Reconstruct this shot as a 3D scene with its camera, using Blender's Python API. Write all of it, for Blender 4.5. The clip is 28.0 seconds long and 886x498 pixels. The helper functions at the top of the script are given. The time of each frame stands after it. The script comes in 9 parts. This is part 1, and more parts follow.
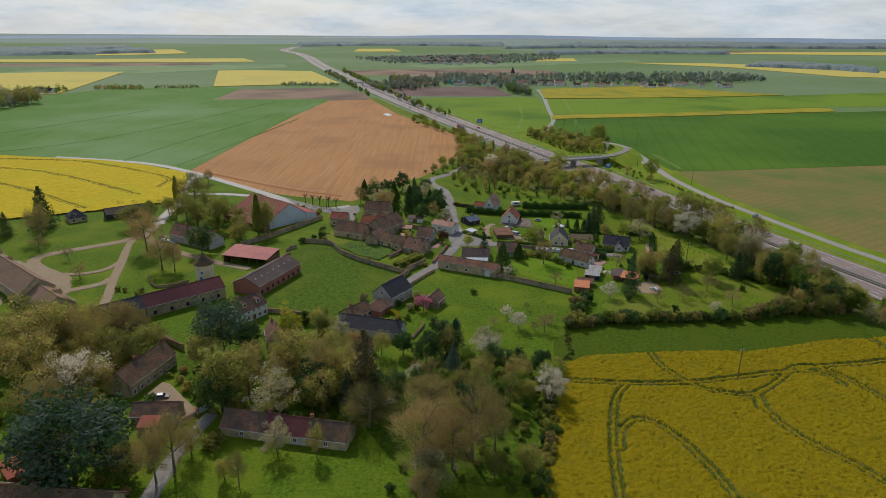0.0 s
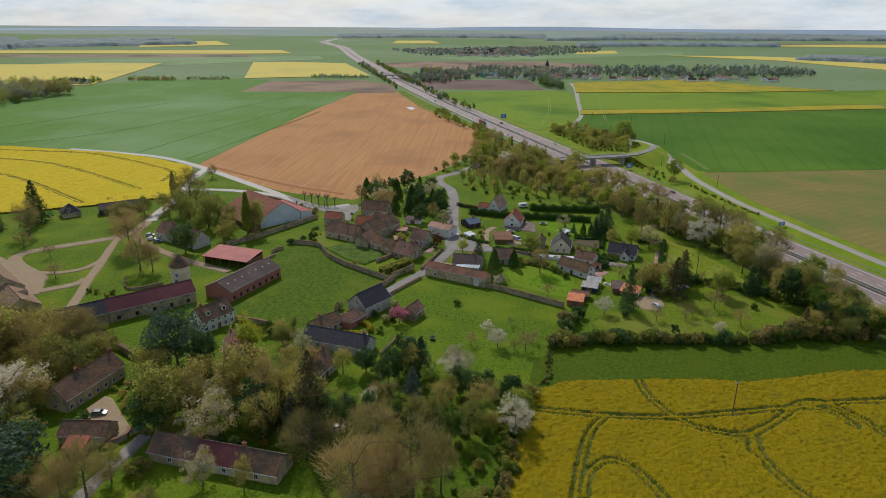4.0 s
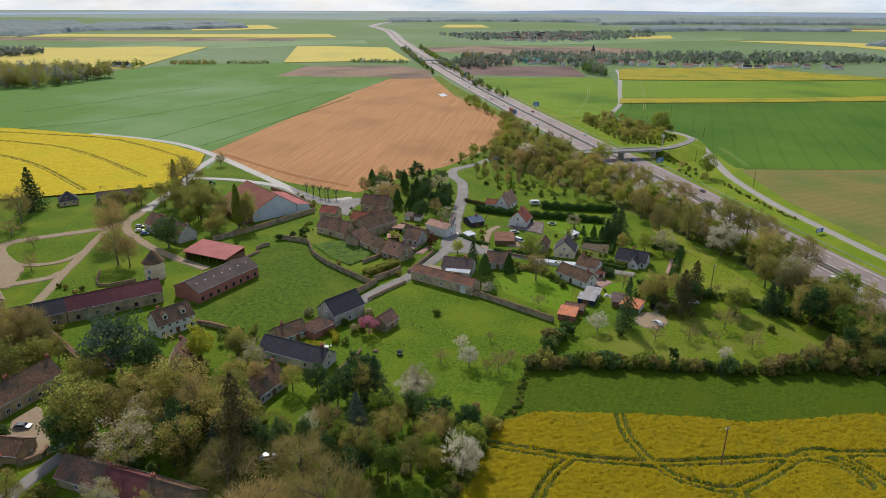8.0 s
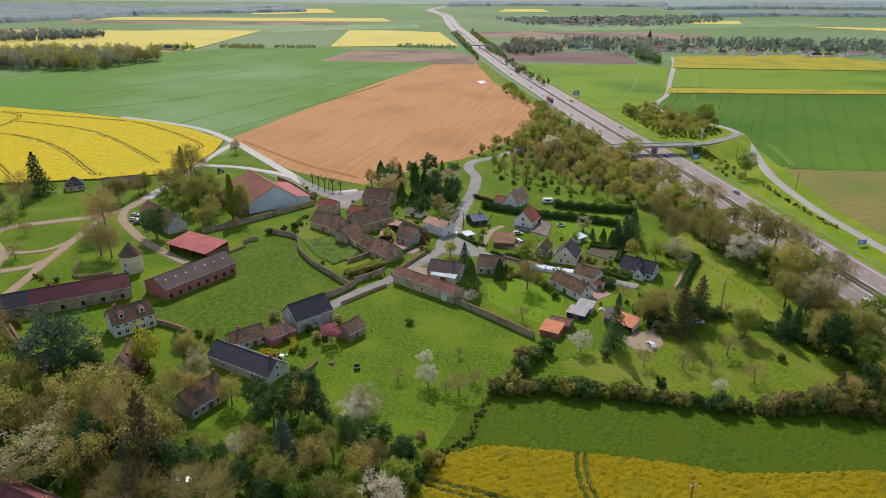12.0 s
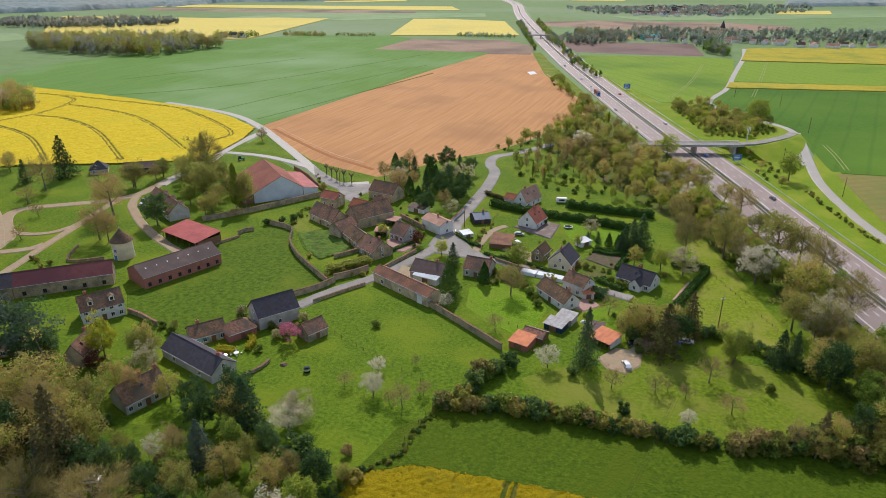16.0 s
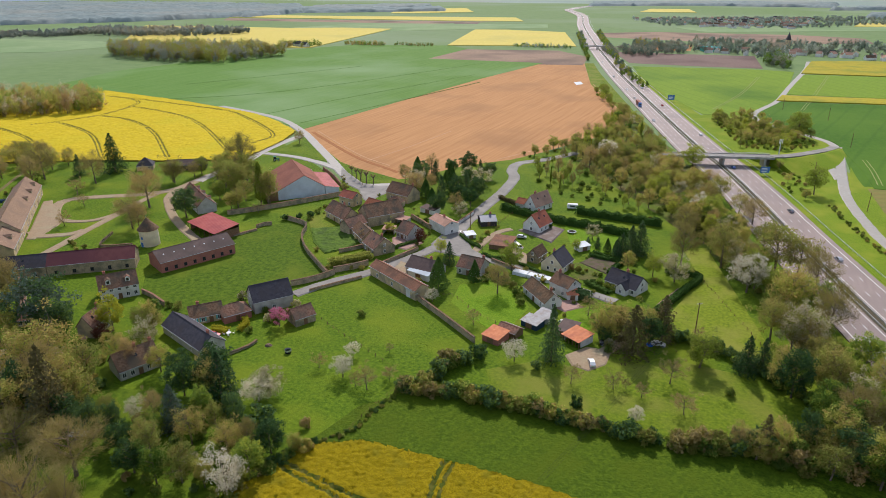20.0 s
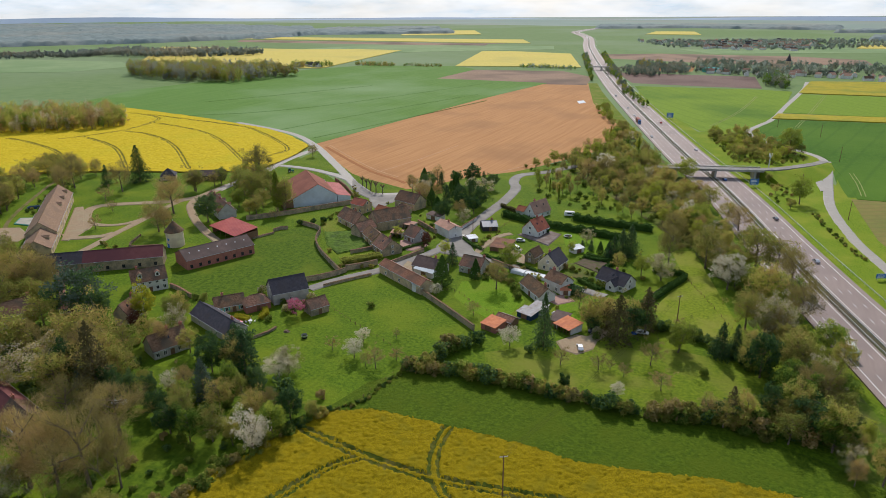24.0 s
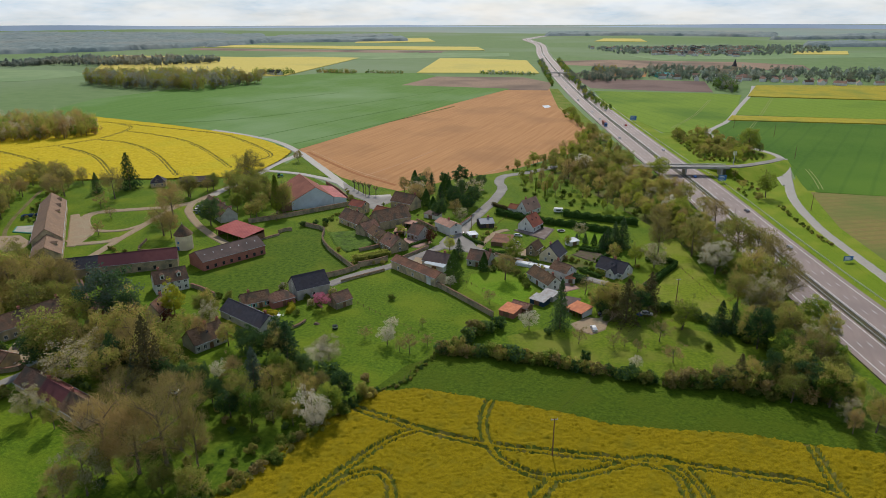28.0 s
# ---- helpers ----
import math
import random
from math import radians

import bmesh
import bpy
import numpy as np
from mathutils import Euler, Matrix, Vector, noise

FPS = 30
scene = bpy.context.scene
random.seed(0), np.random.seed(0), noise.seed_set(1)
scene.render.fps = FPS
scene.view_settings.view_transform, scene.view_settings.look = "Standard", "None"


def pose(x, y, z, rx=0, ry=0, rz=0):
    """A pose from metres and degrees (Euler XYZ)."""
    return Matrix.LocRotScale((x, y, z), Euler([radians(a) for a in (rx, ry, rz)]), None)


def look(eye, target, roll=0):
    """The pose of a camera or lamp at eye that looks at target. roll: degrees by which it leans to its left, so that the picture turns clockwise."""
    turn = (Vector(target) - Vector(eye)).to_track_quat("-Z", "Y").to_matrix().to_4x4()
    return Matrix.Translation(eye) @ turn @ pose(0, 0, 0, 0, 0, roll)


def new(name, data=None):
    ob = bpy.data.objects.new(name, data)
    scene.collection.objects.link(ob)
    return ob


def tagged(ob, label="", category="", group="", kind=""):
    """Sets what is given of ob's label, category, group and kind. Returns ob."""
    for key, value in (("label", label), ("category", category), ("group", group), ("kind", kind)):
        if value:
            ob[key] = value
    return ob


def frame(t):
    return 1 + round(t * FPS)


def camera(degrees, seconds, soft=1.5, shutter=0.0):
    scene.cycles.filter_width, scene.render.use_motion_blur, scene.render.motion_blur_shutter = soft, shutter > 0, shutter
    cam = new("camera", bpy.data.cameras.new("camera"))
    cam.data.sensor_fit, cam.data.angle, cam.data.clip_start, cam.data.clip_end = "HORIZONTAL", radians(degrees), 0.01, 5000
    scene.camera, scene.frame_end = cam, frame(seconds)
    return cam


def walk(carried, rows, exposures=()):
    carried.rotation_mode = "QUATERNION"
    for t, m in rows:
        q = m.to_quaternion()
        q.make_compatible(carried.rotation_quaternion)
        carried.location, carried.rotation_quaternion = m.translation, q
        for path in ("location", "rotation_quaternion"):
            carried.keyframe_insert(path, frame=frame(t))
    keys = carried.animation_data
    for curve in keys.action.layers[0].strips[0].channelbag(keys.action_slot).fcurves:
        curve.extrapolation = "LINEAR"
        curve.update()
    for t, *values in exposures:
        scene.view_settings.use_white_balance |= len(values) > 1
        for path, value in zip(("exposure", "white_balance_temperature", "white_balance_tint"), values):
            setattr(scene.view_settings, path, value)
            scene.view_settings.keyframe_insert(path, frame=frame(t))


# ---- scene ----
cam = camera(68.0, 28.0, soft=0.5)
METRES, EYE, TILT, LEAN, TURN = 217.0, 108.6, 0.0, 0.0, 0.0
ROWS = [
    (0.0, 0.0, 0.0, 0.0, 0.12, -19.12, -0.36),
    (0.5, 0.0092, 0.0069, -0.0002, 0.36, -19.13, -0.35),
    (1.0, 0.0205, 0.0158, -0.0002, 0.69, -19.17, -0.34),
    (1.5, 0.0336, 0.0267, -0.0004, 1.11, -19.22, -0.33),
    (2.0, 0.048, 0.0394, -0.0004, 1.59, -19.29, -0.34),
    (2.5, 0.0627, 0.0524, -0.0008, 2.16, -19.41, -0.33),
    (3.0, 0.077, 0.0658, -0.0013, 2.73, -19.54, -0.31),
    (3.5, 0.0912, 0.0795, -0.0018, 3.31, -19.65, -0.3),
    (5.5, 0.1464, 0.1371, -0.0029, 5.58, -20.26, -0.27),
    (6.0, 0.1603, 0.1516, -0.0039, 6.16, -20.4, -0.23),
    (6.5, 0.1737, 0.1664, -0.0041, 6.75, -20.58, -0.23),
    (7.0, 0.1873, 0.1811, -0.0045, 7.35, -20.74, -0.22),
    (7.5, 0.2007, 0.1958, -0.0049, 7.94, -20.89, -0.21),
    (8.0, 0.2141, 0.2106, -0.0053, 8.54, -21.06, -0.18),
    (8.5, 0.2278, 0.2253, -0.0058, 9.17, -21.23, -0.17),
    (9.0, 0.2413, 0.2399, -0.0061, 9.81, -21.39, -0.15),
    (9.5, 0.2549, 0.2546, -0.0066, 10.44, -21.55, -0.14),
    (10.0, 0.2684, 0.269, -0.007, 11.11, -21.7, -0.13),
    (10.5, 0.2821, 0.2833, -0.0076, 11.79, -21.87, -0.12),
    (11.0, 0.2958, 0.2973, -0.0081, 12.48, -22.02, -0.11),
    (11.5, 0.3098, 0.3113, -0.0084, 13.19, -22.16, -0.09),
    (12.0, 0.3239, 0.325, -0.0089, 13.91, -22.3, -0.08),
    (12.5, 0.3384, 0.3385, -0.0093, 14.66, -22.44, -0.07),
    (14.5, 0.399, 0.3899, -0.0117, 17.85, -22.92, 0.02),
    (15.0, 0.4153, 0.4011, -0.0118, 18.71, -23.03, 0.03),
    (15.5, 0.4321, 0.4113, -0.0121, 19.58, -23.12, 0.05),
    (16.0, 0.4496, 0.4203, -0.0124, 20.48, -23.18, 0.06),
    (16.5, 0.4678, 0.428, -0.0126, 21.4, -23.2, 0.1),
    (17.0, 0.4867, 0.4338, -0.0129, 22.32, -23.17, 0.12),
    (17.5, 0.5045, 0.437, -0.013, 23.22, -23.12, 0.08),
    (18.0, 0.5216, 0.4382, -0.0135, 24.08, -23.01, 0.1),
    (18.5, 0.5377, 0.4371, -0.0138, 24.83, -22.85, 0.13),
    (19.0, 0.5528, 0.434, -0.0137, 25.46, -22.69, 0.15),
    (19.5, 0.5676, 0.4289, -0.0142, 26.02, -22.48, 0.21),
    (20.0, 0.5813, 0.4218, -0.0138, 26.49, -22.3, 0.22),
    (20.5, 0.5951, 0.4126, -0.0137, 26.91, -22.09, 0.24),
    (21.0, 0.6083, 0.4019, -0.0136, 27.24, -21.85, 0.22),
    (21.5, 0.6192, 0.391, -0.0134, 27.5, -21.58, 0.19),
    (23.5, 0.636, 0.3459, -0.0134, 27.5, -20.65, 0.21),
    (24.0, 0.6351, 0.3338, -0.0132, 27.26, -20.55, 0.21),
    (24.5, 0.6322, 0.3208, -0.0127, 26.94, -20.47, 0.2),
    (25.0, 0.627, 0.3067, -0.0121, 26.54, -20.39, 0.19),
    (25.5, 0.6196, 0.2914, -0.0116, 26.04, -20.3, 0.19),
    (26.0, 0.6099, 0.2749, -0.0111, 25.44, -20.25, 0.2),
    (26.5, 0.5991, 0.2588, -0.0106, 24.77, -20.17, 0.2),
    (27.0, 0.5872, 0.2431, -0.0101, 24.05, -20.1, 0.18),
    (27.5, 0.5746, 0.2277, -0.0099, 23.31, -20.01, 0.17),
    (28.0, 0.5667, 0.2188, -0.0097, 22.87, -19.97, 0.16),
]
EXPOSURES = [(0.0, -0.75, 6250, 11), (6.0, -0.5, 6250, 12), (11.0, -0.2, 6200, 15), (17.0, -0.06, 6200, 16), (20.0, -0.05, 6200, 16), (24.0, -0.3, 6250, 13), (28.0, -0.5, 6250, 11)]
walk(cam, [(t, pose(0, 0, EYE, TILT, LEAN, TURN) @ pose(METRES * x, METRES * y, METRES * z, 90 + pitch, roll, yaw)) for t, x, y, z, yaw, pitch, roll in ROWS], EXPOSURES)

# ---- sky and sun ----
SUN_AZ, SUN_EL = -22.0, 42.0     # degrees from +y to the right, and above the horizon
sky = bpy.data.worlds.new("sky")
scene.world = sky
sky.use_nodes = True
sn, sl = sky.node_tree.nodes, sky.node_tree.links
sn.clear()
s_out = sn.new("ShaderNodeOutputWorld")
s_bg = sn.new("ShaderNodeBackground")
s_air = sn.new("ShaderNodeTexSky")
s_air.sky_type, s_air.sun_disc = "NISHITA", False
s_air.sun_elevation, s_air.sun_rotation = radians(SUN_EL), radians(SUN_AZ)
s_air.altitude, s_air.air_density, s_air.dust_density = 100, 1.0, 0.6
s_co = sn.new("ShaderNodeTexCoord")
s_map = sn.new("ShaderNodeMapping")
s_map.inputs["Scale"].default_value = (1.0, 1.0, 5.0)
s_noise = sn.new("ShaderNodeTexNoise")
s_noise.inputs["Scale"].default_value = 5.0
s_noise.inputs["Detail"].default_value = 7.0
s_noise.inputs["Roughness"].default_value = 0.6
s_ramp = sn.new("ShaderNodeValToRGB")
s_ramp.color_ramp.elements[0].position, s_ramp.color_ramp.elements[1].position = 0.38, 0.62
s_mix = sn.new("ShaderNodeMixRGB")
s_cloud = sn.new("ShaderNodeMixRGB")
s_noise2 = sn.new("ShaderNodeTexNoise")
s_noise2.inputs["Scale"].default_value = 7.0
s_noise2.inputs["Detail"].default_value = 5.0
s_noise2.inputs["Roughness"].default_value = 0.7
s_cloud.inputs[1].default_value = (6.1, 7.2, 8.0, 1)
s_cloud.inputs[2].default_value = (8.7, 9.3, 9.6, 1)
sl.new(s_co.outputs["Generated"], s_map.inputs["Vector"])
sl.new(s_map.outputs["Vector"], s_noise.inputs["Vector"])
sl.new(s_map.outputs["Vector"], s_noise2.inputs["Vector"])
sl.new(s_noise.outputs["Fac"], s_ramp.inputs["Fac"])
s_con = sn.new("ShaderNodeMapRange")
s_con.inputs["From Min"].default_value, s_con.inputs["From Max"].default_value = 0.36, 0.60
sl.new(s_noise2.outputs["Fac"], s_con.inputs["Value"])
sl.new(s_con.outputs["Result"], s_cloud.inputs[0])
# cloud and haze lie low over the horizon and thin out overhead
s_sep = sn.new("ShaderNodeSeparateXYZ")
s_low = sn.new("ShaderNodeMapRange")
s_low.inputs["From Min"].default_value, s_low.inputs["From Max"].default_value = 0.06, 0.40
s_low.inputs["To Min"].default_value, s_low.inputs["To Max"].default_value = 1.0, 0.24
s_floor = sn.new("ShaderNodeMapRange")
s_floor.inputs["To Min"].default_value, s_floor.inputs["To Max"].default_value = 0.72, 1.0
s_mul = sn.new("ShaderNodeMath")
s_mul.operation = "MULTIPLY"
sl.new(s_co.outputs["Generated"], s_sep.inputs[0])
sl.new(s_sep.outputs["Z"], s_low.inputs["Value"])
sl.new(s_ramp.outputs["Color"], s_floor.inputs["Value"])
sl.new(s_floor.outputs["Result"], s_mul.inputs[0])
sl.new(s_low.outputs["Result"], s_mul.inputs[1])
sl.new(s_mul.outputs[0], s_mix.inputs[0])
sl.new(s_air.outputs["Color"], s_mix.inputs[1])
sl.new(s_cloud.outputs["Color"], s_mix.inputs[2])
sl.new(s_mix.outputs["Color"], s_bg.inputs["Color"])
s_bg.inputs["Strength"].default_value = 0.13
sl.new(s_bg.outputs["Background"], s_out.inputs["Surface"])
sun_data = bpy.data.lights.new("sun", "SUN")
sun_data.energy, sun_data.angle, sun_data.color = 4.2, radians(0.6), (1.0, 0.92, 0.80)
sun = new("sun", sun_data)
_a, _e = radians(SUN_AZ), radians(SUN_EL)
sun.matrix_world = look((math.sin(_a) * math.cos(_e) * 500, math.cos(_a) * math.cos(_e) * 500, math.sin(_e) * 500), (0, 0, 0))

# ---- materials ----
MATS = {}


def surface(name, c1, c2, scale=1.0, rough=0.85, c3=None, scale3=0.05, amount3=(0.45, 0.65), bump=0.3, bump_scale=None, bump_dist=0.05,
            metal=0.0, vary=0.0, leaf=0.0, stretch=None, spec=0.06, stripes=None):
    """A procedural surface: two colours mixed by fine noise, a third by broad noise, relief, and a shift of tone from object to object."""
    m = bpy.data.materials.new(name)
    m.use_nodes = True
    n, l = m.node_tree.nodes, m.node_tree.links
    n.clear()
    out = n.new("ShaderNodeOutputMaterial")
    bs = n.new("ShaderNodeBsdfPrincipled")
    bs.inputs["Roughness"].default_value = rough
    bs.inputs["Metallic"].default_value = metal
    bs.inputs["Specular IOR Level"].default_value = spec
    geo = n.new("ShaderNodeNewGeometry")
    vec = geo.outputs["Position"]
    if stretch:
        mp = n.new("ShaderNodeMapping")
        mp.inputs["Rotation"].default_value = (0, 0, radians(stretch[0]))
        mp.inputs["Scale"].default_value = (stretch[1], stretch[2], 1)
        l.new(vec, mp.inputs["Vector"])
        vec = mp.outputs["Vector"]
    t1 = n.new("ShaderNodeTexNoise")
    t1.inputs["Scale"].default_value = scale
    t1.inputs["Detail"].default_value = 6
    t1.inputs["Roughness"].default_value = 0.65
    l.new(vec, t1.inputs["Vector"])
    r1 = n.new("ShaderNodeMapRange")
    r1.inputs["From Min"].default_value, r1.inputs["From Max"].default_value = 0.34, 0.66
    l.new(t1.outputs["Fac"], r1.inputs["Value"])
    x1 = n.new("ShaderNodeMixRGB")
    x1.inputs[1].default_value, x1.inputs[2].default_value = (*c1, 1), (*c2, 1)
    l.new(r1.outputs["Result"], x1.inputs[0])
    col = x1.outputs["Color"]
    if c3:
        t3 = n.new("ShaderNodeTexNoise")
        t3.inputs["Scale"].default_value = scale3
        t3.inputs["Detail"].default_value = 5
        l.new(geo.outputs["Position"], t3.inputs["Vector"])
        r3 = n.new("ShaderNodeMapRange")
        r3.inputs["From Min"].default_value, r3.inputs["From Max"].default_value = amount3
        l.new(t3.outputs["Fac"], r3.inputs["Value"])
        x3 = n.new("ShaderNodeMixRGB")
        x3.inputs[2].default_value = (*c3, 1)
        l.new(r3.outputs["Result"], x3.inputs[0])
        l.new(col, x3.inputs[1])
        col = x3.outputs["Color"]
    if stripes:
        # rows: turn in degrees, rows per metre, strength, tone of the rows
        ms = n.new("ShaderNodeMapping")
        ms.inputs["Rotation"].default_value = (0, 0, radians(stripes[0]))
        l.new(geo.outputs["Position"], ms.inputs["Vector"])
        wv = n.new("ShaderNodeTexWave")
        wv.inputs["Scale"].default_value = stripes[1]
        wv.inputs["Distortion"].default_value = 1.2
        wv.inputs["Detail"].default_value = 2
        wv.inputs["Detail Scale"].default_value = 0.3
        l.new(ms.outputs["Vector"], wv.inputs["Vector"])
        rs = n.new("ShaderNodeMapRange")
        rs.inputs["From Min"].default_value, rs.inputs["From Max"].default_value = stripes[4], 1.0
        rs.inputs["To Max"].default_value = stripes[2]
        l.new(wv.outputs["Fac"], rs.inputs["Value"])
        xs = n.new("ShaderNodeMixRGB")
        xs.inputs[2].default_value = (*stripes[3], 1)
        l.new(rs.outputs["Result"], xs.inputs[0])
        l.new(col, xs.inputs[1])
        col = xs.outputs["Color"]
    if vary:
        oi = n.new("ShaderNodeObjectInfo")
        hs = n.new("ShaderNodeHueSaturation")
        rv = n.new("ShaderNodeMapRange")
        rv.inputs["To Min"].default_value, rv.inputs["To Max"].default_value = 1 - vary, 1 + vary
        l.new(oi.outputs["Random"], rv.inputs["Value"])
        l.new(rv.outputs["Result"], hs.inputs["Value"])
        rh = n.new("ShaderNodeMapRange")
        rh.inputs["To Min"].default_value, rh.inputs["To Max"].default_value = 0.5 + vary * 0.06, 0.5 - vary * 0.06
        l.new(oi.outputs["Random"], rh.inputs["Value"])
        l.new(rh.outputs["Result"], hs.inputs["Hue"])
        l.new(col, hs.inputs["Color"])
        col = hs.outputs["Color"]
    l.new(col, bs.inputs["Base Color"])
    if bump:
        tb = n.new("ShaderNodeTexNoise")
        tb.inputs["Scale"].default_value = bump_scale or scale * 2
        tb.inputs["Detail"].default_value = 4
        l.new(geo.outputs["Position"], tb.inputs["Vector"])
        bp = n.new("ShaderNodeBump")
        bp.inputs["Strength"].default_value, bp.inputs["Distance"].default_value = bump, bump_dist
        l.new(tb.outputs["Fac"], bp.inputs["Height"])
        l.new(bp.outputs["Normal"], bs.inputs["Normal"])
    if leaf:
        tr = n.new("ShaderNodeBsdfTranslucent")
        l.new(col, tr.inputs["Color"])
        mx = n.new("ShaderNodeMixShader")
        mx.inputs[0].default_value = leaf
        l.new(bs.outputs[0], mx.inputs[1])
        l.new(tr.outputs[0], mx.inputs[2])
        l.new(mx.outputs[0], out.inputs["Surface"])
    else:
        l.new(bs.outputs[0], out.inputs["Surface"])
    MATS[name] = m
    return m


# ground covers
# farmland is paled and blued to stand in for distance haze
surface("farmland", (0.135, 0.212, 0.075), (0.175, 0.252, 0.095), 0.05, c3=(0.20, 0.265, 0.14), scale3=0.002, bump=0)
surface("meadow", (0.050, 0.102, 0.006), (0.140, 0.218, 0.011), 0.95, c3=(0.172, 0.222, 0.013), scale3=0.045, amount3=(0.46, 0.72), bump=1.0, bump_scale=2.6, bump_dist=0.24)
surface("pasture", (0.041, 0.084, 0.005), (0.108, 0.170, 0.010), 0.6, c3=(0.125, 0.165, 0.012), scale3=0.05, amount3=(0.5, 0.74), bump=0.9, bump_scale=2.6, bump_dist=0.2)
surface("lawn", (0.085, 0.180, 0.006), (0.185, 0.300, 0.014), 1.6, c3=(0.17, 0.24, 0.02), scale3=0.07, amount3=(0.5, 0.75), bump=1.0, bump_scale=2.0, bump_dist=0.3)
surface("rough_grass", (0.080, 0.132, 0.008), (0.176, 0.236, 0.014), 0.9, c3=(0.185, 0.205, 0.03), scale3=0.06, bump=0.9, bump_scale=2.6, bump_dist=0.2)
surface("dry_grass", (0.115, 0.166, 0.010), (0.222, 0.276, 0.018), 0.9, c3=(0.235, 0.245, 0.04), scale3=0.06, bump=0.9, bump_scale=2.6, bump_dist=0.2)
surface("undergrowth", (0.07, 0.12, 0.010), (0.125, 0.165, 0.02), 1.2, c3=(0.13, 0.11, 0.045), scale3=0.08, bump=0.8, bump_scale=1.6, bump_dist=0.4)
surface("wheat", (0.098, 0.200, 0.034), (0.135, 0.245, 0.050), 0.3, c3=(0.205, 0.305, 0.135), scale3=0.0045, amount3=(0.48, 0.72), bump=0.5, bump_scale=0.9, bump_dist=0.3, stretch=(0, 1.0, 0.06))
surface("wheat_lush", (0.048, 0.125, 0.009), (0.072, 0.158, 0.013), 0.3, c3=(0.098, 0.190, 0.017), scale3=0.006, bump=0.5, bump_scale=0.9, bump_dist=0.3, stripes=(12, 0.02, 0.22, (0.030, 0.09, 0.009), 0.9))
surface("young_crop", (0.042, 0.080, 0.004), (0.098, 0.149, 0.008), 0.9, c3=(0.080, 0.118, 0.006), scale3=0.08, bump=1.0, bump_scale=1.8, bump_dist=0.4, stripes=(20, 0.16, 0.25, (0.058, 0.102, 0.005), 0.55))
surface("crop_leaf", (0.12, 0.215, 0.03), (0.18, 0.275, 0.05), 1.2, c3=(0.10, 0.16, 0.04), scale3=0.2, bump=0.8, bump_scale=3, bump_dist=0.2, leaf=0.3)
surface("tilled_orange", (0.405, 0.200, 0.079), (0.505, 0.268, 0.113), 0.42, c3=(0.33, 0.170, 0.077), scale3=0.013, amount3=(0.5, 0.78), bump=0.5, bump_scale=0.8, bump_dist=0.2, stretch=(0, 1.0, 0.03))
surface("tilled_brown", (0.263, 0.181, 0.125), (0.338, 0.231, 0.156), 0.3, c3=(0.17, 0.12, 0.09), scale3=0.01, bump=0.4, bump_scale=0.6, bump_dist=0.2)
surface("tilled_violet", (0.180, 0.120, 0.102), (0.228, 0.156, 0.126), 0.3, c3=(0.13, 0.085, 0.075), scale3=0.01, bump=0.4, bump_scale=0.6, bump_dist=0.2)
surface("stubble", (0.23, 0.165, 0.06), (0.24, 0.215, 0.06), 0.25, c3=(0.13, 0.18, 0.04), scale3=0.02, amount3=(0.42, 0.66), bump=0.4, bump_scale=0.7, bump_dist=0.2, stripes=(58, 0.05, 0.35, (0.13, 0.17, 0.04), 0.6))
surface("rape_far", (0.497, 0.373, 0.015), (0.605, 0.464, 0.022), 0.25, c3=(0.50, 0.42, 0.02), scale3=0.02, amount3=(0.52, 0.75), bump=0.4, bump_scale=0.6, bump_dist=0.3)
surface("tile_rust", (0.21, 0.10, 0.062), (0.30, 0.155, 0.10), 1.4, c3=(0.17, 0.10, 0.07), scale3=0.25, bump=0.6, bump_scale=4, bump_dist=0.06)
# rapeseed yellow for far fields, washed out to imitate haze
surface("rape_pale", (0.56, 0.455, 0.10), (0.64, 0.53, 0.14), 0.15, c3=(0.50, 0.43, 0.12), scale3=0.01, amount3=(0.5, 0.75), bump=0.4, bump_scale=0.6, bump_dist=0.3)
surface("wheat_line", (0.082, 0.172, 0.030), (0.108, 0.205, 0.040), 0.4, bump=0.3)
surface("verge_grass", (0.120, 0.190, 0.009), (0.200, 0.285, 0.016), 2.0, c3=(0.225, 0.270, 0.022), scale3=0.06, bump=0.9, bump_scale=2.4, bump_dist=0.2)
surface("deck", (0.15, 0.115, 0.095), (0.23, 0.18, 0.15), 1.6, c3=(0.26, 0.22, 0.20), scale3=0.3, bump=0.3, stretch=(0, 1, 6))
surface("track_pale", (0.24, 0.27, 0.09), (0.30, 0.32, 0.12), 0.5, bump=0.2)
# leaf colour of distant woods with the air's haze mixed in
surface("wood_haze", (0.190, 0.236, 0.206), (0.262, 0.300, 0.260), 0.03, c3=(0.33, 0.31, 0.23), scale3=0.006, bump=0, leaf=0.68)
surface("sheet_worn", (0.34, 0.33, 0.32), (0.46, 0.45, 0.44), 1.4, c3=(0.30, 0.26, 0.23), scale3=0.4, bump=0.2, rough=0.6)
surface("tuft", (0.055, 0.110, 0.007), (0.095, 0.160, 0.010), 1.0, bump=0, leaf=0.3)
# far village foliage, greyed and blued by painted-in haze
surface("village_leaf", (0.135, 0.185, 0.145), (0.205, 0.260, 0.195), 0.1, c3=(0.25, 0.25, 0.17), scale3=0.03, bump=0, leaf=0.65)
surface("rut", (0.13, 0.125, 0.02), (0.22, 0.19, 0.03), 1.5, bump=0.5, bump_scale=2.0, bump_dist=0.2)
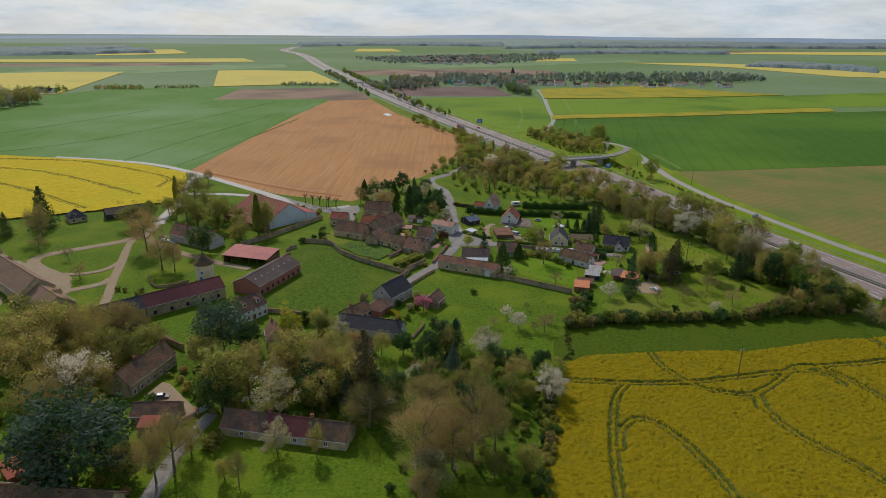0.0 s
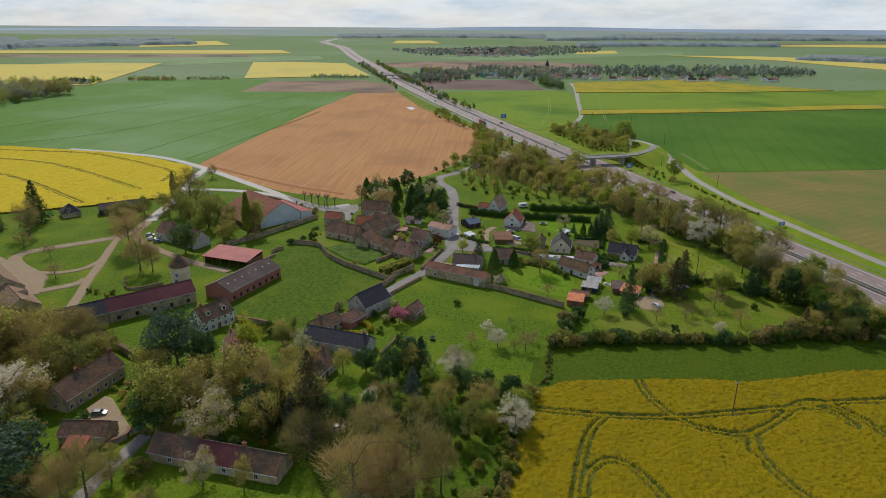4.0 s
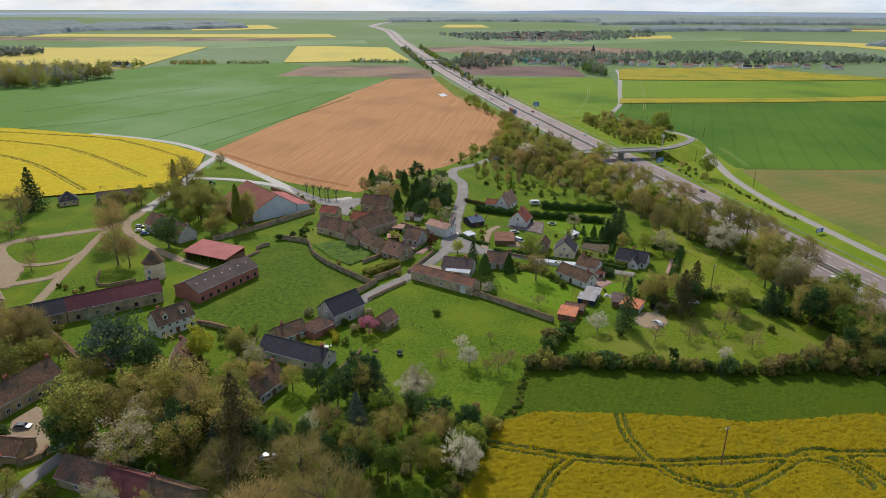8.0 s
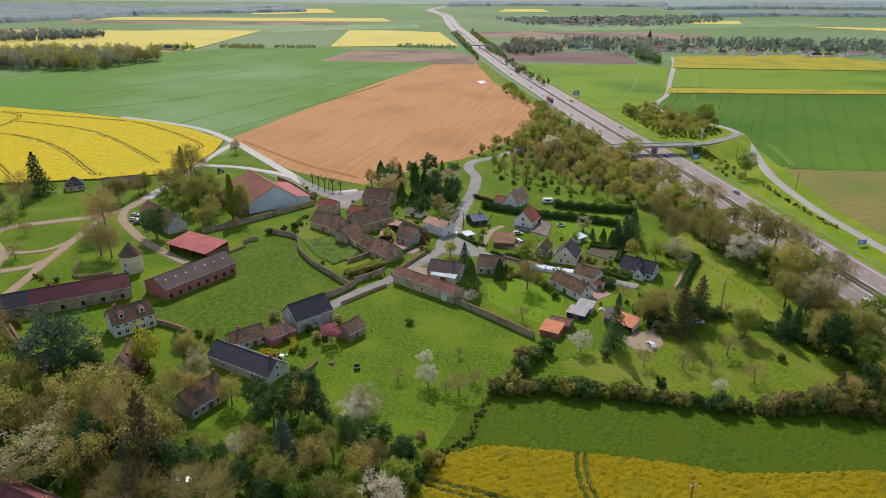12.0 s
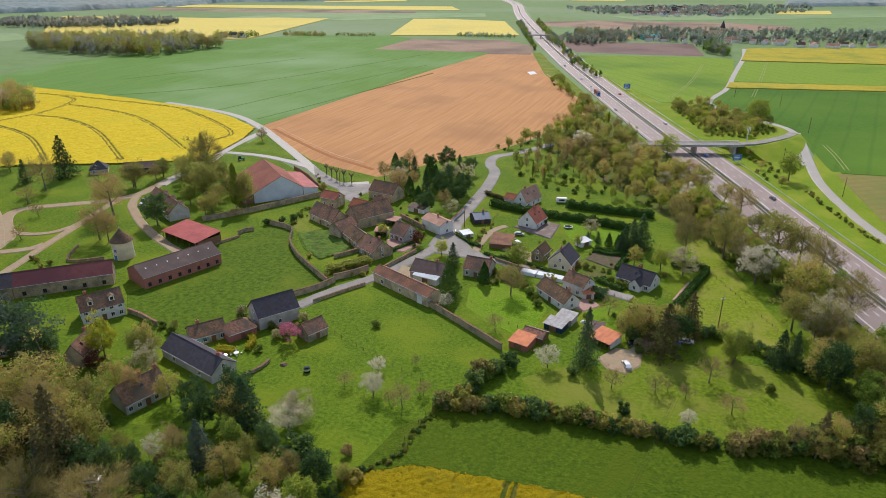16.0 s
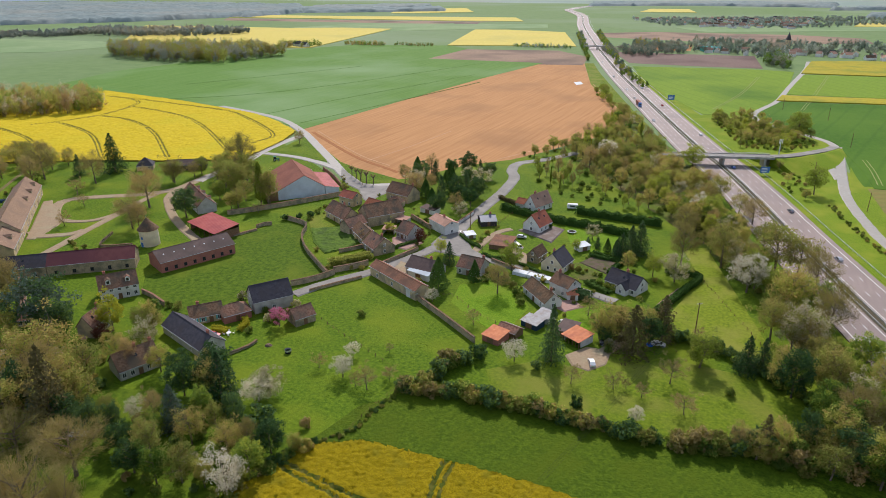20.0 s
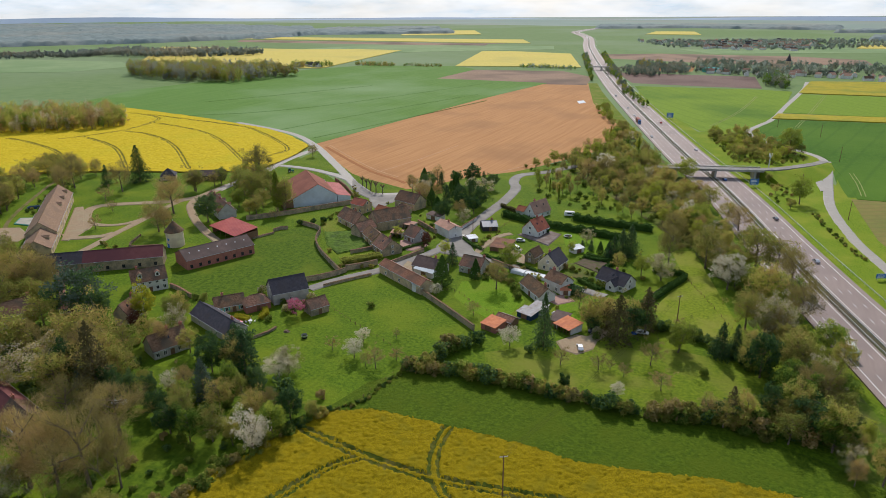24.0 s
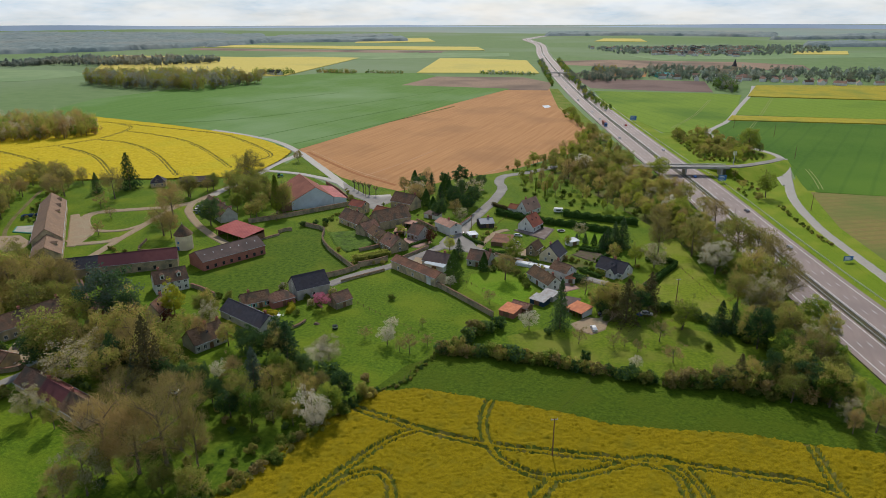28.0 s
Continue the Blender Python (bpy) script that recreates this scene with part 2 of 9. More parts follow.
surface("rape_dull", (0.33, 0.275, 0.025), (0.43, 0.35, 0.03), 0.2, c3=(0.20, 0.24, 0.03), scale3=0.03, amount3=(0.46, 0.7), bump=0.4, bump_scale=0.6, bump_dist=0.3)
surface("wheat_bright", (0.150, 0.240, 0.018), (0.200, 0.295, 0.028), 0.3, c3=(0.075, 0.160, 0.016), scale3=0.007, amount3=(0.5, 0.7), bump=0.5, bump_scale=0.9, bump_dist=0.3, stripes=(-35, 0.02, 0.25, (0.07, 0.14, 0.014), 0.9))
surface("rape", (0.165, 0.128, 0.004), (0.44, 0.338, 0.007), 3.4, c3=(0.24, 0.205, 0.010), scale3=0.22, amount3=(0.52, 0.74), bump=1.0, bump_scale=3.8, bump_dist=0.26, leaf=0.15)
surface("rape_stem", (0.055, 0.085, 0.01), (0.10, 0.12, 0.012), 1.5, c3=(0.16, 0.14, 0.03), scale3=0.4, bump=0.8, bump_scale=3.0, bump_dist=0.3)
surface("asphalt", (0.20, 0.185, 0.165), (0.255, 0.235, 0.21), 0.8, c3=(0.29, 0.27, 0.24), scale3=0.09, bump=0.15, rough=0.8, spec=0.2)
surface("motorway_asphalt", (0.255, 0.193, 0.168), (0.298, 0.230, 0.200), 0.5, c3=(0.235, 0.183, 0.163), scale3=0.04, bump=0.1, rough=0.66, spec=0.28, stretch=(20.5, 1.0, 0.08))
surface("gravel", (0.29, 0.215, 0.135), (0.385, 0.29, 0.19), 1.2, c3=(0.34, 0.30, 0.19), scale3=0.15, amount3=(0.5, 0.75), bump=0.4)
surface("pale_road", (0.28, 0.255, 0.215), (0.35, 0.32, 0.275), 0.6, c3=(0.30, 0.275, 0.235), scale3=0.08, bump=0.2, rough=0.62, spec=0.4)
surface("paving", (0.36, 0.22, 0.18), (0.43, 0.28, 0.23), 1.4, bump=0.4)
surface("line_paint", (0.75, 0.73, 0.70), (0.82, 0.80, 0.78), 2.0, rough=0.6, bump=0)
surface("concrete", (0.36, 0.34, 0.31), (0.44, 0.42, 0.39), 0.7, c3=(0.28, 0.27, 0.24), scale3=0.2, bump=0.2)
surface("terrace_stone", (0.17, 0.165, 0.16), (0.23, 0.22, 0.21), 0.8, c3=(0.13, 0.125, 0.12), scale3=0.3, bump=0.2)
surface("garden_soil", (0.11, 0.082, 0.058), (0.16, 0.12, 0.085), 1.2, c3=(0.09, 0.10, 0.035), scale3=0.4, bump=0.5, stripes=(35, 0.5, 0.4, (0.07, 0.055, 0.04), 0.5))
surface("galvanised", (0.55, 0.56, 0.57), (0.66, 0.67, 0.68), 1.5, rough=0.45, metal=0.6, bump=0.05)
surface("median_dirt", (0.085, 0.072, 0.05), (0.12, 0.105, 0.065), 0.8, c3=(0.09, 0.10, 0.04), scale3=0.1, bump=0.3)
# buildings
surface("pool_cover", (0.40, 0.37, 0.30), (0.50, 0.47, 0.40), 0.6, c3=(0.32, 0.32, 0.27), scale3=0.3, bump=0.15, rough=0.6)
surface("dirt_track", (0.15, 0.125, 0.055), (0.22, 0.175, 0.085), 0.8, c3=(0.12, 0.135, 0.03), scale3=0.15, bump=0.4)
surface("limestone", (0.49, 0.375, 0.215), (0.64, 0.50, 0.31), 1.4, c3=(0.31, 0.26, 0.19), scale3=0.35, bump=0.7, bump_scale=3.0, bump_dist=0.06)
surface("rubble", (0.30, 0.235, 0.15), (0.50, 0.395, 0.26), 2.2, c3=(0.21, 0.19, 0.13), scale3=0.35, bump=0.9, bump_scale=2.6, bump_dist=0.1)
surface("brick", (0.34, 0.135, 0.10), (0.42, 0.18, 0.135), 2.0, c3=(0.30, 0.13, 0.11), scale3=0.3, bump=0.4, bump_scale=5)
surface("render_white", (0.68, 0.665, 0.63), (0.76, 0.745, 0.71), 0.7, c3=(0.60, 0.58, 0.53), scale3=0.3, bump=0.1)
surface("render_cream", (0.66, 0.58, 0.40), (0.73, 0.65, 0.47), 0.7, c3=(0.58, 0.51, 0.36), scale3=0.3, bump=0.1)
surface("render_grey", (0.44, 0.42, 0.38), (0.53, 0.505, 0.46), 0.7, c3=(0.37, 0.35, 0.31), scale3=0.3, bump=0.15)
surface("cladding_blue", (0.50, 0.565, 0.60), (0.57, 0.635, 0.67), 0.4, c3=(0.45, 0.50, 0.53), scale3=0.15, bump=0.1, rough=0.5)
surface("tile_brown", (0.14, 0.075, 0.045), (0.29, 0.175, 0.115), 1.6, c3=(0.12, 0.095, 0.07), scale3=0.25, bump=0.7, bump_scale=4, bump_dist=0.06, vary=0.25)
surface("tile_hangar", (0.25, 0.10, 0.07), (0.32, 0.14, 0.10), 0.8, c3=(0.22, 0.095, 0.07), scale3=0.1, bump=0.5, bump_scale=3)
surface("tile_red", (0.32, 0.10, 0.06), (0.42, 0.155, 0.095), 1.0, c3=(0.26, 0.10, 0.07), scale3=0.25, bump=0.6, bump_scale=4, bump_dist=0.06, vary=0.12)
surface("tile_pink", (0.42, 0.24, 0.17), (0.52, 0.32, 0.235), 1.0, c3=(0.36, 0.22, 0.16), scale3=0.25, bump=0.6, bump_scale=4, bump_dist=0.06, vary=0.12)
surface("tile_orange", (0.56, 0.20, 0.095), (0.66, 0.27, 0.14), 0.9, c3=(0.50, 0.19, 0.11), scale3=0.3, bump=0.4, bump_scale=4, bump_dist=0.05)
surface("sheet_maroon", (0.15, 0.055, 0.055), (0.19, 0.075, 0.07), 0.35, c3=(0.13, 0.05, 0.055), scale3=0.06, bump=0.2, rough=0.6)
surface("sheet_red", (0.36, 0.085, 0.075), (0.43, 0.12, 0.10), 0.4, c3=(0.32, 0.08, 0.075), scale3=0.15, bump=0.15, rough=0.5)
surface("fibre_cement", (0.125, 0.09, 0.08), (0.165, 0.12, 0.105), 0.5, c3=(0.11, 0.085, 0.075), scale3=0.12, bump=0.3)
surface("slate", (0.055, 0.052, 0.062), (0.085, 0.08, 0.09), 1.0, c3=(0.07, 0.062, 0.066), scale3=0.3, bump=0.4, rough=0.6, vary=0.1)
surface("tile_barn", (0.20, 0.125, 0.080), (0.34, 0.235, 0.160), 1.6, c3=(0.23, 0.155, 0.11), scale3=0.2, bump=0.6, bump_scale=4, bump_dist=0.06, vary=0.08)
surface("wood_dark", (0.05, 0.045, 0.05), (0.075, 0.066, 0.07), 1.0, bump=0.3, stretch=(0, 1, 6))
surface("wood_brown", (0.17, 0.10, 0.055), (0.24, 0.15, 0.09), 1.5, bump=0.3)
surface("paint_white", (0.78, 0.77, 0.75), (0.82, 0.81, 0.79), 2.0, rough=0.5, bump=0)
surface("paint_teal", (0.10, 0.42, 0.40), (0.13, 0.48, 0.45), 2.0, rough=0.5, bump=0)
surface("paint_blue", (0.07, 0.17, 0.42), (0.09, 0.21, 0.48), 2.0, rough=0.5, bump=0)
surface("paint_grey", (0.42, 0.44, 0.46), (0.48, 0.50, 0.52), 2.0, rough=0.5, bump=0)
surface("door_brown", (0.16, 0.09, 0.05), (0.22, 0.13, 0.075), 2.0, rough=0.6, bump=0.1)
surface("glass_dark", (0.02, 0.024, 0.03), (0.03, 0.035, 0.04), 1.0, rough=0.08, bump=0, spec=0.6)
surface("sheet_pale", (0.60, 0.63, 0.66), (0.70, 0.73, 0.76), 0.6, c3=(0.50, 0.52, 0.53), scale3=0.3, bump=0.15, rough=0.45)
surface("solar", (0.09, 0.12, 0.17), (0.12, 0.15, 0.21), 0.5, rough=0.3, bump=0, spec=0.6)
surface("plastic_blue", (0.03, 0.09, 0.33), (0.05, 0.13, 0.42), 2.0, rough=0.5, bump=0.3)
surface("tarpaulin_dark", (0.02, 0.045, 0.075), (0.03, 0.06, 0.10), 0.8, rough=0.5, bump=0.3)
surface("tarpaulin_green", (0.05, 0.22, 0.16), (0.07, 0.28, 0.20), 0.8, rough=0.5, bump=0.3)
surface("rubber", (0.02, 0.02, 0.02), (0.035, 0.035, 0.035), 4.0, bump=0)
for _n, _c in (("white", (0.78, 0.78, 0.78)), ("grey", (0.20, 0.21, 0.23)), ("black", (0.018, 0.02, 0.024)), ("red", (0.42, 0.03, 0.025)), ("blue", (0.05, 0.13, 0.32)), ("silver", (0.50, 0.52, 0.54))):
    surface("car_" + _n, _c, tuple(v * 1.06 for v in _c), 1.0, rough=0.25, bump=0, metal=0.2, spec=0.6)
# plants
surface("bark", (0.13, 0.10, 0.075), (0.20, 0.16, 0.12), 2.0, bump=0.5)
surface("twigs", (0.30, 0.230, 0.088), (0.41, 0.320, 0.130), 1.0, bump=0, vary=0.3, leaf=0.25)
surface("leaf_fresh", (0.27, 0.33, 0.038), (0.38, 0.43, 0.064), 0.8, bump=0, vary=0.25, leaf=0.6)
surface("leaf_olive", (0.270, 0.295, 0.060), (0.37, 0.39, 0.090), 0.8, bump=0, vary=0.3, leaf=0.65)
surface("leaf_bud", (0.31, 0.250, 0.074), (0.42, 0.345, 0.110), 0.8, bump=0, vary=0.35, leaf=0.65)
surface("leaf_green", (0.120, 0.205, 0.032), (0.200, 0.290, 0.052), 0.8, bump=0, vary=0.3, leaf=0.65)
surface("leaf_dark", (0.058, 0.115, 0.040), (0.096, 0.162, 0.058), 0.8, bump=0, vary=0.3, leaf=0.35)
surface("leaf_brown", (0.105, 0.092, 0.036), (0.165, 0.140, 0.055), 0.8, bump=0, vary=0.15, leaf=0.3)
surface("leaf_blue", (0.085, 0.125, 0.085), (0.135, 0.180, 0.125), 0.8, bump=0, vary=0.15, leaf=0.3)
surface("leaf_thuja", (0.055, 0.115, 0.02), (0.085, 0.155, 0.03), 1.2, bump=0.6, vary=0.2, leaf=0.15)
surface("leaf_yellow", (0.34, 0.33, 0.025), (0.46, 0.43, 0.04), 0.8, bump=0, vary=0.1, leaf=0.6)
surface("leaf_copper", (0.10, 0.035, 0.025), (0.16, 0.06, 0.035), 0.8, bump=0, vary=0.1, leaf=0.3)
surface("blossom_white", (0.58, 0.53, 0.40), (0.72, 0.67, 0.52), 0.8, bump=0, vary=0.12, leaf=0.6)
surface("blossom_cream", (0.42, 0.37, 0.23), (0.58, 0.52, 0.36), 0.8, bump=0, vary=0.15, leaf=0.6)
surface("blossom_pink", (0.52, 0.16, 0.25), (0.66, 0.27, 0.36), 0.8, bump=0, vary=0.1, leaf=0.55)
# pale grey-green foliage: haze is part of this base colour
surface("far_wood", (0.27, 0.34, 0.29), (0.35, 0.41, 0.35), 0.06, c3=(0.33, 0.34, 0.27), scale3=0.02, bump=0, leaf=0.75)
# closed canopy far off, haze put into its blue-green
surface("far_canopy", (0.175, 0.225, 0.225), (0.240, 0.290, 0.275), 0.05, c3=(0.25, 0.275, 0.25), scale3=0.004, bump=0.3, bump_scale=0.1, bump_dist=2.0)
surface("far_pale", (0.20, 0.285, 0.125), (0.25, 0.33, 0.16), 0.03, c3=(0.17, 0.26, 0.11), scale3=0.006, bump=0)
# hills behind everything; their blue-grey is haze given as colour
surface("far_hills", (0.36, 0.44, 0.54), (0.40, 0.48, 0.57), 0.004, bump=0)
# outermost ground, its pale blue-green imitating haze
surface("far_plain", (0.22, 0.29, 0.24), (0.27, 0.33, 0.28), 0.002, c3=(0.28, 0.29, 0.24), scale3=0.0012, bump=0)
surface("soil_track", (0.46, 0.25, 0.12), (0.52, 0.31, 0.17), 0.4, bump=0.2)
surface("soil_dark", (0.30, 0.125, 0.05), (0.36, 0.155, 0.06), 0.4, bump=0.2)
surface("dry_brush", (0.15, 0.105, 0.075), (0.24, 0.165, 0.12), 1.6, bump=0.8)


# ---- mesh helpers ----
class Geo:
    """Vertices and faces of one mesh in the making."""

    def __init__(self):
        self.v, self.f, self.i = [], [], []

    def add(self, verts, faces, slot=0):
        k = len(self.v)
        self.v.extend(verts)
        self.f.extend([tuple(a + k for a in f) for f in faces])
        self.i.extend([slot] * len(faces))
        return self

    def box(self, x0, y0, z0, x1, y1, z1, slot=0):
        return self.add([(x0, y0, z0), (x1, y0, z0), (x1, y1, z0), (x0, y1, z0), (x0, y0, z1), (x1, y0, z1), (x1, y1, z1), (x0, y1, z1)],
                        [(0, 3, 2, 1), (4, 5, 6, 7), (0, 1, 5, 4), (1, 2, 6, 5), (2, 3, 7, 6), (3, 0, 4, 7)], slot)

    def tube(self, p, q, r0, r1, n=6, caps=True, slot=0):
        p, q = Vector(p), Vector(q)
        d = (q - p).normalized()
        a = d.orthogonal().normalized()
        b = d.cross(a)
        vs = []
        for c, r in ((p, r0), (q, r1)):
            for i in range(n):
                t = 2 * math.pi * i / n
                vs.append(tuple(c + a * (r * math.cos(t)) + b * (r * math.sin(t))))
        fs = [(i, (i + 1) % n, n + (i + 1) % n, n + i) for i in range(n)]
        if caps:
            fs += [tuple(reversed(range(n))), tuple(range(n, 2 * n))]
        return self.add(vs, fs, slot)

    def slab(self, pts, z0, z1, slot=0):
        n = len(pts)
        return self.add([(x, y, z0) for x, y in pts] + [(x, y, z1) for x, y in pts],
                        [tuple(reversed(range(n))), tuple(range(n, 2 * n))] + [(i, (i + 1) % n, n + (i + 1) % n, n + i) for i in range(n)], slot)

    def sheet(self, corners, thick, slot=0):
        """A flat board: corners in order, thickened downwards along its normal."""
        c = [Vector(p) for p in corners]
        nr = (c[1] - c[0]).cross(c[2] - c[1]).normalized() * thick
        n = len(c)
        return self.add([tuple(p) for p in c] + [tuple(p - nr) for p in c],
                        [tuple(range(n)), tuple(reversed(range(n, 2 * n)))] + [(i, n + i, n + (i + 1) % n, (i + 1) % n) for i in range(n)], slot)

    def mesh(self, name, mats, smooth=False):
        me = bpy.data.meshes.new(name)
        me.from_pydata(self.v, [], self.f)
        for m in (mats if isinstance(mats, (list, tuple)) else [mats]):
            me.materials.append(MATS[m] if isinstance(m, str) else m)
        if any(self.i):
            me.polygons.foreach_set("material_index", self.i)
        if smooth:
            me.polygons.foreach_set("use_smooth", [True] * len(me.polygons))
        me.update()
        return me


def part(name, geo, material, parent, label="", smooth=False):
    ob = new(name, geo if isinstance(geo, bpy.types.Mesh) else geo.mesh(name, material, smooth))
    ob.parent = parent
    if label:
        ob["label"] = label
    return ob


def thing(name, m, label, category, group="", kind=""):
    ob = new(name)
    ob.empty_display_size = 0.5
    ob.matrix_world = m
    return tagged(ob, label, category, group, kind)


def at(x, y, ang=0, z=0, s=1.0):
    return Matrix.Translation((x, y, z)) @ Matrix.Rotation(ang, 4, "Z") @ Matrix.Diagonal((s, s, s, 1))


def smooth_line(pts, step=6.0):
    """A curve through the points, sampled every step or so."""
    p = [np.array(q, float) for q in pts]
    p = [2 * p[0] - p[1]] + p + [2 * p[-1] - p[-2]]
    out = []
    for i in range(1, len(p) - 2):
        n = max(2, int(np.linalg.norm(p[i + 1] - p[i]) / step))
        for k in range(n):
            t = k / n
            out.append(0.5 * ((2 * p[i]) + (p[i + 1] - p[i - 1]) * t + (2 * p[i - 1] - 5 * p[i] + 4 * p[i + 1] - p[i + 2]) * t * t
                              + (3 * p[i] - p[i - 1] - 3 * p[i + 1] + p[i + 2]) * t ** 3))
    out.append(p[-2])
    return np.array(out)


def normals(line):
    d = np.gradient(line[:, :2], axis=0)
    d /= np.linalg.norm(d, axis=1)[:, None] + 1e-9
    return np.stack([-d[:, 1], d[:, 0]], 1)


def strip(geo, line, a, b, z0, z1, heights=None, wobble=0.0, slot=0):
    """A band along line from offset a to b (to the left), from z0 up to z1."""
    nr = normals(line)
    h = np.zeros(len(line)) if heights is None else np.asarray(heights)
    r = random.Random(len(line))
    vs = []
    for i, (q, k) in enumerate(zip(line, nr)):
        wa, wb = r.uniform(-wobble, wobble), r.uniform(-wobble, wobble)
        for o, z in ((a + wa, z0), (a + wa, z1), (b + wb, z1), (b + wb, z0)):
            vs.append((q[0] + k[0] * o, q[1] + k[1] * o, z + (h[i] if z == z1 or heights is None else 0)))
    fs = []
    for i in range(len(line) - 1):
        for j in range(3):
            fs.append((4 * i + j, 4 * i + 4 + j, 4 * i + 5 + j, 4 * i + 1 + j))
    fs += [(0, 1, 2, 3), tuple(4 * (len(line) - 1) + j for j in (3, 2, 1, 0))]
    return geo.add(vs, fs, slot)


def inside(x, y, poly):
    """Even-odd test for arrays of places."""
    x, y = np.asarray(x, float), np.asarray(y, float)
    res = np.zeros(x.shape, bool)
    n = len(poly)
    for i in range(n):
        (x0, y0), (x1, y1) = poly[i], poly[(i + 1) % n]
        if y0 == y1:
            continue
        res ^= ((y0 > y) != (y1 > y)) & (x < (x1 - x0) * (y - y0) / (y1 - y0) + x0)
    return res


LAYER = [0.02]
LEVELS = []
HARD = ("gravel", "pale_road", "asphalt", "paving", "concrete", "terrace_stone", "garden_soil")


def level(top):
    """A height for the next patch of ground that no other patch has."""
    z = top + LAYER[0]
    while any(abs(z - q) < 0.0028 for q in LEVELS):
        z += 0.003
    LEVELS.append(z)
    return z


def field(name, label, pts, material, top=0.1, category="field"):
    """A patch of ground cover, as a low slab on the ground."""
    z, n = level(top + (0.1 if material in HARD else 0)), len(pts)
    if top > 0.5:
        g = Geo().slab(pts, -0.3, z)
    else:
        # the edge falls off gently to the ground round it
        area = sum(pts[i - 1][0] * pts[i][1] - pts[i][0] * pts[i - 1][1] for i in range(n))
        s = 1 if area > 0 else -1
        low = []
        for i in range(n):
            a, b, c = (Vector(pts[(i + k) % n]) for k in (-1, 0, 1))
            m = Vector((0.0, 0.0))
            for d in (b - a, c - b):
                if d.length > 0:
                    m += Vector((d.y, -d.x)).normalized() * s
            m = m.normalized() if m.length > 0.1 else Vector((0.0, 0.0))
            low.append((b.x + m.x * 0.9, b.y + m.y * 0.9, -0.06))
        g = Geo().add([(x, y, z) for x, y in pts] + low, [tuple(range(n)) if s > 0 else tuple(reversed(range(n)))] + [(i, n + i, n + (i + 1) % n, (i + 1) % n)[::s] for i in range(n)])
    return tagged(new(name, g.mesh(name, material)), label, category, kind="structure")


def lane(name, label, pts, width, material, z=0.2, heights=None, wobble=0.15, category="road"):
    z = level(z + (0.1 if material in HARD else 0))
    line = smooth_line(pts, 3.0)
    edge = min(0.7, width * 0.15)
    h = None if heights is None else np.interp(np.linspace(0, 1, len(line)), np.linspace(0, 1, len(heights)), heights)
    if h is not None:
        g = strip(Geo(), line, -width / 2, width / 2, -0.3, z, h, wobble)
    else:
        rng, nr, n = np.random.default_rng(len(line)), normals(line), len(line)
        w = width / 2 + rng.uniform(-wobble, wobble, (n, 2))
        rows = []
        for i in range(n):
            for o, q in ((-w[i, 0] - edge, -0.05), (-w[i, 0], z), (w[i, 1], z), (w[i, 1] + edge, -0.05)):
                rows.append((line[i, 0] + nr[i, 0] * o, line[i, 1] + nr[i, 1] * o, q))
        g = Geo().add(rows, [(4 * i + k, 4 * i + k + 1, 4 * i + k + 5, 4 * i + k + 4) for i in range(n - 1) for k in range(3)])
    return tagged(new(name, g.mesh(name, material)), label, category, kind="structure")


# ---- buildings ----
OCC = []       # places that plants keep clear of: x, y, radius


def opening(parent, x, z, w, h, side, mat_frame="paint_white", shutters=None, door=False, L=0, W=0):
    """A window or a door on a wall of a house: side 'f' front, 'b' back, 'l' and 'r' the ends; x along the wall, z its sill."""
    turn = {"f": at(0, 0), "b": at(L, W, math.pi), "r": at(L, 0, math.pi / 2), "l": at(0, W, -math.pi / 2)}[side]
    m = turn @ Matrix.Translation((x, 0, z))
    if door:
        ob = part("door", Geo().box(-w / 2, -0.06, 0, w / 2, 0.02, h).box(-w / 2 - 0.1, -0.09, 0, -w / 2, 0.02, h + 0.1).box(w / 2, -0.09, 0, w / 2 + 0.1, 0.02, h + 0.1).box(-w / 2, -0.09, h, w / 2, 0.02, h + 0.1),
                  mat_frame, parent)
        ob.matrix_local = m
        return ob
    g = Geo()
    g.box(-w / 2 - 0.1, -0.07, -0.08, -w / 2, 0.02, h + 0.1).box(w / 2, -0.07, -0.08, w / 2 + 0.1, 0.02, h + 0.1)
    g.box(-w / 2, -0.07, h, w / 2, 0.02, h + 0.1).box(-w / 2 - 0.15, -0.12, -0.14, w / 2 + 0.15, 0.02, -0.04).box(-0.04, -0.05, -0.04, 0.04, 0.02, h)
    ob = part("window", g, "wood_dark" if mat_frame == "wood_dark" else "paint_white", parent)
    ob.matrix_local = m
    part("pane", Geo().box(-w / 2, -0.025, -0.04, w / 2, 0.02, h), "glass_dark", ob)
    if shutters:
        for s in (-1, 1):
            part("shutter", Geo().box(s * (w * 0.75 + 0.12) - w / 4, -0.06, -0.06, s * (w * 0.75 + 0.12) + w / 4, 0.015, h + 0.05), shutters, ob)
    return ob


def chimney(parent, x, y, z0, z1, mat_c="brick"):
    g = Geo().box(x - 0.45, y - 0.3, z0, x + 0.45, y + 0.3, z1).box(x - 0.52, y - 0.37, z1, x + 0.52, y + 0.37, z1 + 0.15)
    ob = part("chimney", g, mat_c, parent)
    part("chimney_pot", Geo().tube((x, y, z1 + 0.15), (x, y, z1 + 0.6), 0.16, 0.13), "tile_red", ob)


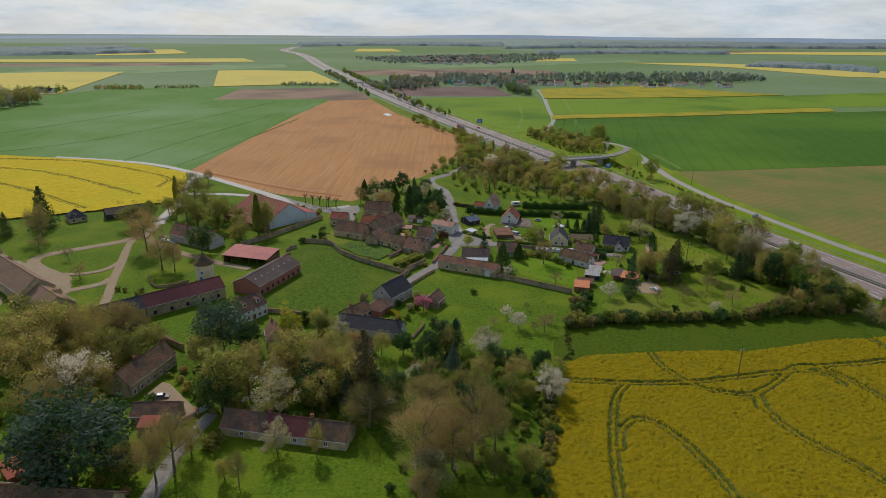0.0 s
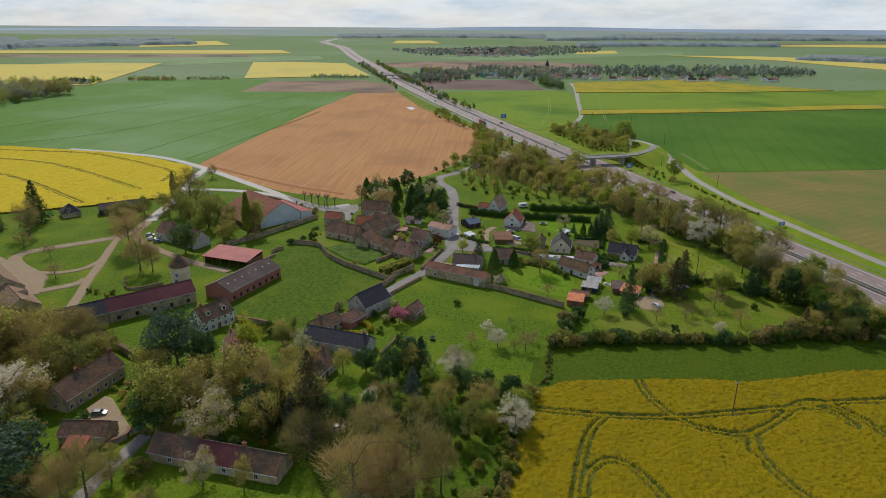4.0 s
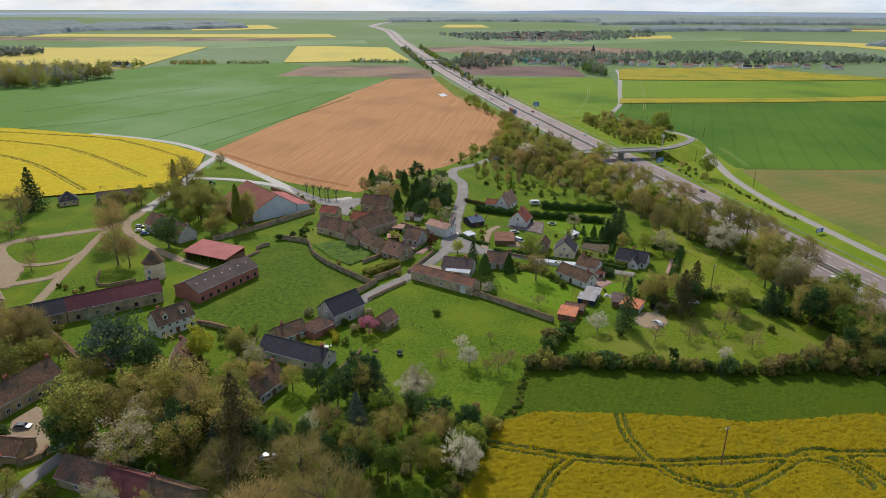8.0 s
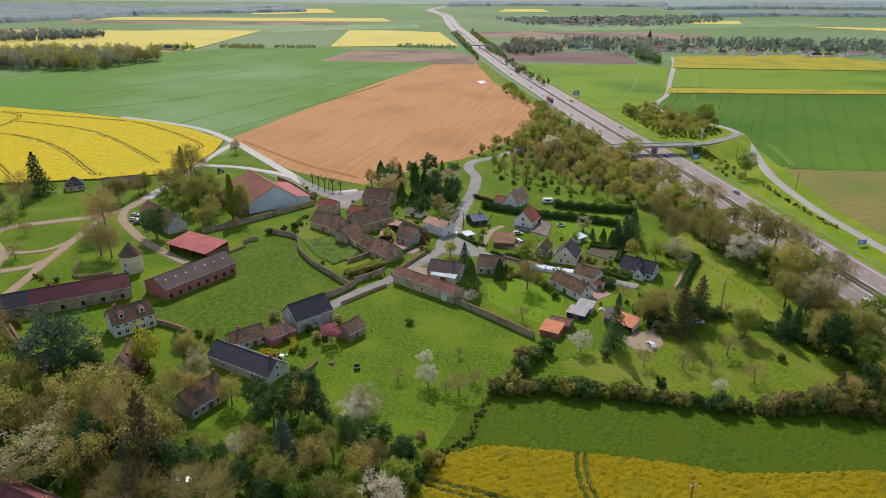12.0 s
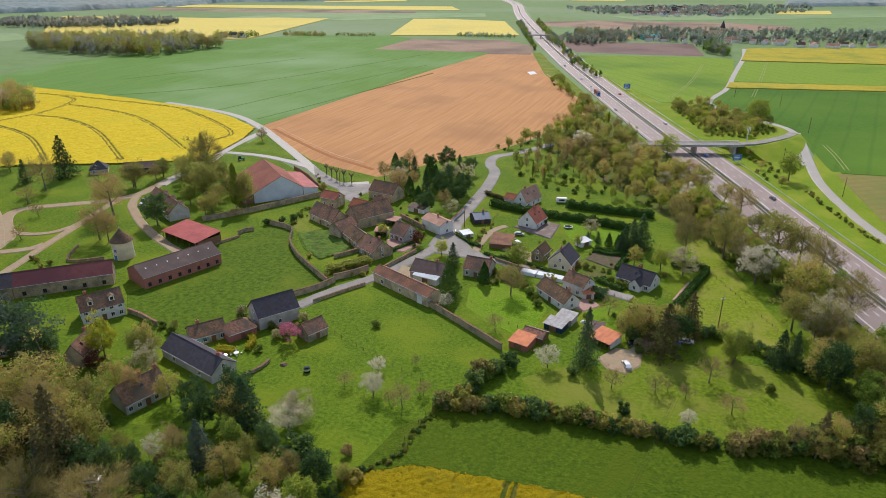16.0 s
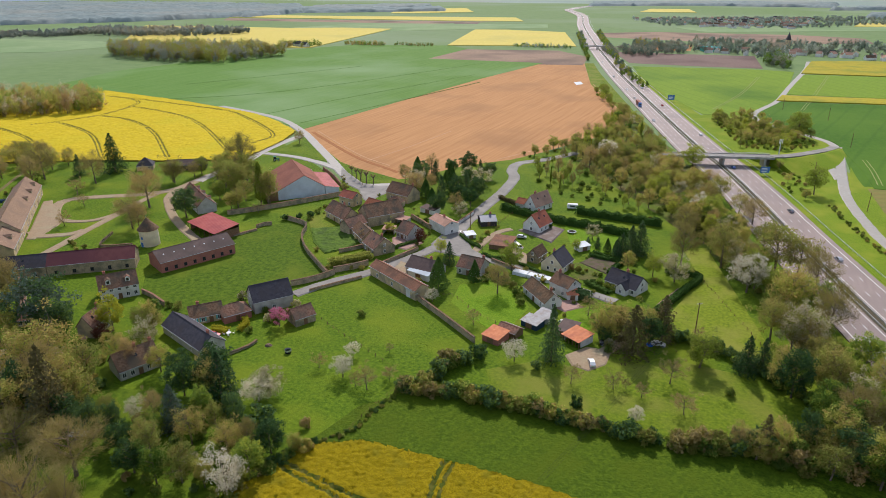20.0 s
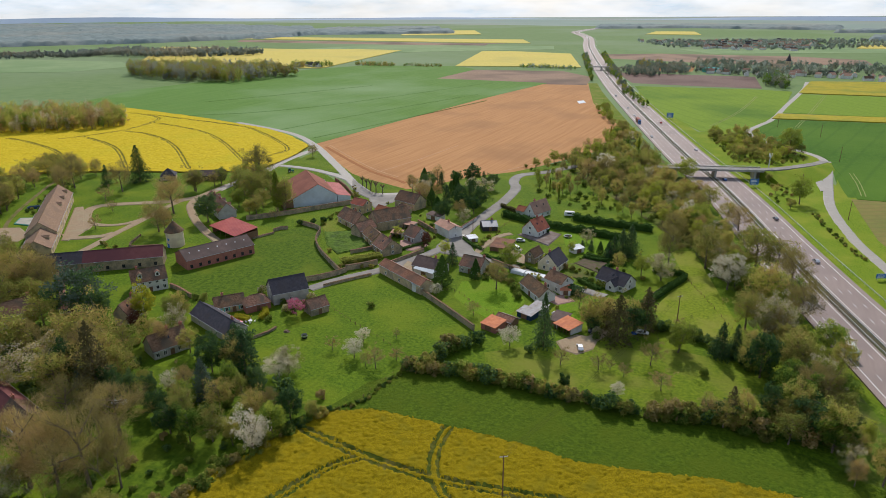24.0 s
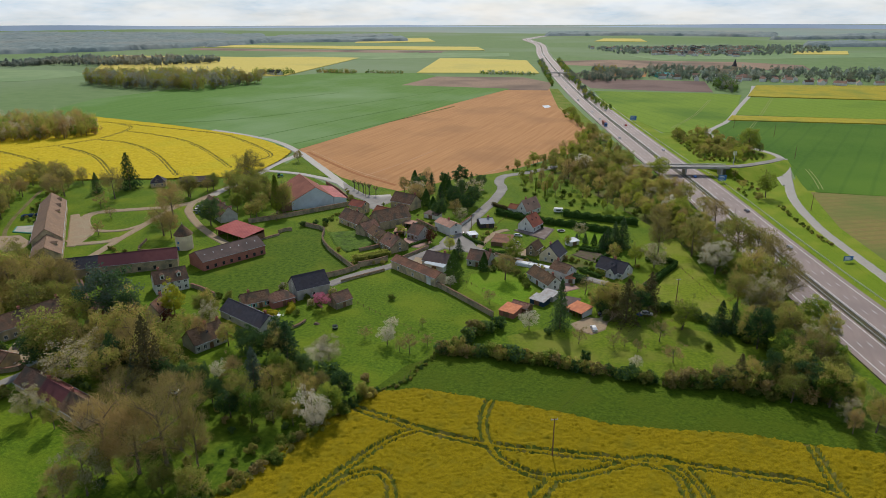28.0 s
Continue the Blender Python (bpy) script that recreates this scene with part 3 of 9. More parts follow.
def house(name, label, p0, p1, W, eave, ridge, walls, roof, category="house", gable=False, win=0, storeys=1, doors=0, chim=(), sky=0, dormers=0,
          shutters=None, hip=0.0, back=True, over=0.35, ends=0, ridge_at=0.5, frame_mat="paint_white", group=""):
    """A gabled or hipped building. p0 to p1 is the foot of the wall one sees, W its depth behind that wall; with gable, that wall is a gable end."""
    a, b = Vector(p0), Vector(p1)
    d = b - a
    if gable:
        n = Vector((-d.y, d.x)).normalized()
        a, d, W = b, n * W, d.length
    L, ang = d.length, math.atan2(d.y, d.x)
    ob = thing(name, at(a.x, a.y, ang), label, category, group)
    yr, hx = W * ridge_at, hip * W * 0.5
    for k in range(int(L / 4) + 1):
        q = ob.matrix_world @ Vector((min(L, 4 * k + 2), W / 2, 0))
        OCC.append((q.x, q.y, W / 2 + 2.5))
    g = Geo()
    lift = ridge if not hip else eave
    g.add([(0, 0, -0.4), (L, 0, -0.4), (L, W, -0.4), (0, W, -0.4), (0, 0, eave), (L, 0, eave), (L, W, eave), (0, W, eave), (0, yr, lift - 0.12), (L, yr, lift - 0.12)],
          [(0, 3, 2, 1), (0, 1, 5, 4), (2, 3, 7, 6), (1, 2, 6, 9, 5), (3, 0, 4, 8, 7), (4, 5, 9, 8), (6, 7, 8, 9)])
    part("wall", g, walls, ob)
    sf, sb = (ridge - eave) / yr, (ridge - eave) / (W - yr)
    e = 0.0 if hip else 0.25
    g = Geo()
    z_f, z_b = eave - over * sf + 0.1, eave - over * sb + 0.1
    g.sheet([(-over * bool(hip) - e, -over, z_f), (L + over * bool(hip) + e, -over, z_f), (L - hx + e, yr, ridge + 0.1), (hx - e, yr, ridge + 0.1)], 0.2)
    g.sheet([(L + over * bool(hip) + e, W + over, z_b), (-over * bool(hip) - e, W + over, z_b), (hx - e, yr, ridge + 0.1), (L - hx + e, yr, ridge + 0.1)], 0.2)
    if hip:
        g.sheet([(-over, W + over, z_b), (-over, -over, z_f), (hx, yr, ridge + 0.1)], 0.2)
        g.sheet([(L + over, -over, z_f), (L + over, W + over, z_b), (L - hx, yr, ridge + 0.1)], 0.2)
    r = part("roof", g, roof, ob)
    part("ridge_cap", Geo().tube((hx - e, yr, ridge + 0.06), (L - hx + e, yr, ridge + 0.06), 0.16, 0.16, 6), "tile_brown" if roof in ("tile_brown", "tile_barn") else roof, r)
    for gx, s in ((0, -over), (0, W + over)):
        part("gutter", Geo().tube((-e, s - 0.06 if s < 0 else s + 0.06, (z_f if s < 0 else z_b) - 0.1), (L + e, s - 0.06 if s < 0 else s + 0.06, (z_f if s < 0 else z_b) - 0.1), 0.09, 0.09, 5), "paint_grey", ob)
    spots = [(k + 0.5) * L / max(win + doors, 1) for k in range(win + doors)]
    dk = {(win + doors) // 2} if doors == 1 else set(range(0, win + doors, 2)[:doors])
    for s in range(storeys):
        z = 0.9 + 2.6 * s
        if z + 1.2 > eave and s:
            break
        for k, x in enumerate(spots):
            if s == 0 and k in dk and doors:
                opening(ob, x, 0, 1.1, 2.1, "f", "door_brown" if frame_mat == "paint_white" else frame_mat, door=True, L=L, W=W)
            else:
                opening(ob, x, z, 1.0, min(1.25, eave - z - 0.15), "f", frame_mat, shutters=shutters, L=L, W=W)
        if back and win:
            for x in spots[::2]:
                opening(ob, x, z, 1.0, min(1.2, eave - z - 0.15), "b", shutters=shutters, L=L, W=W)
    for k in range(ends):
        for side in "lr":
            opening(ob, W * (k + 1) / (ends + 1), 0.9, 0.9, 1.2, side, shutters=shutters, L=L, W=W)
            if ridge > 5.5 and k == 0:
                opening(ob, W * 0.5, eave + 0.2, 0.9, 1.2, side, shutters=shutters, L=L, W=W)
    for c in chim:
        chimney(ob, c * L, yr + 0.3, ridge - 0.8, ridge + 1.0)
    for k in range(sky):
        x, f = L * (k + 0.7) / (sky + 0.4), 0.55
        y, z = yr * f, eave + (ridge - eave) * f + 0.12
        hw = 0.22 if roof == "fibre_cement" else 0.4
        dy = hw * 1.2 / math.hypot(1, sf)
        g = Geo().sheet([(x - hw, y - dy, z - dy * sf + 0.06), (x + hw, y - dy, z - dy * sf + 0.06), (x + hw, y + dy, z + dy * sf + 0.06), (x - hw, y + dy, z + dy * sf + 0.06)], 0.08)
        part("skylight", g, "sheet_pale" if roof == "fibre_cement" else "glass_dark", r)
    for k in range(dormers):
        x = L * (k + 0.5) / dormers
        y0, zb = yr * 0.25, eave + (ridge - eave) * 0.25
        w, h = 0.8, 1.5
        run = (h - 0.1) / sf
        dm = part("dormer", Geo().add([(x - w, y0, zb), (x + w, y0, zb), (x + w, y0, zb + h), (x - w, y0, zb + h), (x, y0, zb + h + 0.6), (x - w, y0 + run, zb + h), (x + w, y0 + run, zb + h)],
                                      [(0, 1, 2, 4, 3), (1, 6, 2), (0, 3, 5)]), walls, ob)
        top = (h + 0.6) / sf
        g = Geo().sheet([(x - w - 0.15, y0 - 0.15, zb + h), (x, y0 - 0.15, zb + h + 0.7), (x, y0 + top, zb + h + 0.7), (x - w - 0.15, y0 + run + 0.1, zb + h)][::-1], 0.08)
        g.sheet([(x + w + 0.15, y0 - 0.15, zb + h), (x, y0 - 0.15, zb + h + 0.7), (x, y0 + top, zb + h + 0.7), (x + w + 0.15, y0 + run + 0.1, zb + h)], 0.08)
        part("dormer_roof", g, roof, dm)
        part("dormer_window", Geo().box(x - 0.45, y0 - 0.04, zb + 0.3, x + 0.45, y0 + 0.02, zb + h - 0.1), "glass_dark", dm)
    return ob


def lean_to(name, label, p0, p1, W, low, high, walls, roof, category="shed", posts=0, wave=True):
    """A shed with one slope, lower on the side one sees; with posts, that side stands open."""
    a, d = Vector(p0), Vector(p1) - Vector(p0)
    L, ang = d.length, math.atan2(d.y, d.x)
    ob = thing(name, at(a.x, a.y, ang), label, category)
    if posts:
        part("wall", Geo().box(0, W - 0.2, -0.3, L, W, high - 0.1).box(0, 1, -0.3, 0.2, W - 0.2, low).box(L - 0.2, 1, -0.3, L, W - 0.2, low), walls, ob)
        for k in range(posts):
            x = 0.1 + (L - 0.2) * k / (posts - 1)
            part("post", Geo().box(x - 0.09, 0.1, -0.3, x + 0.09, 0.28, low), "wood_brown", ob)
    else:
        g = Geo().add([(0, 0, -0.3), (L, 0, -0.3), (L, W, -0.3), (0, W, -0.3), (0, 0, low), (L, 0, low), (L, W, high), (0, W, high)],
                      [(0, 3, 2, 1), (4, 5, 6, 7), (0, 1, 5, 4), (1, 2, 6, 5), (2, 3, 7, 6), (3, 0, 4, 7)])
        part("wall", g, walls, ob)
        opening(ob, L * 0.5, 0, min(2.2, L * 0.4), min(2.0, low - 0.2), "f", "wood_brown", door=True, L=L, W=W)
    sl = (high - low) / W
    n = max(6, int(L / 0.7))
    vs = []
    for k in range(n + 1):
        x, z = -0.3 + (L + 0.6) * k / n, 0.06 * (k % 2)
        for y, h in ((-0.4, low - 0.4 * sl), (W + 0.3, high + 0.3 * sl)):
            vs += [(x, y, h + 0.10 + z), (x, y, h + 0.02 + z)]
    fs = []
    for k in range(n):
        p = 4 * k
        fs += [(p, p + 4, p + 6, p + 2), (p + 1, p + 3, p + 7, p + 5), (p, p + 1, p + 5, p + 4), (p + 2, p + 6, p + 7, p + 3)]
    g = Geo().add(vs, fs + [(0, 2, 3, 1), (4 * n, 4 * n + 1, 4 * n + 3, 4 * n + 2)])
    part("roof", g, roof, ob)
    return ob


def garden_wall(name, label, pts, h=2.0, t=0.5, body="rubble", cap="tile_brown", category="wall"):
    line = smooth_line(pts, 4.0)
    ob = new(name, strip(Geo(), line, -t / 2, t / 2, -0.3, h).mesh(name, body))
    tagged(ob, label, category, kind="structure")
    part("coping", strip(Geo(), line, -t / 2 - 0.12, t / 2 + 0.12, h, h + 0.16, wobble=0.03), cap, ob)
    return ob


# ---- plants ----
def sprays(rng, c, size, out=None, long=1.0, jitter=0.55):
    """Small three-cornered leaf-sprays at the centres c; with out, they lie across those directions, as the skin of a clump does."""
    n = len(c)
    if out is None:
        nr = rng.normal(size=(n, 3))
    else:
        nr = out / (np.linalg.norm(out, axis=1)[:, None] + 1e-9) + rng.normal(size=(n, 3)) * jitter
    a = np.cross(nr, rng.normal(size=(n, 3)))
    a /= np.linalg.norm(a, axis=1)[:, None] + 1e-9
    b = np.cross(nr, a)
    b /= np.linalg.norm(b, axis=1)[:, None] + 1e-9
    s = size * rng.uniform(0.65, 1.4, (n, 1))
    v = np.stack([c - a * s * 0.6 * long - b * s * 0.45, c + a * s * 0.6 * long - b * s * 0.35, c + b * s * 0.75 + a * s * rng.uniform(-0.4, 0.4, (n, 1))], 1).reshape(-1, 3)
    return v, np.arange(3 * n).reshape(-1, 3)


def face_mesh(name, v, f, mats, slot=None):
    k = f.shape[1]
    me = bpy.data.meshes.new(name)
    me.vertices.add(len(v))
    me.vertices.foreach_set("co", np.ascontiguousarray(v, np.float32).ravel())
    me.loops.add(len(f) * k)
    me.loops.foreach_set("vertex_index", np.ascontiguousarray(f, np.int32).ravel())
    me.polygons.add(len(f))
    me.polygons.foreach_set("loop_start", np.arange(0, len(f) * k, k, dtype=np.int32))
    for m in mats:
        me.materials.append(MATS[m])
    if slot is not None:
        me.polygons.foreach_set("material_index", np.asarray(slot, np.int32))
    me.update(calc_edges=True)
    me.validate()
    return me


def limbs(rng, H, trunk, spread, r, n_main=8, n_sub=4, up=0.75, low=0.3):
    """A trunk with limbs and branches; returns its mesh data and the tips of the branches."""
    g = Geo()
    bend = rng.normal(size=2) * 0.03 * H
    p0, p1, p2 = np.zeros(3), np.array([bend[0] * 0.4, bend[1] * 0.4, trunk * H]), np.array([bend[0], bend[1], up * H])
    g.tube(p0 - [0, 0, 0.3], p1, r * 1.25, r * 0.85, 7)
    g.tube(p1, p2, r * 0.85, r * 0.25, 6)
    tips = [p2]
    for i in range(n_main):
        f = low + (up - low) * (i + rng.uniform(0, 0.8)) / n_main
        base = p1 + (p2 - p1) * max(0.0, (f - trunk) / (up - trunk))
        an = i * 2.4 + rng.uniform(-0.4, 0.4)
        ln = spread * H * rng.uniform(0.7, 1.1) * (1.15 - 0.55 * (f - low) / (up - low))
        tip = base + np.array([math.cos(an) * ln, math.sin(an) * ln, H * rng.uniform(0.10, 0.30)])
        g.tube(base, tip, r * 0.42, r * 0.12, 4, False)
        tips.append(tip)
        for _ in range(n_sub):
            s = base + (tip - base) * rng.uniform(0.35, 0.95)
            e = s + rng.normal(size=3) * spread * H * 0.32 + [0, 0, 0.09 * H]
            g.tube(s, e, r * 0.17, r * 0.05, 3, False)
            tips.append(e)
    return g, np.array(tips)


def crown_round(seed, leaf, H=10.0, trunk=0.28, spread=0.34, clumps=46, per=46, size=0.30, blob=0.10, extra=None, low=0.3, twig=0, bark="bark", share=0.3, reach=0.07):
    """A spreading tree: limbs, and a crown of leafy clumps that leave gaps between them."""
    rng = np.random.default_rng(seed)
    g, tips = limbs(rng, H, trunk, spread, 0.022 * H, low=low)
    mid = np.array([0, 0, H * (0.56 + low * 0.15)])
    d = rng.normal(size=(clumps, 3))
    d /= np.linalg.norm(d, axis=1)[:, None]
    rad = np.array([spread * 1.12, spread * 1.12, 0.36]) * H
    shell = mid + d * rad * rng.uniform(0.6, 1.0, (clumps, 1)) * (1 + 0.18 * np.sin(d[:, :1] * 5 + seed))
    c = np.concatenate([tips[rng.permutation(len(tips))[:22]], shell])
    c = c[c[:, 2] > 0.16 * H]
    n = len(c) * per
    rb = blob * H * rng.uniform(0.65, 1.3, (len(c), 1)).repeat(per, 0)
    e = rng.normal(size=(n, 3))
    e /= np.linalg.norm(e, axis=1)[:, None]
    pts = c.repeat(per, 0) + e * rb * rng.uniform(0.45, 1.08, (n, 1)) * [1.15, 1.15, 0.85]
    if twig:
        # bare sprays of twigs that fan out from the branches
        o = pts - np.array([0, 0, 0.35 * H])
        o /= np.linalg.norm(o, axis=1)[:, None]
        dr = o + rng.normal(size=(n, 3)) * 0.45
        dr /= np.linalg.norm(dr, axis=1)[:, None]
        w = np.cross(dr, rng.normal(size=(n, 3)))
        w /= np.linalg.norm(w, axis=1)[:, None]
        ln = H * reach * rng.uniform(0.6, 1.4, (n, 1))
        v = np.stack([pts - dr * ln * 0.5 - w * twig, pts - dr * ln * 0.5 + w * twig, pts + dr * ln], 1).reshape(-1, 3)
        f = np.arange(3 * n).reshape(-1, 3)
    else:
        v, f = sprays(rng, pts, size, e + [0, 0, 0.25], jitter=1.3)
    slot, mats = None, [leaf]
    if extra:
        mats.append(extra)
        slot = (np.repeat(rng.random(len(c)) < share, per) ^ (rng.random(len(f)) < 0.12)).astype(int)
    return g.mesh("trunk", bark), face_mesh("crown", v, f, mats, slot)


def crown_fir(seed, leaf, H=10.0, wide=0.40, levels=26, per=11, droop=0.35, size=0.25, gap=0.12):
    """A spruce: tiers of drooping boughs of uneven length, each feathered with small sprays."""
    rng = np.random.default_rng(seed)
    g = Geo().tube((0, 0, -0.3), (0, 0, H * 0.97), 0.022 * H, 0.003 * H, 7)
    pts, nrm = [], []
    for i in range(levels):
        f = i / (levels - 1)
        z = H * (0.06 + 0.92 * f)
        ln = wide * H * (1 - f) ** 0.72 * (1 + 0.15 * math.sin(i * 2.1 + seed)) + 0.02 * H
        for k in range(per):
            if rng.random() < gap:
                continue
            an = k * 2 * math.pi / per + i * 0.7 + rng.uniform(-0.3, 0.3)
            l2 = ln * rng.uniform(0.6, 1.15)
            out = np.array([math.cos(an), math.sin(an), 0.0])
            if i % 2 == 0 and k % 2 == 0:
                g.tube((0, 0, z), out * l2 * 0.9 + [0, 0, z - droop * l2 * 0.8], 0.004 * H, 0.0015 * H, 3, False)
            m = 5 + int(13 * (1 - f))
            u = rng.uniform(0.15, 1.0, (m, 1)) ** 0.7
            p = out * l2 * u + np.concatenate([np.zeros((m, 2)), z - droop * l2 * u * u], 1) + rng.normal(size=(m, 3)) * [0.022 * H * (1 - f) + 0.006 * H, 0.022 * H * (1 - f) + 0.006 * H, 0.012 * H]
            pts.append(p)
            nrm.append(np.tile(out * 0.5 + [0, 0, 0.8], (m, 1)))
    v, q = sprays(rng, np.concatenate(pts), size, np.concatenate(nrm), jitter=0.8)
    return g.mesh("trunk", "bark"), face_mesh("crown", v, q, [leaf])


def crown_cone(seed, leaf, H=10.0, wide=0.2, n=2200, size=0.34, power=0.75, foot=0.02):
    """A dense column or cone: thuja, cypress or poplar."""
    rng = np.random.default_rng(seed)
    g = Geo().tube((0, 0, -0.3), (0, 0, H * 0.8), 0.022 * H, 0.006 * H, 6)
    f = rng.random(n) ** 0.85
    an = rng.uniform(0, 2 * math.pi, n)
    lump = 1 + 0.16 * np.sin(an * 3 + f * 9 + seed) + 0.1 * np.sin(an * 7 - f * 17)
    rr = wide * H * np.minimum(1, 7 * (f + 0.03)) * (1 - f) ** power * lump * np.sqrt(rng.uniform(0.55, 1.05, n))
    pts = np.stack([np.cos(an) * rr, np.sin(an) * rr, H * (foot + (0.98 - foot) * f)], 1)
    v, q = sprays(rng, pts, size, np.stack([np.cos(an), np.sin(an), np.full(n, 0.35)], 1))
    return g.mesh("trunk", "bark"), face_mesh("crown", v, q, [leaf])


def crown_shrub(seed, leaf, H=3.0, n=950, size=0.24, extra=None, wide=0.62):
    rng = np.random.default_rng(seed)
    g = Geo()
    for k in range(6):
        an = k * 1.05 + rng.uniform(-0.3, 0.3)
        g.tube((0, 0, -0.2), (math.cos(an) * H * 0.4, math.sin(an) * H * 0.4, H * rng.uniform(0.55, 0.85)), 0.06, 0.015, 4, False)
    m = 16
    d = rng.normal(size=(m, 3))
    d /= np.linalg.norm(d, axis=1)[:, None]
    cl = np.array([0, 0, 0.46 * H]) + d * np.array([wide * H * 0.75, wide * H * 0.75, 0.36 * H]) * rng.uniform(0.5, 1, (m, 1))
    e = rng.normal(size=(n, 3))
    e /= np.linalg.norm(e, axis=1)[:, None]
    pts = cl[rng.integers(0, m, n)] + e * 0.19 * H * rng.uniform(0.5, 1.1, (n, 1))
    pts[:, 2] = np.abs(pts[:, 2])
    v, f = sprays(rng, pts, size, e + [0, 0, 0.25])
    slot, mats = None, [leaf]
    if extra:
        mats.append(extra)
        slot = (rng.random(len(f)) < 0.4).astype(int)
    return g.mesh("stem", "bark"), face_mesh("foliage", v, f, mats, slot)


def crown_pollard(seed):
    rng = np.random.default_rng(seed)
    g = Geo().tube((0, 0, -0.3), (0, 0, 4.2), 0.32, 0.24, 7)
    tips = []
    for k in range(5):
        an = k * 1.26 + rng.uniform(-0.2, 0.2)
        e = np.array([math.cos(an) * 1.3, math.sin(an) * 1.3, 5.6 + rng.uniform(0, 0.8)])
        g.tube((0, 0, 4.0), e, 0.2, 0.22, 5)
        tips.append(e)
    pts = np.array(tips).repeat(14, 0) + rng.normal(size=(70, 3)) * 0.28
    v, f = sprays(rng, pts, 0.4)
    return g.mesh("trunk", "bark"), face_mesh("crown", v, f, ["twigs"])


PROTO = {
    "fresh": [crown_round(s, "leaf_fresh", extra="leaf_olive", per=48, clumps=58, size=0.25, blob=0.1) for s in (11, 12, 13)],
    "olive": [crown_round(s, "leaf_olive", extra="leaf_bud", share=0.3, per=48, clumps=58, size=0.23, blob=0.1) for s in (21, 22, 23)],
    "green": [crown_round(s, "leaf_green", per=54, clumps=60, size=0.26, blob=0.095, extra="leaf_fresh", share=0.2) for s in (31, 32, 33)],
    "deep": [crown_round(s, "leaf_dark", per=52, clumps=66, size=0.28, blob=0.095, low=0.12, trunk=0.12, extra="leaf_green", share=0.12) for s in (41, 42)],
    "bare": [crown_round(s, "twigs", per=54, twig=0.022, reach=0.065, clumps=64, blob=0.1, extra="leaf_bud", share=0.3) for s in (51, 52, 53)],
    "bud": [crown_round(s, "leaf_bud", per=48, clumps=60, size=0.2, blob=0.1, extra="leaf_olive", share=0.35) for s in (61, 62, 63)],
    "blossom": [crown_round(s, "blossom_white", per=62, size=0.2, trunk=0.2, spread=0.4, low=0.2) for s in (71, 72)],
    "cream": [crown_round(s, "blossom_cream", per=60, size=0.22, trunk=0.2, spread=0.4, low=0.2, extra="leaf_olive", share=0.25) for s in (81, 82)],
    "pink": [crown_round(91, "blossom_pink", per=64, size=0.24, trunk=0.18, spread=0.42, low=0.2)],
    "copper": [crown_round(95, "leaf_copper", per=46, trunk=0.18, spread=0.36, low=0.2)],
    "willow": [crown_round(97, "leaf_yellow", per=60, trunk=0.2, spread=0.38, low=0.15, extra="leaf_fresh")],
    "orchard": [crown_round(s, "twigs", per=34, twig=0.04, clumps=22, spread=0.4, trunk=0.2, low=0.22) for s in (101, 102)],
    "cedar": [crown_round(118, "leaf_dark", extra="leaf_blue", share=0.5, per=70, trunk=0.12, spread=0.42, low=0.12, blob=0.12)],
    "fir": [crown_fir(s, "leaf_dark", wide=0.36) for s in (111, 112)],
    "brown_fir": [crown_fir(s, "leaf_brown", wide=0.36, gap=0.2) for s in (115,)],
    "blue_fir": [crown_fir(119, "leaf_blue", wide=0.38)],
    "thuja": [crown_cone(121, "leaf_thuja", wide=0.34, n=2800), crown_cone(122, "leaf_thuja", wide=0.3, n=2800)],
    "poplar": [crown_cone(125, "leaf_yellow", wide=0.12, n=1500, power=0.5, foot=0.1), crown_cone(126, "leaf_fresh", wide=0.12, n=1500, power=0.5, foot=0.1)],
    "pollard": [crown_pollard(131), crown_pollard(132)],
    "shrub": [crown_shrub(s, "leaf_green", extra="leaf_olive") for s in (141, 142, 143)],
    "dark_shrub": [crown_shrub(s, "leaf_dark", extra="leaf_green") for s in (151, 152)],
    "olive_shrub": [crown_shrub(s, "leaf_olive", extra="leaf_bud") for s in (161, 162, 163)],
    "bare_shrub": [crown_shrub(s, "twigs", n=900, extra="leaf_bud") for s in (171, 172)],
    "cream_shrub": [crown_shrub(s, "blossom_cream", extra="leaf_olive") for s in (181,)],
    "yellow_shrub": [crown_shrub(185, "leaf_yellow", wide=0.8)],
}
LABELS = {
    "fresh": "broadleaf tree in fresh yellow-green spring leaf", "olive": "tree in thin olive-brown early leaf", "green": "tree with a dense green crown",
    "deep": "dark evergreen broadleaf tree with a dense crown", "bare": "leafless tree with a haze of brown twigs", "bud": "tree with brown buds and bare twigs",
    "blossom": "fruit tree covered in white blossom", "cream": "tree covered in cream-white blossom", "pink": "ornamental cherry in full pink blossom",
    "copper": "small tree with dark copper-red leaves", "willow": "willow with hanging bright yellow-green leaves", "orchard": "small bare orchard tree on the grass",
    "fir": "tall dark green spruce with drooping boughs", "brown_fir": "tall conifer with browning sparse needles", "cedar": "wide blue-green cedar with level boughs",
    "blue_fir": "blue-grey spruce with stiff boughs", "thuja": "dense dark green conical cypress", "poplar": "slim columnar poplar in yellow-green leaf",
    "pollard": "pollarded roadside tree with knobbly stubs", "shrub": "rounded green shrub on the grass", "dark_shrub": "dense dark evergreen shrub or bush", "olive_shrub": "olive-brown shrub in early leaf",
    "bare_shrub": "leafless brown thorn shrub with fine twigs", "cream_shrub": "shrub covered all over in cream blossom", "yellow_shrub": "bright yellow-green clipped garden shrub",
}
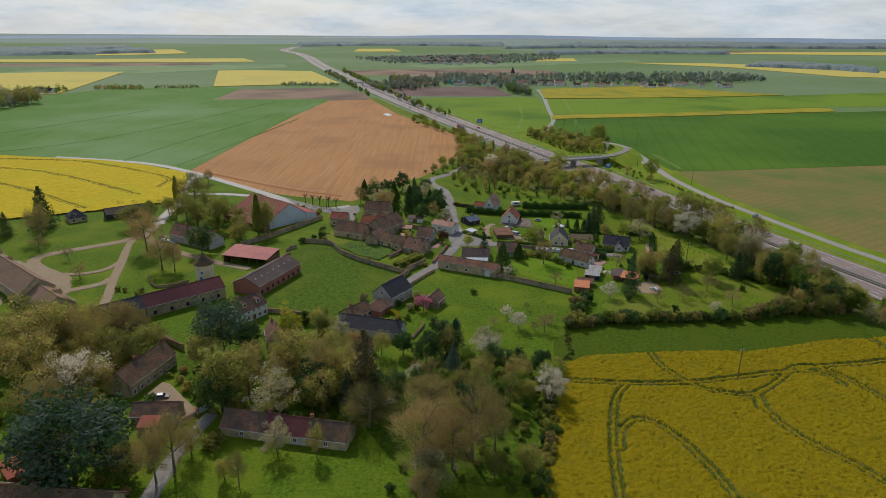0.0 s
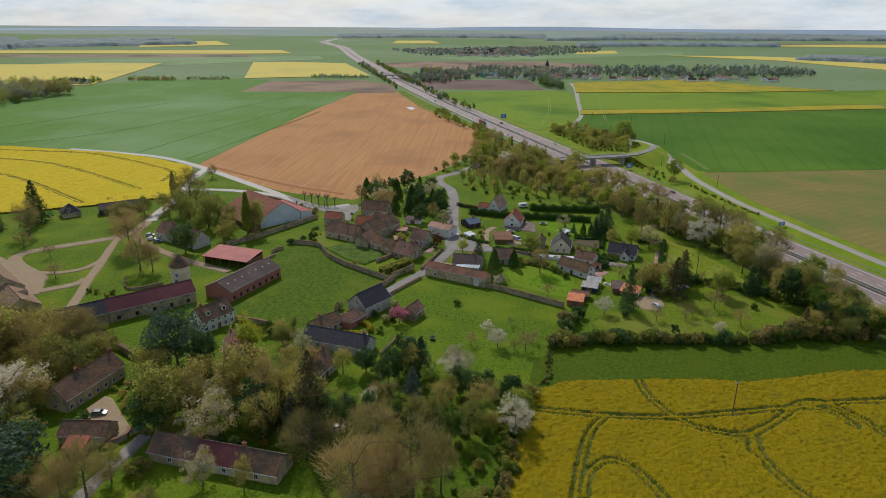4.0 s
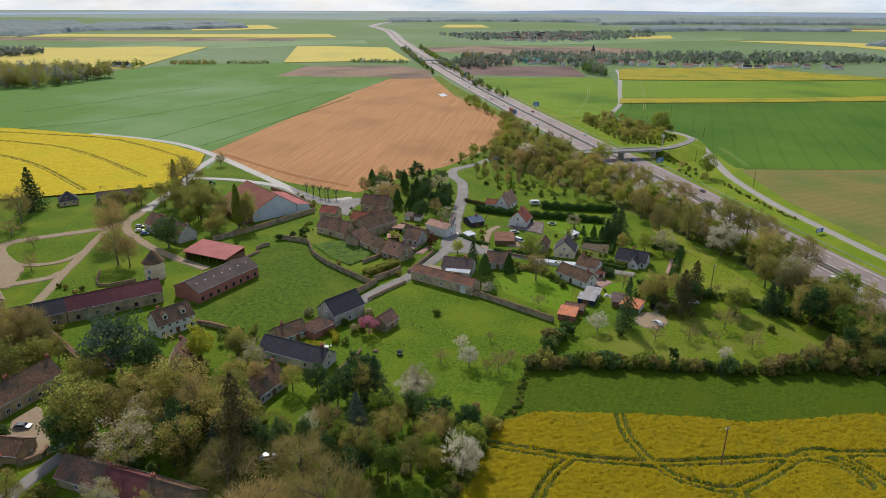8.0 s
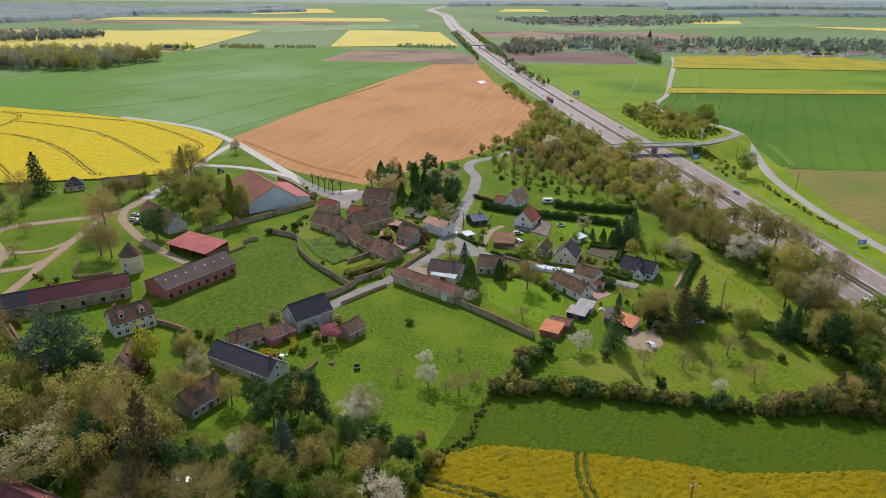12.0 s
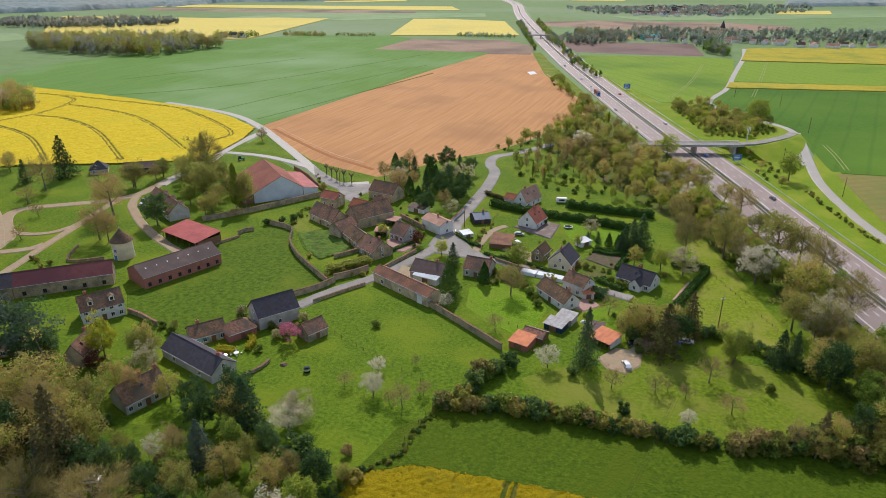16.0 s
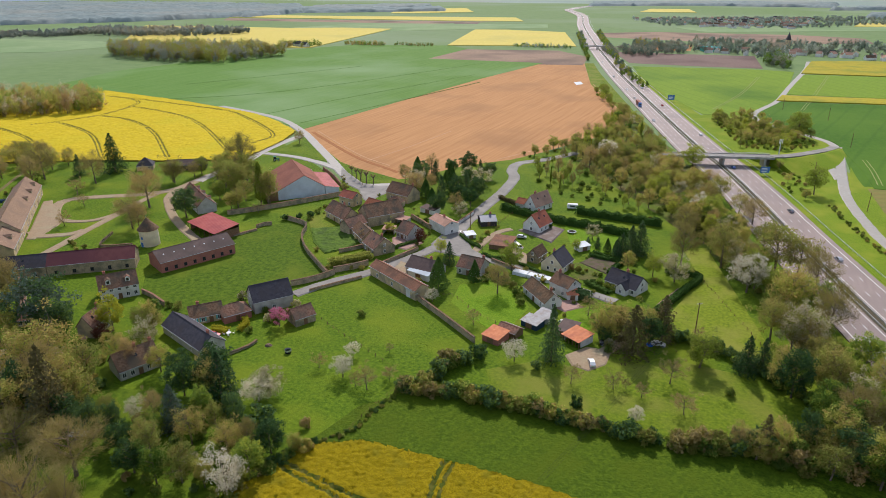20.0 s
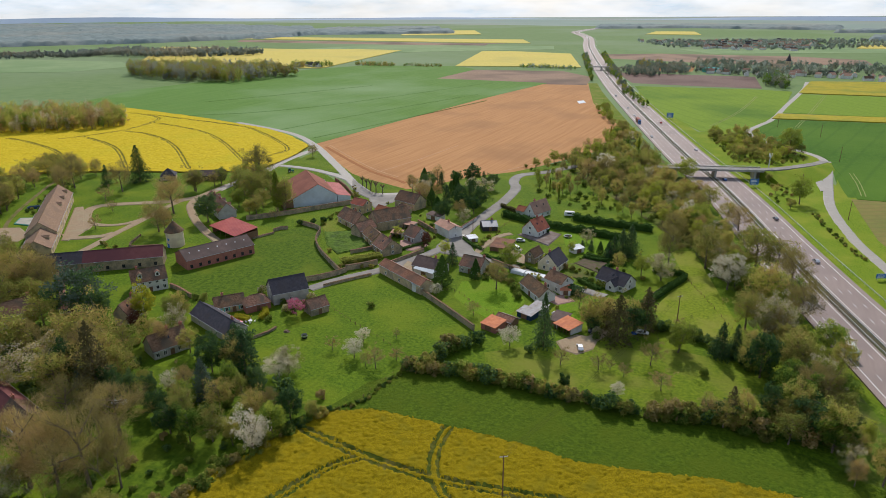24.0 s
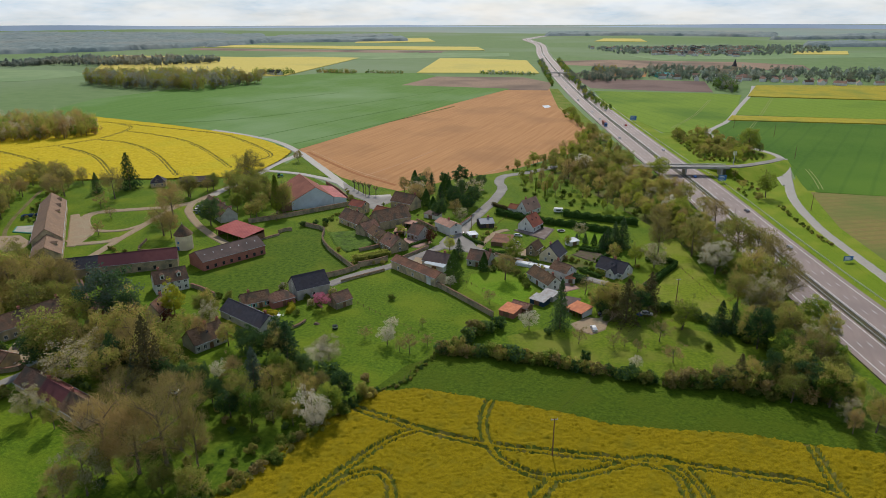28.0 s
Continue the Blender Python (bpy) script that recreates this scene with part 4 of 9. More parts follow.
NAMES = {"fresh": "leafy_tree", "green": "leafy_tree", "olive": "budding_tree", "bud": "budding_tree", "bare": "bare_tree", "orchard": "orchard_tree", "blossom": "blossoming_tree",
         "cream": "blossoming_tree", "pink": "cherry_tree", "fir": "spruce", "brown_fir": "spruce", "blue_fir": "spruce", "cedar": "cedar", "thuja": "cypress", "poplar": "poplar",
         "willow": "willow", "pollard": "pollard", "deep": "evergreen_tree", "copper": "copper_tree"}
_pr = random.Random(7)


def plant(kind, x, y, h, group="", wide=1.0):
    """One tree or shrub of the height h, standing at x, y; wide stretches its crown."""
    trunk, crown = PROTO[kind][_pr.randrange(len(PROTO[kind]))]
    low = "shrub" in kind
    s = h / (3.0 if low else 6.5 if kind == "pollard" else 9.4)
    ob = thing(NAMES.get(kind, "shrub"), at(x, y, _pr.uniform(0, 6.28), 0, s), LABELS[kind], "shrub" if low else "tree", group)
    ob.scale.x *= wide * _pr.uniform(0.93, 1.08)
    ob.scale.y *= wide * _pr.uniform(0.93, 1.08)
    part(trunk.name.split(".")[0], trunk, None, ob)
    part(crown.name.split(".")[0], crown, None, ob)
    return ob


def trees(kind, *spots):
    for x, y, h, *wide in spots:
        plant(kind, x, y, h, wide=wide[0] if wide else 1.0)
        OCC.append((x, y, 1.5))


def grove(poly, gap, kinds, low, high, seed, group, wide=1.0):
    """A stand of mixed plants over a patch, about gap apart, clear of buildings and roads."""
    r = random.Random(seed)
    names = [k for k, w in kinds for _ in range(w)]
    xs, ys = [p[0] for p in poly], [p[1] for p in poly]
    got, low_ones = [], []
    for _ in range(int((max(xs) - min(xs)) * (max(ys) - min(ys)) / gap ** 2 * 4)):
        x, y = r.uniform(min(xs), max(xs)), r.uniform(min(ys), max(ys))
        k, u = names[r.randrange(len(names))], r.random()
        if not inside([x], [y], poly)[0] or any((x - a) ** 2 + (y - b) ** 2 < gap * gap for a, b in got):
            continue
        if any((x - a) ** 2 + (y - b) ** 2 < c * c for a, b, c in OCC):
            continue
        got.append((x, y))
        h = low + (high - low) * u
        if "shrub" in k and gap < 8:
            low_ones.append((PROTO[k][r.randrange(len(PROTO[k]))][1], at(x, y, r.uniform(0, 6.28), 0, h * 0.35 / 3.0)))
        else:
            plant(k, x, y, h * 0.35 if "shrub" in k else h, group, wide)
    if low_ones:
        ob = joined("undergrowth_shrubs", low_ones, None)
        tagged(ob, "undergrowth of green and brown shrubs below the trees", "shrubs", kind="stuff")


def joined(name, pieces, parent):
    """One mesh out of many copies of ready ones: pieces are (mesh, matrix)."""
    names, vs, fs, idx, k = [], [], [], [], 0
    for me, m in pieces:
        co = np.empty(len(me.vertices) * 3, np.float32)
        me.vertices.foreach_get("co", co)
        lp = np.empty(len(me.loops), np.int32)
        me.loops.foreach_get("vertex_index", lp)
        mi = np.empty(len(me.polygons), np.int32)
        me.polygons.foreach_get("material_index", mi)
        mm = np.array(m)
        vs.append(co.reshape(-1, 3) @ mm[:3, :3].T + mm[:3, 3])
        fs.append(lp.reshape(len(mi), -1) + k)
        k += len(me.vertices)
        for t in me.materials:
            if t.name not in names:
                names.append(t.name)
        idx.append(np.array([names.index(t.name) for t in me.materials])[mi])
    ob = new(name, face_mesh(name, np.concatenate(vs), np.concatenate(fs), names, np.concatenate(idx)))
    ob.parent = parent
    return ob


def shrub_row(pts, gap, kinds, low, high, seed, label, wide=1.5):
    """A wild hedge of shrubs grown into one another."""
    r = random.Random(seed)
    names = [k for k, w in kinds for _ in range(w)]
    line = smooth_line(pts, gap)
    ob = thing("wild_hedge", at(line[0][0], line[0][1]), label, "hedge")
    for q in line - line[0]:
        k = names[r.randrange(len(names))]
        stem, crown = PROTO[k][r.randrange(len(PROTO[k]))]
        h = r.uniform(low, high) / (3.0 if "shrub" in k else 9.4)
        m = at(q[0] + r.uniform(-wide, wide), q[1] + r.uniform(-wide, wide), r.uniform(0, 6.28), 0, h)
        part("bush", crown, None, ob).matrix_local = m


def clipped_hedge(label, pts, h, w, leaf="leaf_thuja", lumpy=0.25):
    """A clipped hedge: a leafy core with sprays all over it."""
    line = smooth_line(pts, 1.2)
    rng = np.random.default_rng(int(abs(line[0][0]) * 10))
    nr = normals(line)
    ob = thing("hedge", at(line[0][0], line[0][1]), label, "hedge")
    off = np.array([line[0][0], line[0][1]])
    hh = h * (1 + lumpy * 0.4 * np.sin(np.arange(len(line)) * 1.3) * rng.uniform(0.3, 1, len(line)))
    part("core", strip(Geo(), line - off, -w * 0.42, w * 0.42, -0.2, 0.0, hh * 0.93), leaf, ob)
    n = int(len(line) * 1.2 * (2 * h + w) * 13)
    i = rng.integers(0, len(line), n)
    u = rng.uniform(0, 2 * h + w, n)
    o = np.where(u < h, -w / 2, np.where(u < h + w, u - h - w / 2, w / 2))
    z = np.where(u < h, u, np.where(u < h + w, h, 2 * h + w - u)) * hh[i] / h
    j = rng.uniform(-0.8, 0.8, (n, 2))
    p = np.stack([line[i, 0] - off[0] + nr[i, 0] * o + j[:, 0] * nr[i, 1], line[i, 1] - off[1] + nr[i, 1] * o - j[:, 0] * nr[i, 0], z], 1) + rng.normal(size=(n, 3)) * 0.12
    v, f = sprays(rng, p, 0.40, np.stack([nr[i, 0] * o, nr[i, 1] * o, z * 0.4], 1))
    part("foliage", face_mesh("foliage", v, f, [leaf]), None, ob)
    return ob


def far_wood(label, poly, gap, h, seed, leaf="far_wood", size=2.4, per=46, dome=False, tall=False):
    """A distant wood, too far to count its trees."""
    rng = np.random.default_rng(seed)
    xs, ys = [p[0] for p in poly], [p[1] for p in poly]
    n = int((max(xs) - min(xs)) * (max(ys) - min(ys)) / gap ** 2)
    x, y = rng.uniform(min(xs), max(xs), n), rng.uniform(min(ys), max(ys), n)
    ok = inside(x, y, poly)
    c = np.stack([x[ok], y[ok]], 1)
    if len(c) * per > 130000:
        c = c[:130000 // per]
    hh = h * rng.uniform(0.5, 1.2, len(c))
    m = len(c)
    if dome:
        # far off, the crowns close into one uneven canopy
        st = gap * 0.5
        gx, gy = np.arange(min(xs) - st, max(xs) + 2 * st, st), np.arange(min(ys) - st, max(ys) + 2 * st, st)
        X, Y = np.meshgrid(gx, gy, indexing="ij")
        X, Y = X + rng.uniform(-0.4, 0.4, X.shape) * st, Y + rng.uniform(-0.4, 0.4, X.shape) * st
        ins = inside(X.ravel(), Y.ravel(), poly).reshape(X.shape)
        lump = 0.72 + 0.2 * np.sin(X / 37 + 2 * np.sin(Y / 61)) * np.sin(Y / 43)
        Z = np.where(ins, h * (lump + rng.uniform(-0.2, 0.2, X.shape)), -1.0)
        k = np.arange(X.size).reshape(X.shape)
        f = np.stack([k[:-1, :-1], k[1:, :-1], k[1:, 1:], k[:-1, 1:]], -1).reshape(-1, 4)
        f = f[ins.reshape(-1)[f].any(1)]
        used = np.unique(f)
        remap = np.zeros(X.size, int)
        remap[used] = np.arange(len(used))
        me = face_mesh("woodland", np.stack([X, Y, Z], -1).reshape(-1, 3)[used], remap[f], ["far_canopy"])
        return tagged(new("woodland", me), label, "woodland", kind="stuff")
    if tall:
        # nearer woods: trees on pale stems, each crown of a dozen loose clumps
        k = 14
        cl = rng.normal(size=(m, k, 3))
        cl /= np.linalg.norm(cl, axis=2)[:, :, None]
        cl *= rng.uniform(0.45, 1.0, (m, k, 1)) * hh[:, None, None] * np.array([0.27, 0.27, 0.40])
        cl += np.stack([c[:, 0], c[:, 1], hh * 0.54], 1)[:, None, :]
        p = cl[:, rng.integers(0, k, per), :] + rng.normal(size=(m, per, 3)) * hh[:, None, None] * np.array([0.05, 0.05, 0.055])
        v, f = sprays(rng, p.reshape(-1, 3), size, rng.normal(size=(m * per, 3)) * [1, 1, 0.5])
        ob = tagged(new("woodland", face_mesh("woodland", v, f, leaf, np.repeat(rng.integers(0, len(leaf), m), per))), label, "woodland", kind="stuff")
        g = Geo()
        for (px, py), ph in zip(c, hh):
            g.tube((px, py, -0.3), (px, py, ph * 0.8), 0.2, 0.05, 4, False)
        part("trunks", g, "bark", ob)
        return ob
    d = rng.normal(size=(m, per, 3))
    d /= np.linalg.norm(d, axis=2)[:, :, None]
    d[:, :, 2] = np.where(d[:, :, 2] < -0.75, 0.5, d[:, :, 2])
    rad = hh[:, None, None] * np.array([0.34, 0.34, 0.50]) * rng.uniform(0.75, 1.1, (m, per, 1))
    p = d * rad
    p[:, :, 0] += c[:, None, 0]
    p[:, :, 1] += c[:, None, 1]
    p[:, :, 2] += hh[:, None] * 0.5
    v, f = sprays(rng, p.reshape(-1, 3), size * h / 12, d.reshape(-1, 3) + [0, 0, 0.3])
    g = Geo()
    for (px, py), ph in zip(c, hh):
        g.tube((px, py, -0.3), (px, py, ph * 0.6), 0.3, 0.12, 3, False)
    leaf = [leaf] if isinstance(leaf, str) else leaf
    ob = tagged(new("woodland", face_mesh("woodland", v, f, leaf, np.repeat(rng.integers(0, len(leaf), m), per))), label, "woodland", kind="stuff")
    part("trunks", g, "bark", ob)
    return ob


def rape_field(name, label, poly, tracks, res, h=1.1, rough=0.18, gauge=1.0, mats=None):
    """Flowering rapeseed as an uneven sheet of plants, with wheel ruts pressed through it."""
    rng = np.random.default_rng(len(tracks) + int(res * 100))
    xs, ys = [p[0] for p in poly], [p[1] for p in poly]
    nx, ny = int((max(xs) - min(xs)) / res) + 1, int((max(ys) - min(ys)) / res) + 1
    X, Y = np.meshgrid(min(xs) + np.arange(nx) * res, min(ys) + np.arange(ny) * res, indexing="ij")
    X = X + rng.uniform(-0.35, 0.35, X.shape) * res
    Y = Y + rng.uniform(-0.35, 0.35, Y.shape) * res
    near = np.full(X.shape, 99.0)
    for t in tracks:
        ln = smooth_line(t, 2.0)
        box = (X > ln[:, 0].min() - 5) & (X < ln[:, 0].max() + 5) & (Y > ln[:, 1].min() - 5) & (Y < ln[:, 1].max() + 5)
        bx, by = X[box], Y[box]
        best = np.full(bx.shape, 99.0)
        for a, b in zip(ln[:-1], ln[1:]):
            d = b - a
            u = np.clip(((bx - a[0]) * d[0] + (by - a[1]) * d[1]) / (d @ d), 0, 1)
            best = np.minimum(best, np.hypot(bx - a[0] - u * d[0], by - a[1] - u * d[1]))
        near[box] = np.minimum(near[box], best)
    rut = np.abs(near - gauge) < max(0.36, res * 0.62)
    wave = 0.16 * np.sin(X * 0.21 + 1.3 * np.sin(Y * 0.13)) * np.sin(Y * 0.17 + np.sin(X * 0.11))
    Z = h + wave + rng.normal(size=X.shape) * rough
    Z = np.where(rut, 0.3 + rng.uniform(0, 0.25, X.shape), np.where(near < gauge, Z - 0.2, Z))
    ok = inside(X, Y, poly)
    k = np.arange(nx * ny).reshape(nx, ny)
    f = np.stack([k[:-1, :-1], k[1:, :-1], k[1:, 1:], k[:-1, 1:]], -1).reshape(-1, 4)
    keep = (ok[:-1, :-1] & ok[1:, 1:] & ok[1:, :-1] & ok[:-1, 1:]).reshape(-1)
    f = f[keep]
    sink = rut.reshape(-1)[f].sum(1) >= 2
    used = np.unique(f)
    remap = np.zeros(nx * ny, int)
    remap[used] = np.arange(len(used))
    v = np.stack([X, Y, Z], -1).reshape(-1, 3)[used]
    me = face_mesh(name, v, remap[f], list(mats or ("rape" if res < 0.7 else "rape_far", "rape_stem")), sink.astype(int))
    ob = tagged(new(name, me), label, "field", kind="structure")
    part("stem_layer", Geo().slab(poly, -0.3, 0.28), (mats or ("rape", "rape_stem"))[1], ob)
    return ob


# ---- motorway ----
def offset_line(line, o):
    return line + normals(line) * o


def motorway(pts):
    """Two carriageways of three lanes with a central reserve. pts run from the far end towards the near one."""
    line = smooth_line(pts, 12.0)
    ob = tagged(new("motorway", strip(Geo(), line, -15.6, 15.6, -0.4, 0.55).mesh("motorway", "motorway_asphalt")), "wide pinkish-grey motorway with two three-lane carriageways", "motorway", kind="structure")
    part("central_reserve", strip(Geo(), line, -1.7, 1.7, 0.4, 0.60, wobble=0.1), "median_dirt", ob, "dark weedy central reserve")
    for o in (-1.1, 1.1):
        g = Geo()
        g = strip(g, offset_line(line, o), -0.06, 0.06, 0.95, 1.25)
        part("crash_barrier", g, "galvanised", ob, "galvanised crash barrier")
    post = Geo()
    fine = smooth_line(pts, 4.0)
    fine = fine[np.linalg.norm(fine - np.array([60.0, 300.0]), axis=1) < 600]
    for o in (-1.1, 1.1, 19.0):
        for q in offset_line(fine, o):
            post.box(q[0] - 0.06, q[1] - 0.06, 0, q[0] + 0.06, q[1] + 0.06, 1.1)
    tagged(part("barrier_posts", post, "galvanised", ob), kind="stuff")
    part("verge_barrier", strip(Geo(), offset_line(line, 19.0), -0.06, 0.06, 0.85, 1.15), "galvanised", ob, "pale galvanised crash barrier on the verge")
    for o in (-13.3, -2.8, 2.8, 13.3):
        part("edge_line", strip(Geo(), offset_line(line, o), -0.13, 0.13, 0.5, 0.575), "line_paint", ob)
    near = smooth_line(pts, 1.0)
    near = near[near[:, 1] < 1100]
    dist = np.concatenate([[0], np.cumsum(np.linalg.norm(np.diff(near, axis=0), axis=1))])
    g = Geo()
    for o in (-9.8, -6.3, 6.3, 9.8):
        ln = offset_line(near, o)
        for s in np.arange(5, dist[-1] - 6, 13.0):
            a = [np.interp(s, dist, ln[:, k]) for k in (0, 1)]
            b = [np.interp(s + 3.0, dist, ln[:, k]) for k in (0, 1)]
            g = strip(g, np.array([a, b]), -0.1, 0.1, 0.5, 0.575)
    tagged(part("lane_dashes", g, "line_paint", ob), kind="stuff")
    return ob


# ---- vehicles ----
def loft(profile, half, top_half, z_split):
    """A car body from its side outline; it narrows above z_split."""
    g = Geo()
    n = len(profile)
    vs = []
    for s in (-1, 1):
        for x, z in profile:
            vs.append((x, s * (half if z < z_split else top_half), z))
    fs = [tuple(range(n - 1, -1, -1)), tuple(range(n, 2 * n))] + [(i, (i + 1) % n, n + (i + 1) % n, n + i) for i in range(n)]
    return g.add(vs, fs)


def wheel(parent, x, y, r, w=0.22):
    s = 1 if y > 0 else -1
    ob = part("wheel", Geo().tube((x, y - s * w, r), (x, y, r), r, r, 12), "rubber", parent)
    part("rim", Geo().tube((x, y, r), (x, y + s * 0.015, r), r * 0.62, r * 0.6, 10), "car_silver", ob)


def car(colour, words, x, y, ang, van=False, group="", z=0.0):
    L, H = (4.9, 1.95) if van else (4.3, 1.48)
    ob = thing("van" if van else "car", at(x, y, ang, z), words, "van" if van else "car", group)
    if van:
        body = [(-2.4, 0.35), (2.4, 0.35), (2.45, 0.8), (1.9, 1.1), (1.2, 1.9), (-2.3, 1.95), (-2.45, 0.9)]
        glass = [(1.95, 1.12), (1.28, 1.82), (0.6, 1.84), (0.6, 1.15)]
    else:
        body = [(-2.1, 0.32), (2.1, 0.32), (2.15, 0.7), (1.15, 0.92), (0.45, 1.42), (-1.2, 1.48), (-2.0, 1.0), (-2.15, 0.85)]
        glass = [(1.08, 0.95), (0.5, 1.38), (-1.18, 1.42), (-1.85, 1.0)]
    part("body", loft(body, 0.88, 0.72, 1.05), "car_" + colour, ob)
    part("glazing", loft(glass, 0.895, 0.735, 1.05), "glass_dark", ob)
    part("windscreen", Geo().sheet([(glass[0][0] + 0.08, -0.68, glass[0][1]), (glass[0][0] + 0.08, 0.68, glass[0][1]), (glass[1][0] + 0.04, 0.62, glass[1][1]), (glass[1][0] + 0.04, -0.62, glass[1][1])], 0.03), "glass_dark", ob)
    for wx in (-1.35, 1.35):
        for wy in (-0.9, 0.9):
            wheel(ob, wx, wy, 0.33)
    for wy in (-0.62, 0.62):
        part("headlight", Geo().box(L / 2 - 0.08, wy - 0.2, 0.6, L / 2 + 0.02, wy + 0.2, 0.75), "paint_white", ob)
        part("tail_light", Geo().box(-L / 2 - 0.02, wy - 0.15, 0.7, -L / 2 + 0.08, wy + 0.15, 0.9), "car_red", ob)
    return ob


def lorry(x, y, ang, body="render_white", cab="sheet_pale", words="white articulated lorry with a pale box trailer", stripe=None, z=0.6):
    ob = thing("lorry", at(x, y, ang, z), words, "lorry")
    tr = part("trailer", Geo().box(-8.2, -1.27, 1.1, 4.6, 1.27, 4.0), body, ob)
    if stripe:
        part("panel", Geo().box(-6.5, -1.29, 2.0, -1.0, -1.275, 3.2).box(-6.5, 1.275, 2.0, -1.0, 1.29, 3.2), stripe, tr)
    part("chassis", Geo().box(-8.0, -0.5, 0.7, 7.0, 0.5, 1.1), "rubber", ob)
    cb = part("cab", loft([(5.0, 0.5), (7.6, 0.5), (7.65, 1.6), (7.35, 3.0), (6.9, 3.5), (5.2, 3.7), (5.0, 1.2)], 1.22, 1.15, 2.4), cab, ob)
    part("windscreen", Geo().sheet([(7.66, -1.05, 1.7), (7.66, 1.05, 1.7), (7.42, 1.0, 2.8), (7.42, -1.0, 2.8)], 0.03), "glass_dark", cb)
    for wx in (-6.8, -5.5, -4.2, 4.2, 6.6):
        for wy in (-1.2, 1.2):
            wheel(ob, wx, wy, 0.5, 0.35)
    return ob


def tractor(x, y, ang):
    ob = thing("tractor", at(x, y, ang), "green farm tractor in the yard", "tractor")
    part("bonnet", Geo().box(0.3, -0.4, 0.9, 2.3, 0.4, 1.7), "tarpaulin_green", ob)
    part("cab", Geo().box(-1.2, -0.75, 1.0, 0.3, 0.75, 2.8), "glass_dark", ob)
    part("roof", Geo().box(-1.3, -0.85, 2.8, 0.4, 0.85, 2.95), "tarpaulin_green", ob)
    for wy in (-0.95, 0.95):
        wheel(ob, -0.6, wy, 0.85, 0.45)
        wheel(ob, 1.8, wy, 0.55, 0.3)


def pole(x, y, h, ang=0.0, arm=True, words="weathered wooden utility pole with a crossarm"):
    ob = thing("utility_pole", at(x, y, ang), words, "pole")
    part("shaft", Geo().tube((0, 0, -0.3), (0, 0, h), 0.19, 0.13, 8), "wood_brown", ob)
    if arm:
        part("crossarm", Geo().box(-0.9, -0.06, h - 0.5, 0.9, 0.06, h - 0.36), "paint_grey", ob)
        for k in (-0.8, 0, 0.8):
            part("insulator", Geo().tube((k, 0, h - 0.36), (k, 0, h - 0.1), 0.06, 0.04, 6), "paint_white", ob)
    return ob


def wire(a, b, sag=1.2):
    p, q = Vector(a), Vector(b)
    pts = [p.lerp(q, t / 14) - Vector((0, 0, sag * 4 * (t / 14) * (1 - t / 14))) for t in range(15)]
    vs = [(c.x + dx, c.y + dy, c.z + dz) for c in pts for dx, dy, dz in ((0.02, 0, 0), (-0.01, 0.02, 0), (-0.01, -0.01, 0.02))]
    g = Geo().add(vs, [(3 * i + j, 3 * i + (j + 1) % 3, 3 * i + 3 + (j + 1) % 3, 3 * i + 3 + j) for i in range(14) for j in range(3)])
    tagged(new("power_cable", g.mesh("power_cable", "rubber")), "thin dark overhead power cable between poles", "cable")



def dovecote(x, y, r, eave, top):
    ob = thing("dovecote", at(x, y, -2.0), "round limestone dovecote with a conical tiled roof", "tower")
    g = Geo().tube((0, 0, -0.3), (0, 0, eave), r, r * 0.97, 28)
    part("wall", g, "render_cream", ob)
    part("cornice", Geo().tube((0, 0, eave - 0.45), (0, 0, eave - 0.05), r * 1.0, r * 1.06, 28), "limestone", ob)
    part("roof", Geo().tube((0, 0, eave - 0.15), (0, 0, top), r * 1.13, 0.12, 28), "tile_brown", ob, "conical plain-tile roof")
    part("finial", Geo().tube((0, 0, top - 0.1), (0, 0, top + 0.9), 0.14, 0.03, 6), "galvanised", ob)
    for a, z, w, h, m in ((-0.06, 0, 0.9, 2.0, "paint_blue"), (0.05, 3.6, 0.6, 0.9, "paint_blue")):
        q = part("door" if z == 0 else "window", Geo().box(-w / 2, -0.12, 0, w / 2, 0.3, h).box(-w / 2 - 0.15, -0.08, -0.1, -w / 2, 0.3, h + 0.15).box(w / 2, -0.08, -0.1, w / 2 + 0.15, 0.3, h + 0.15), m, ob)
        q.matrix_local = Matrix.Rotation(a + 2.0, 4, "Z") @ Matrix.Translation((0, -r, z))
    OCC.append((x, y, r + 2))


def bank(name, label, line, half, heights, slope, material):
    """An earth embankment under a raised road."""
    h = np.asarray(heights, float)
    line = np.asarray(line, float)
    nr = normals(line)
    vs, fs = [], []
    for q, k, z in zip(line, nr, h):
        for o, zz in ((-half - z * slope, -0.3), (-half, z), (half, z), (half + z * slope, -0.3)):
            vs.append((q[0] + k[0] * o, q[1] + k[1] * o, zz))
    for i in range(len(line) - 1):
        for j in range(3):
            fs.append((4 * i + j, 4 * i + 4 + j, 4 * i + 5 + j, 4 * i + 1 + j))
    fs += [(0, 1, 2, 3), tuple(4 * (len(line) - 1) + j for j in (3, 2, 1, 0))]
    return tagged(new(name, Geo().add(vs, fs).mesh(name, material)), label, "bank", kind="structure")


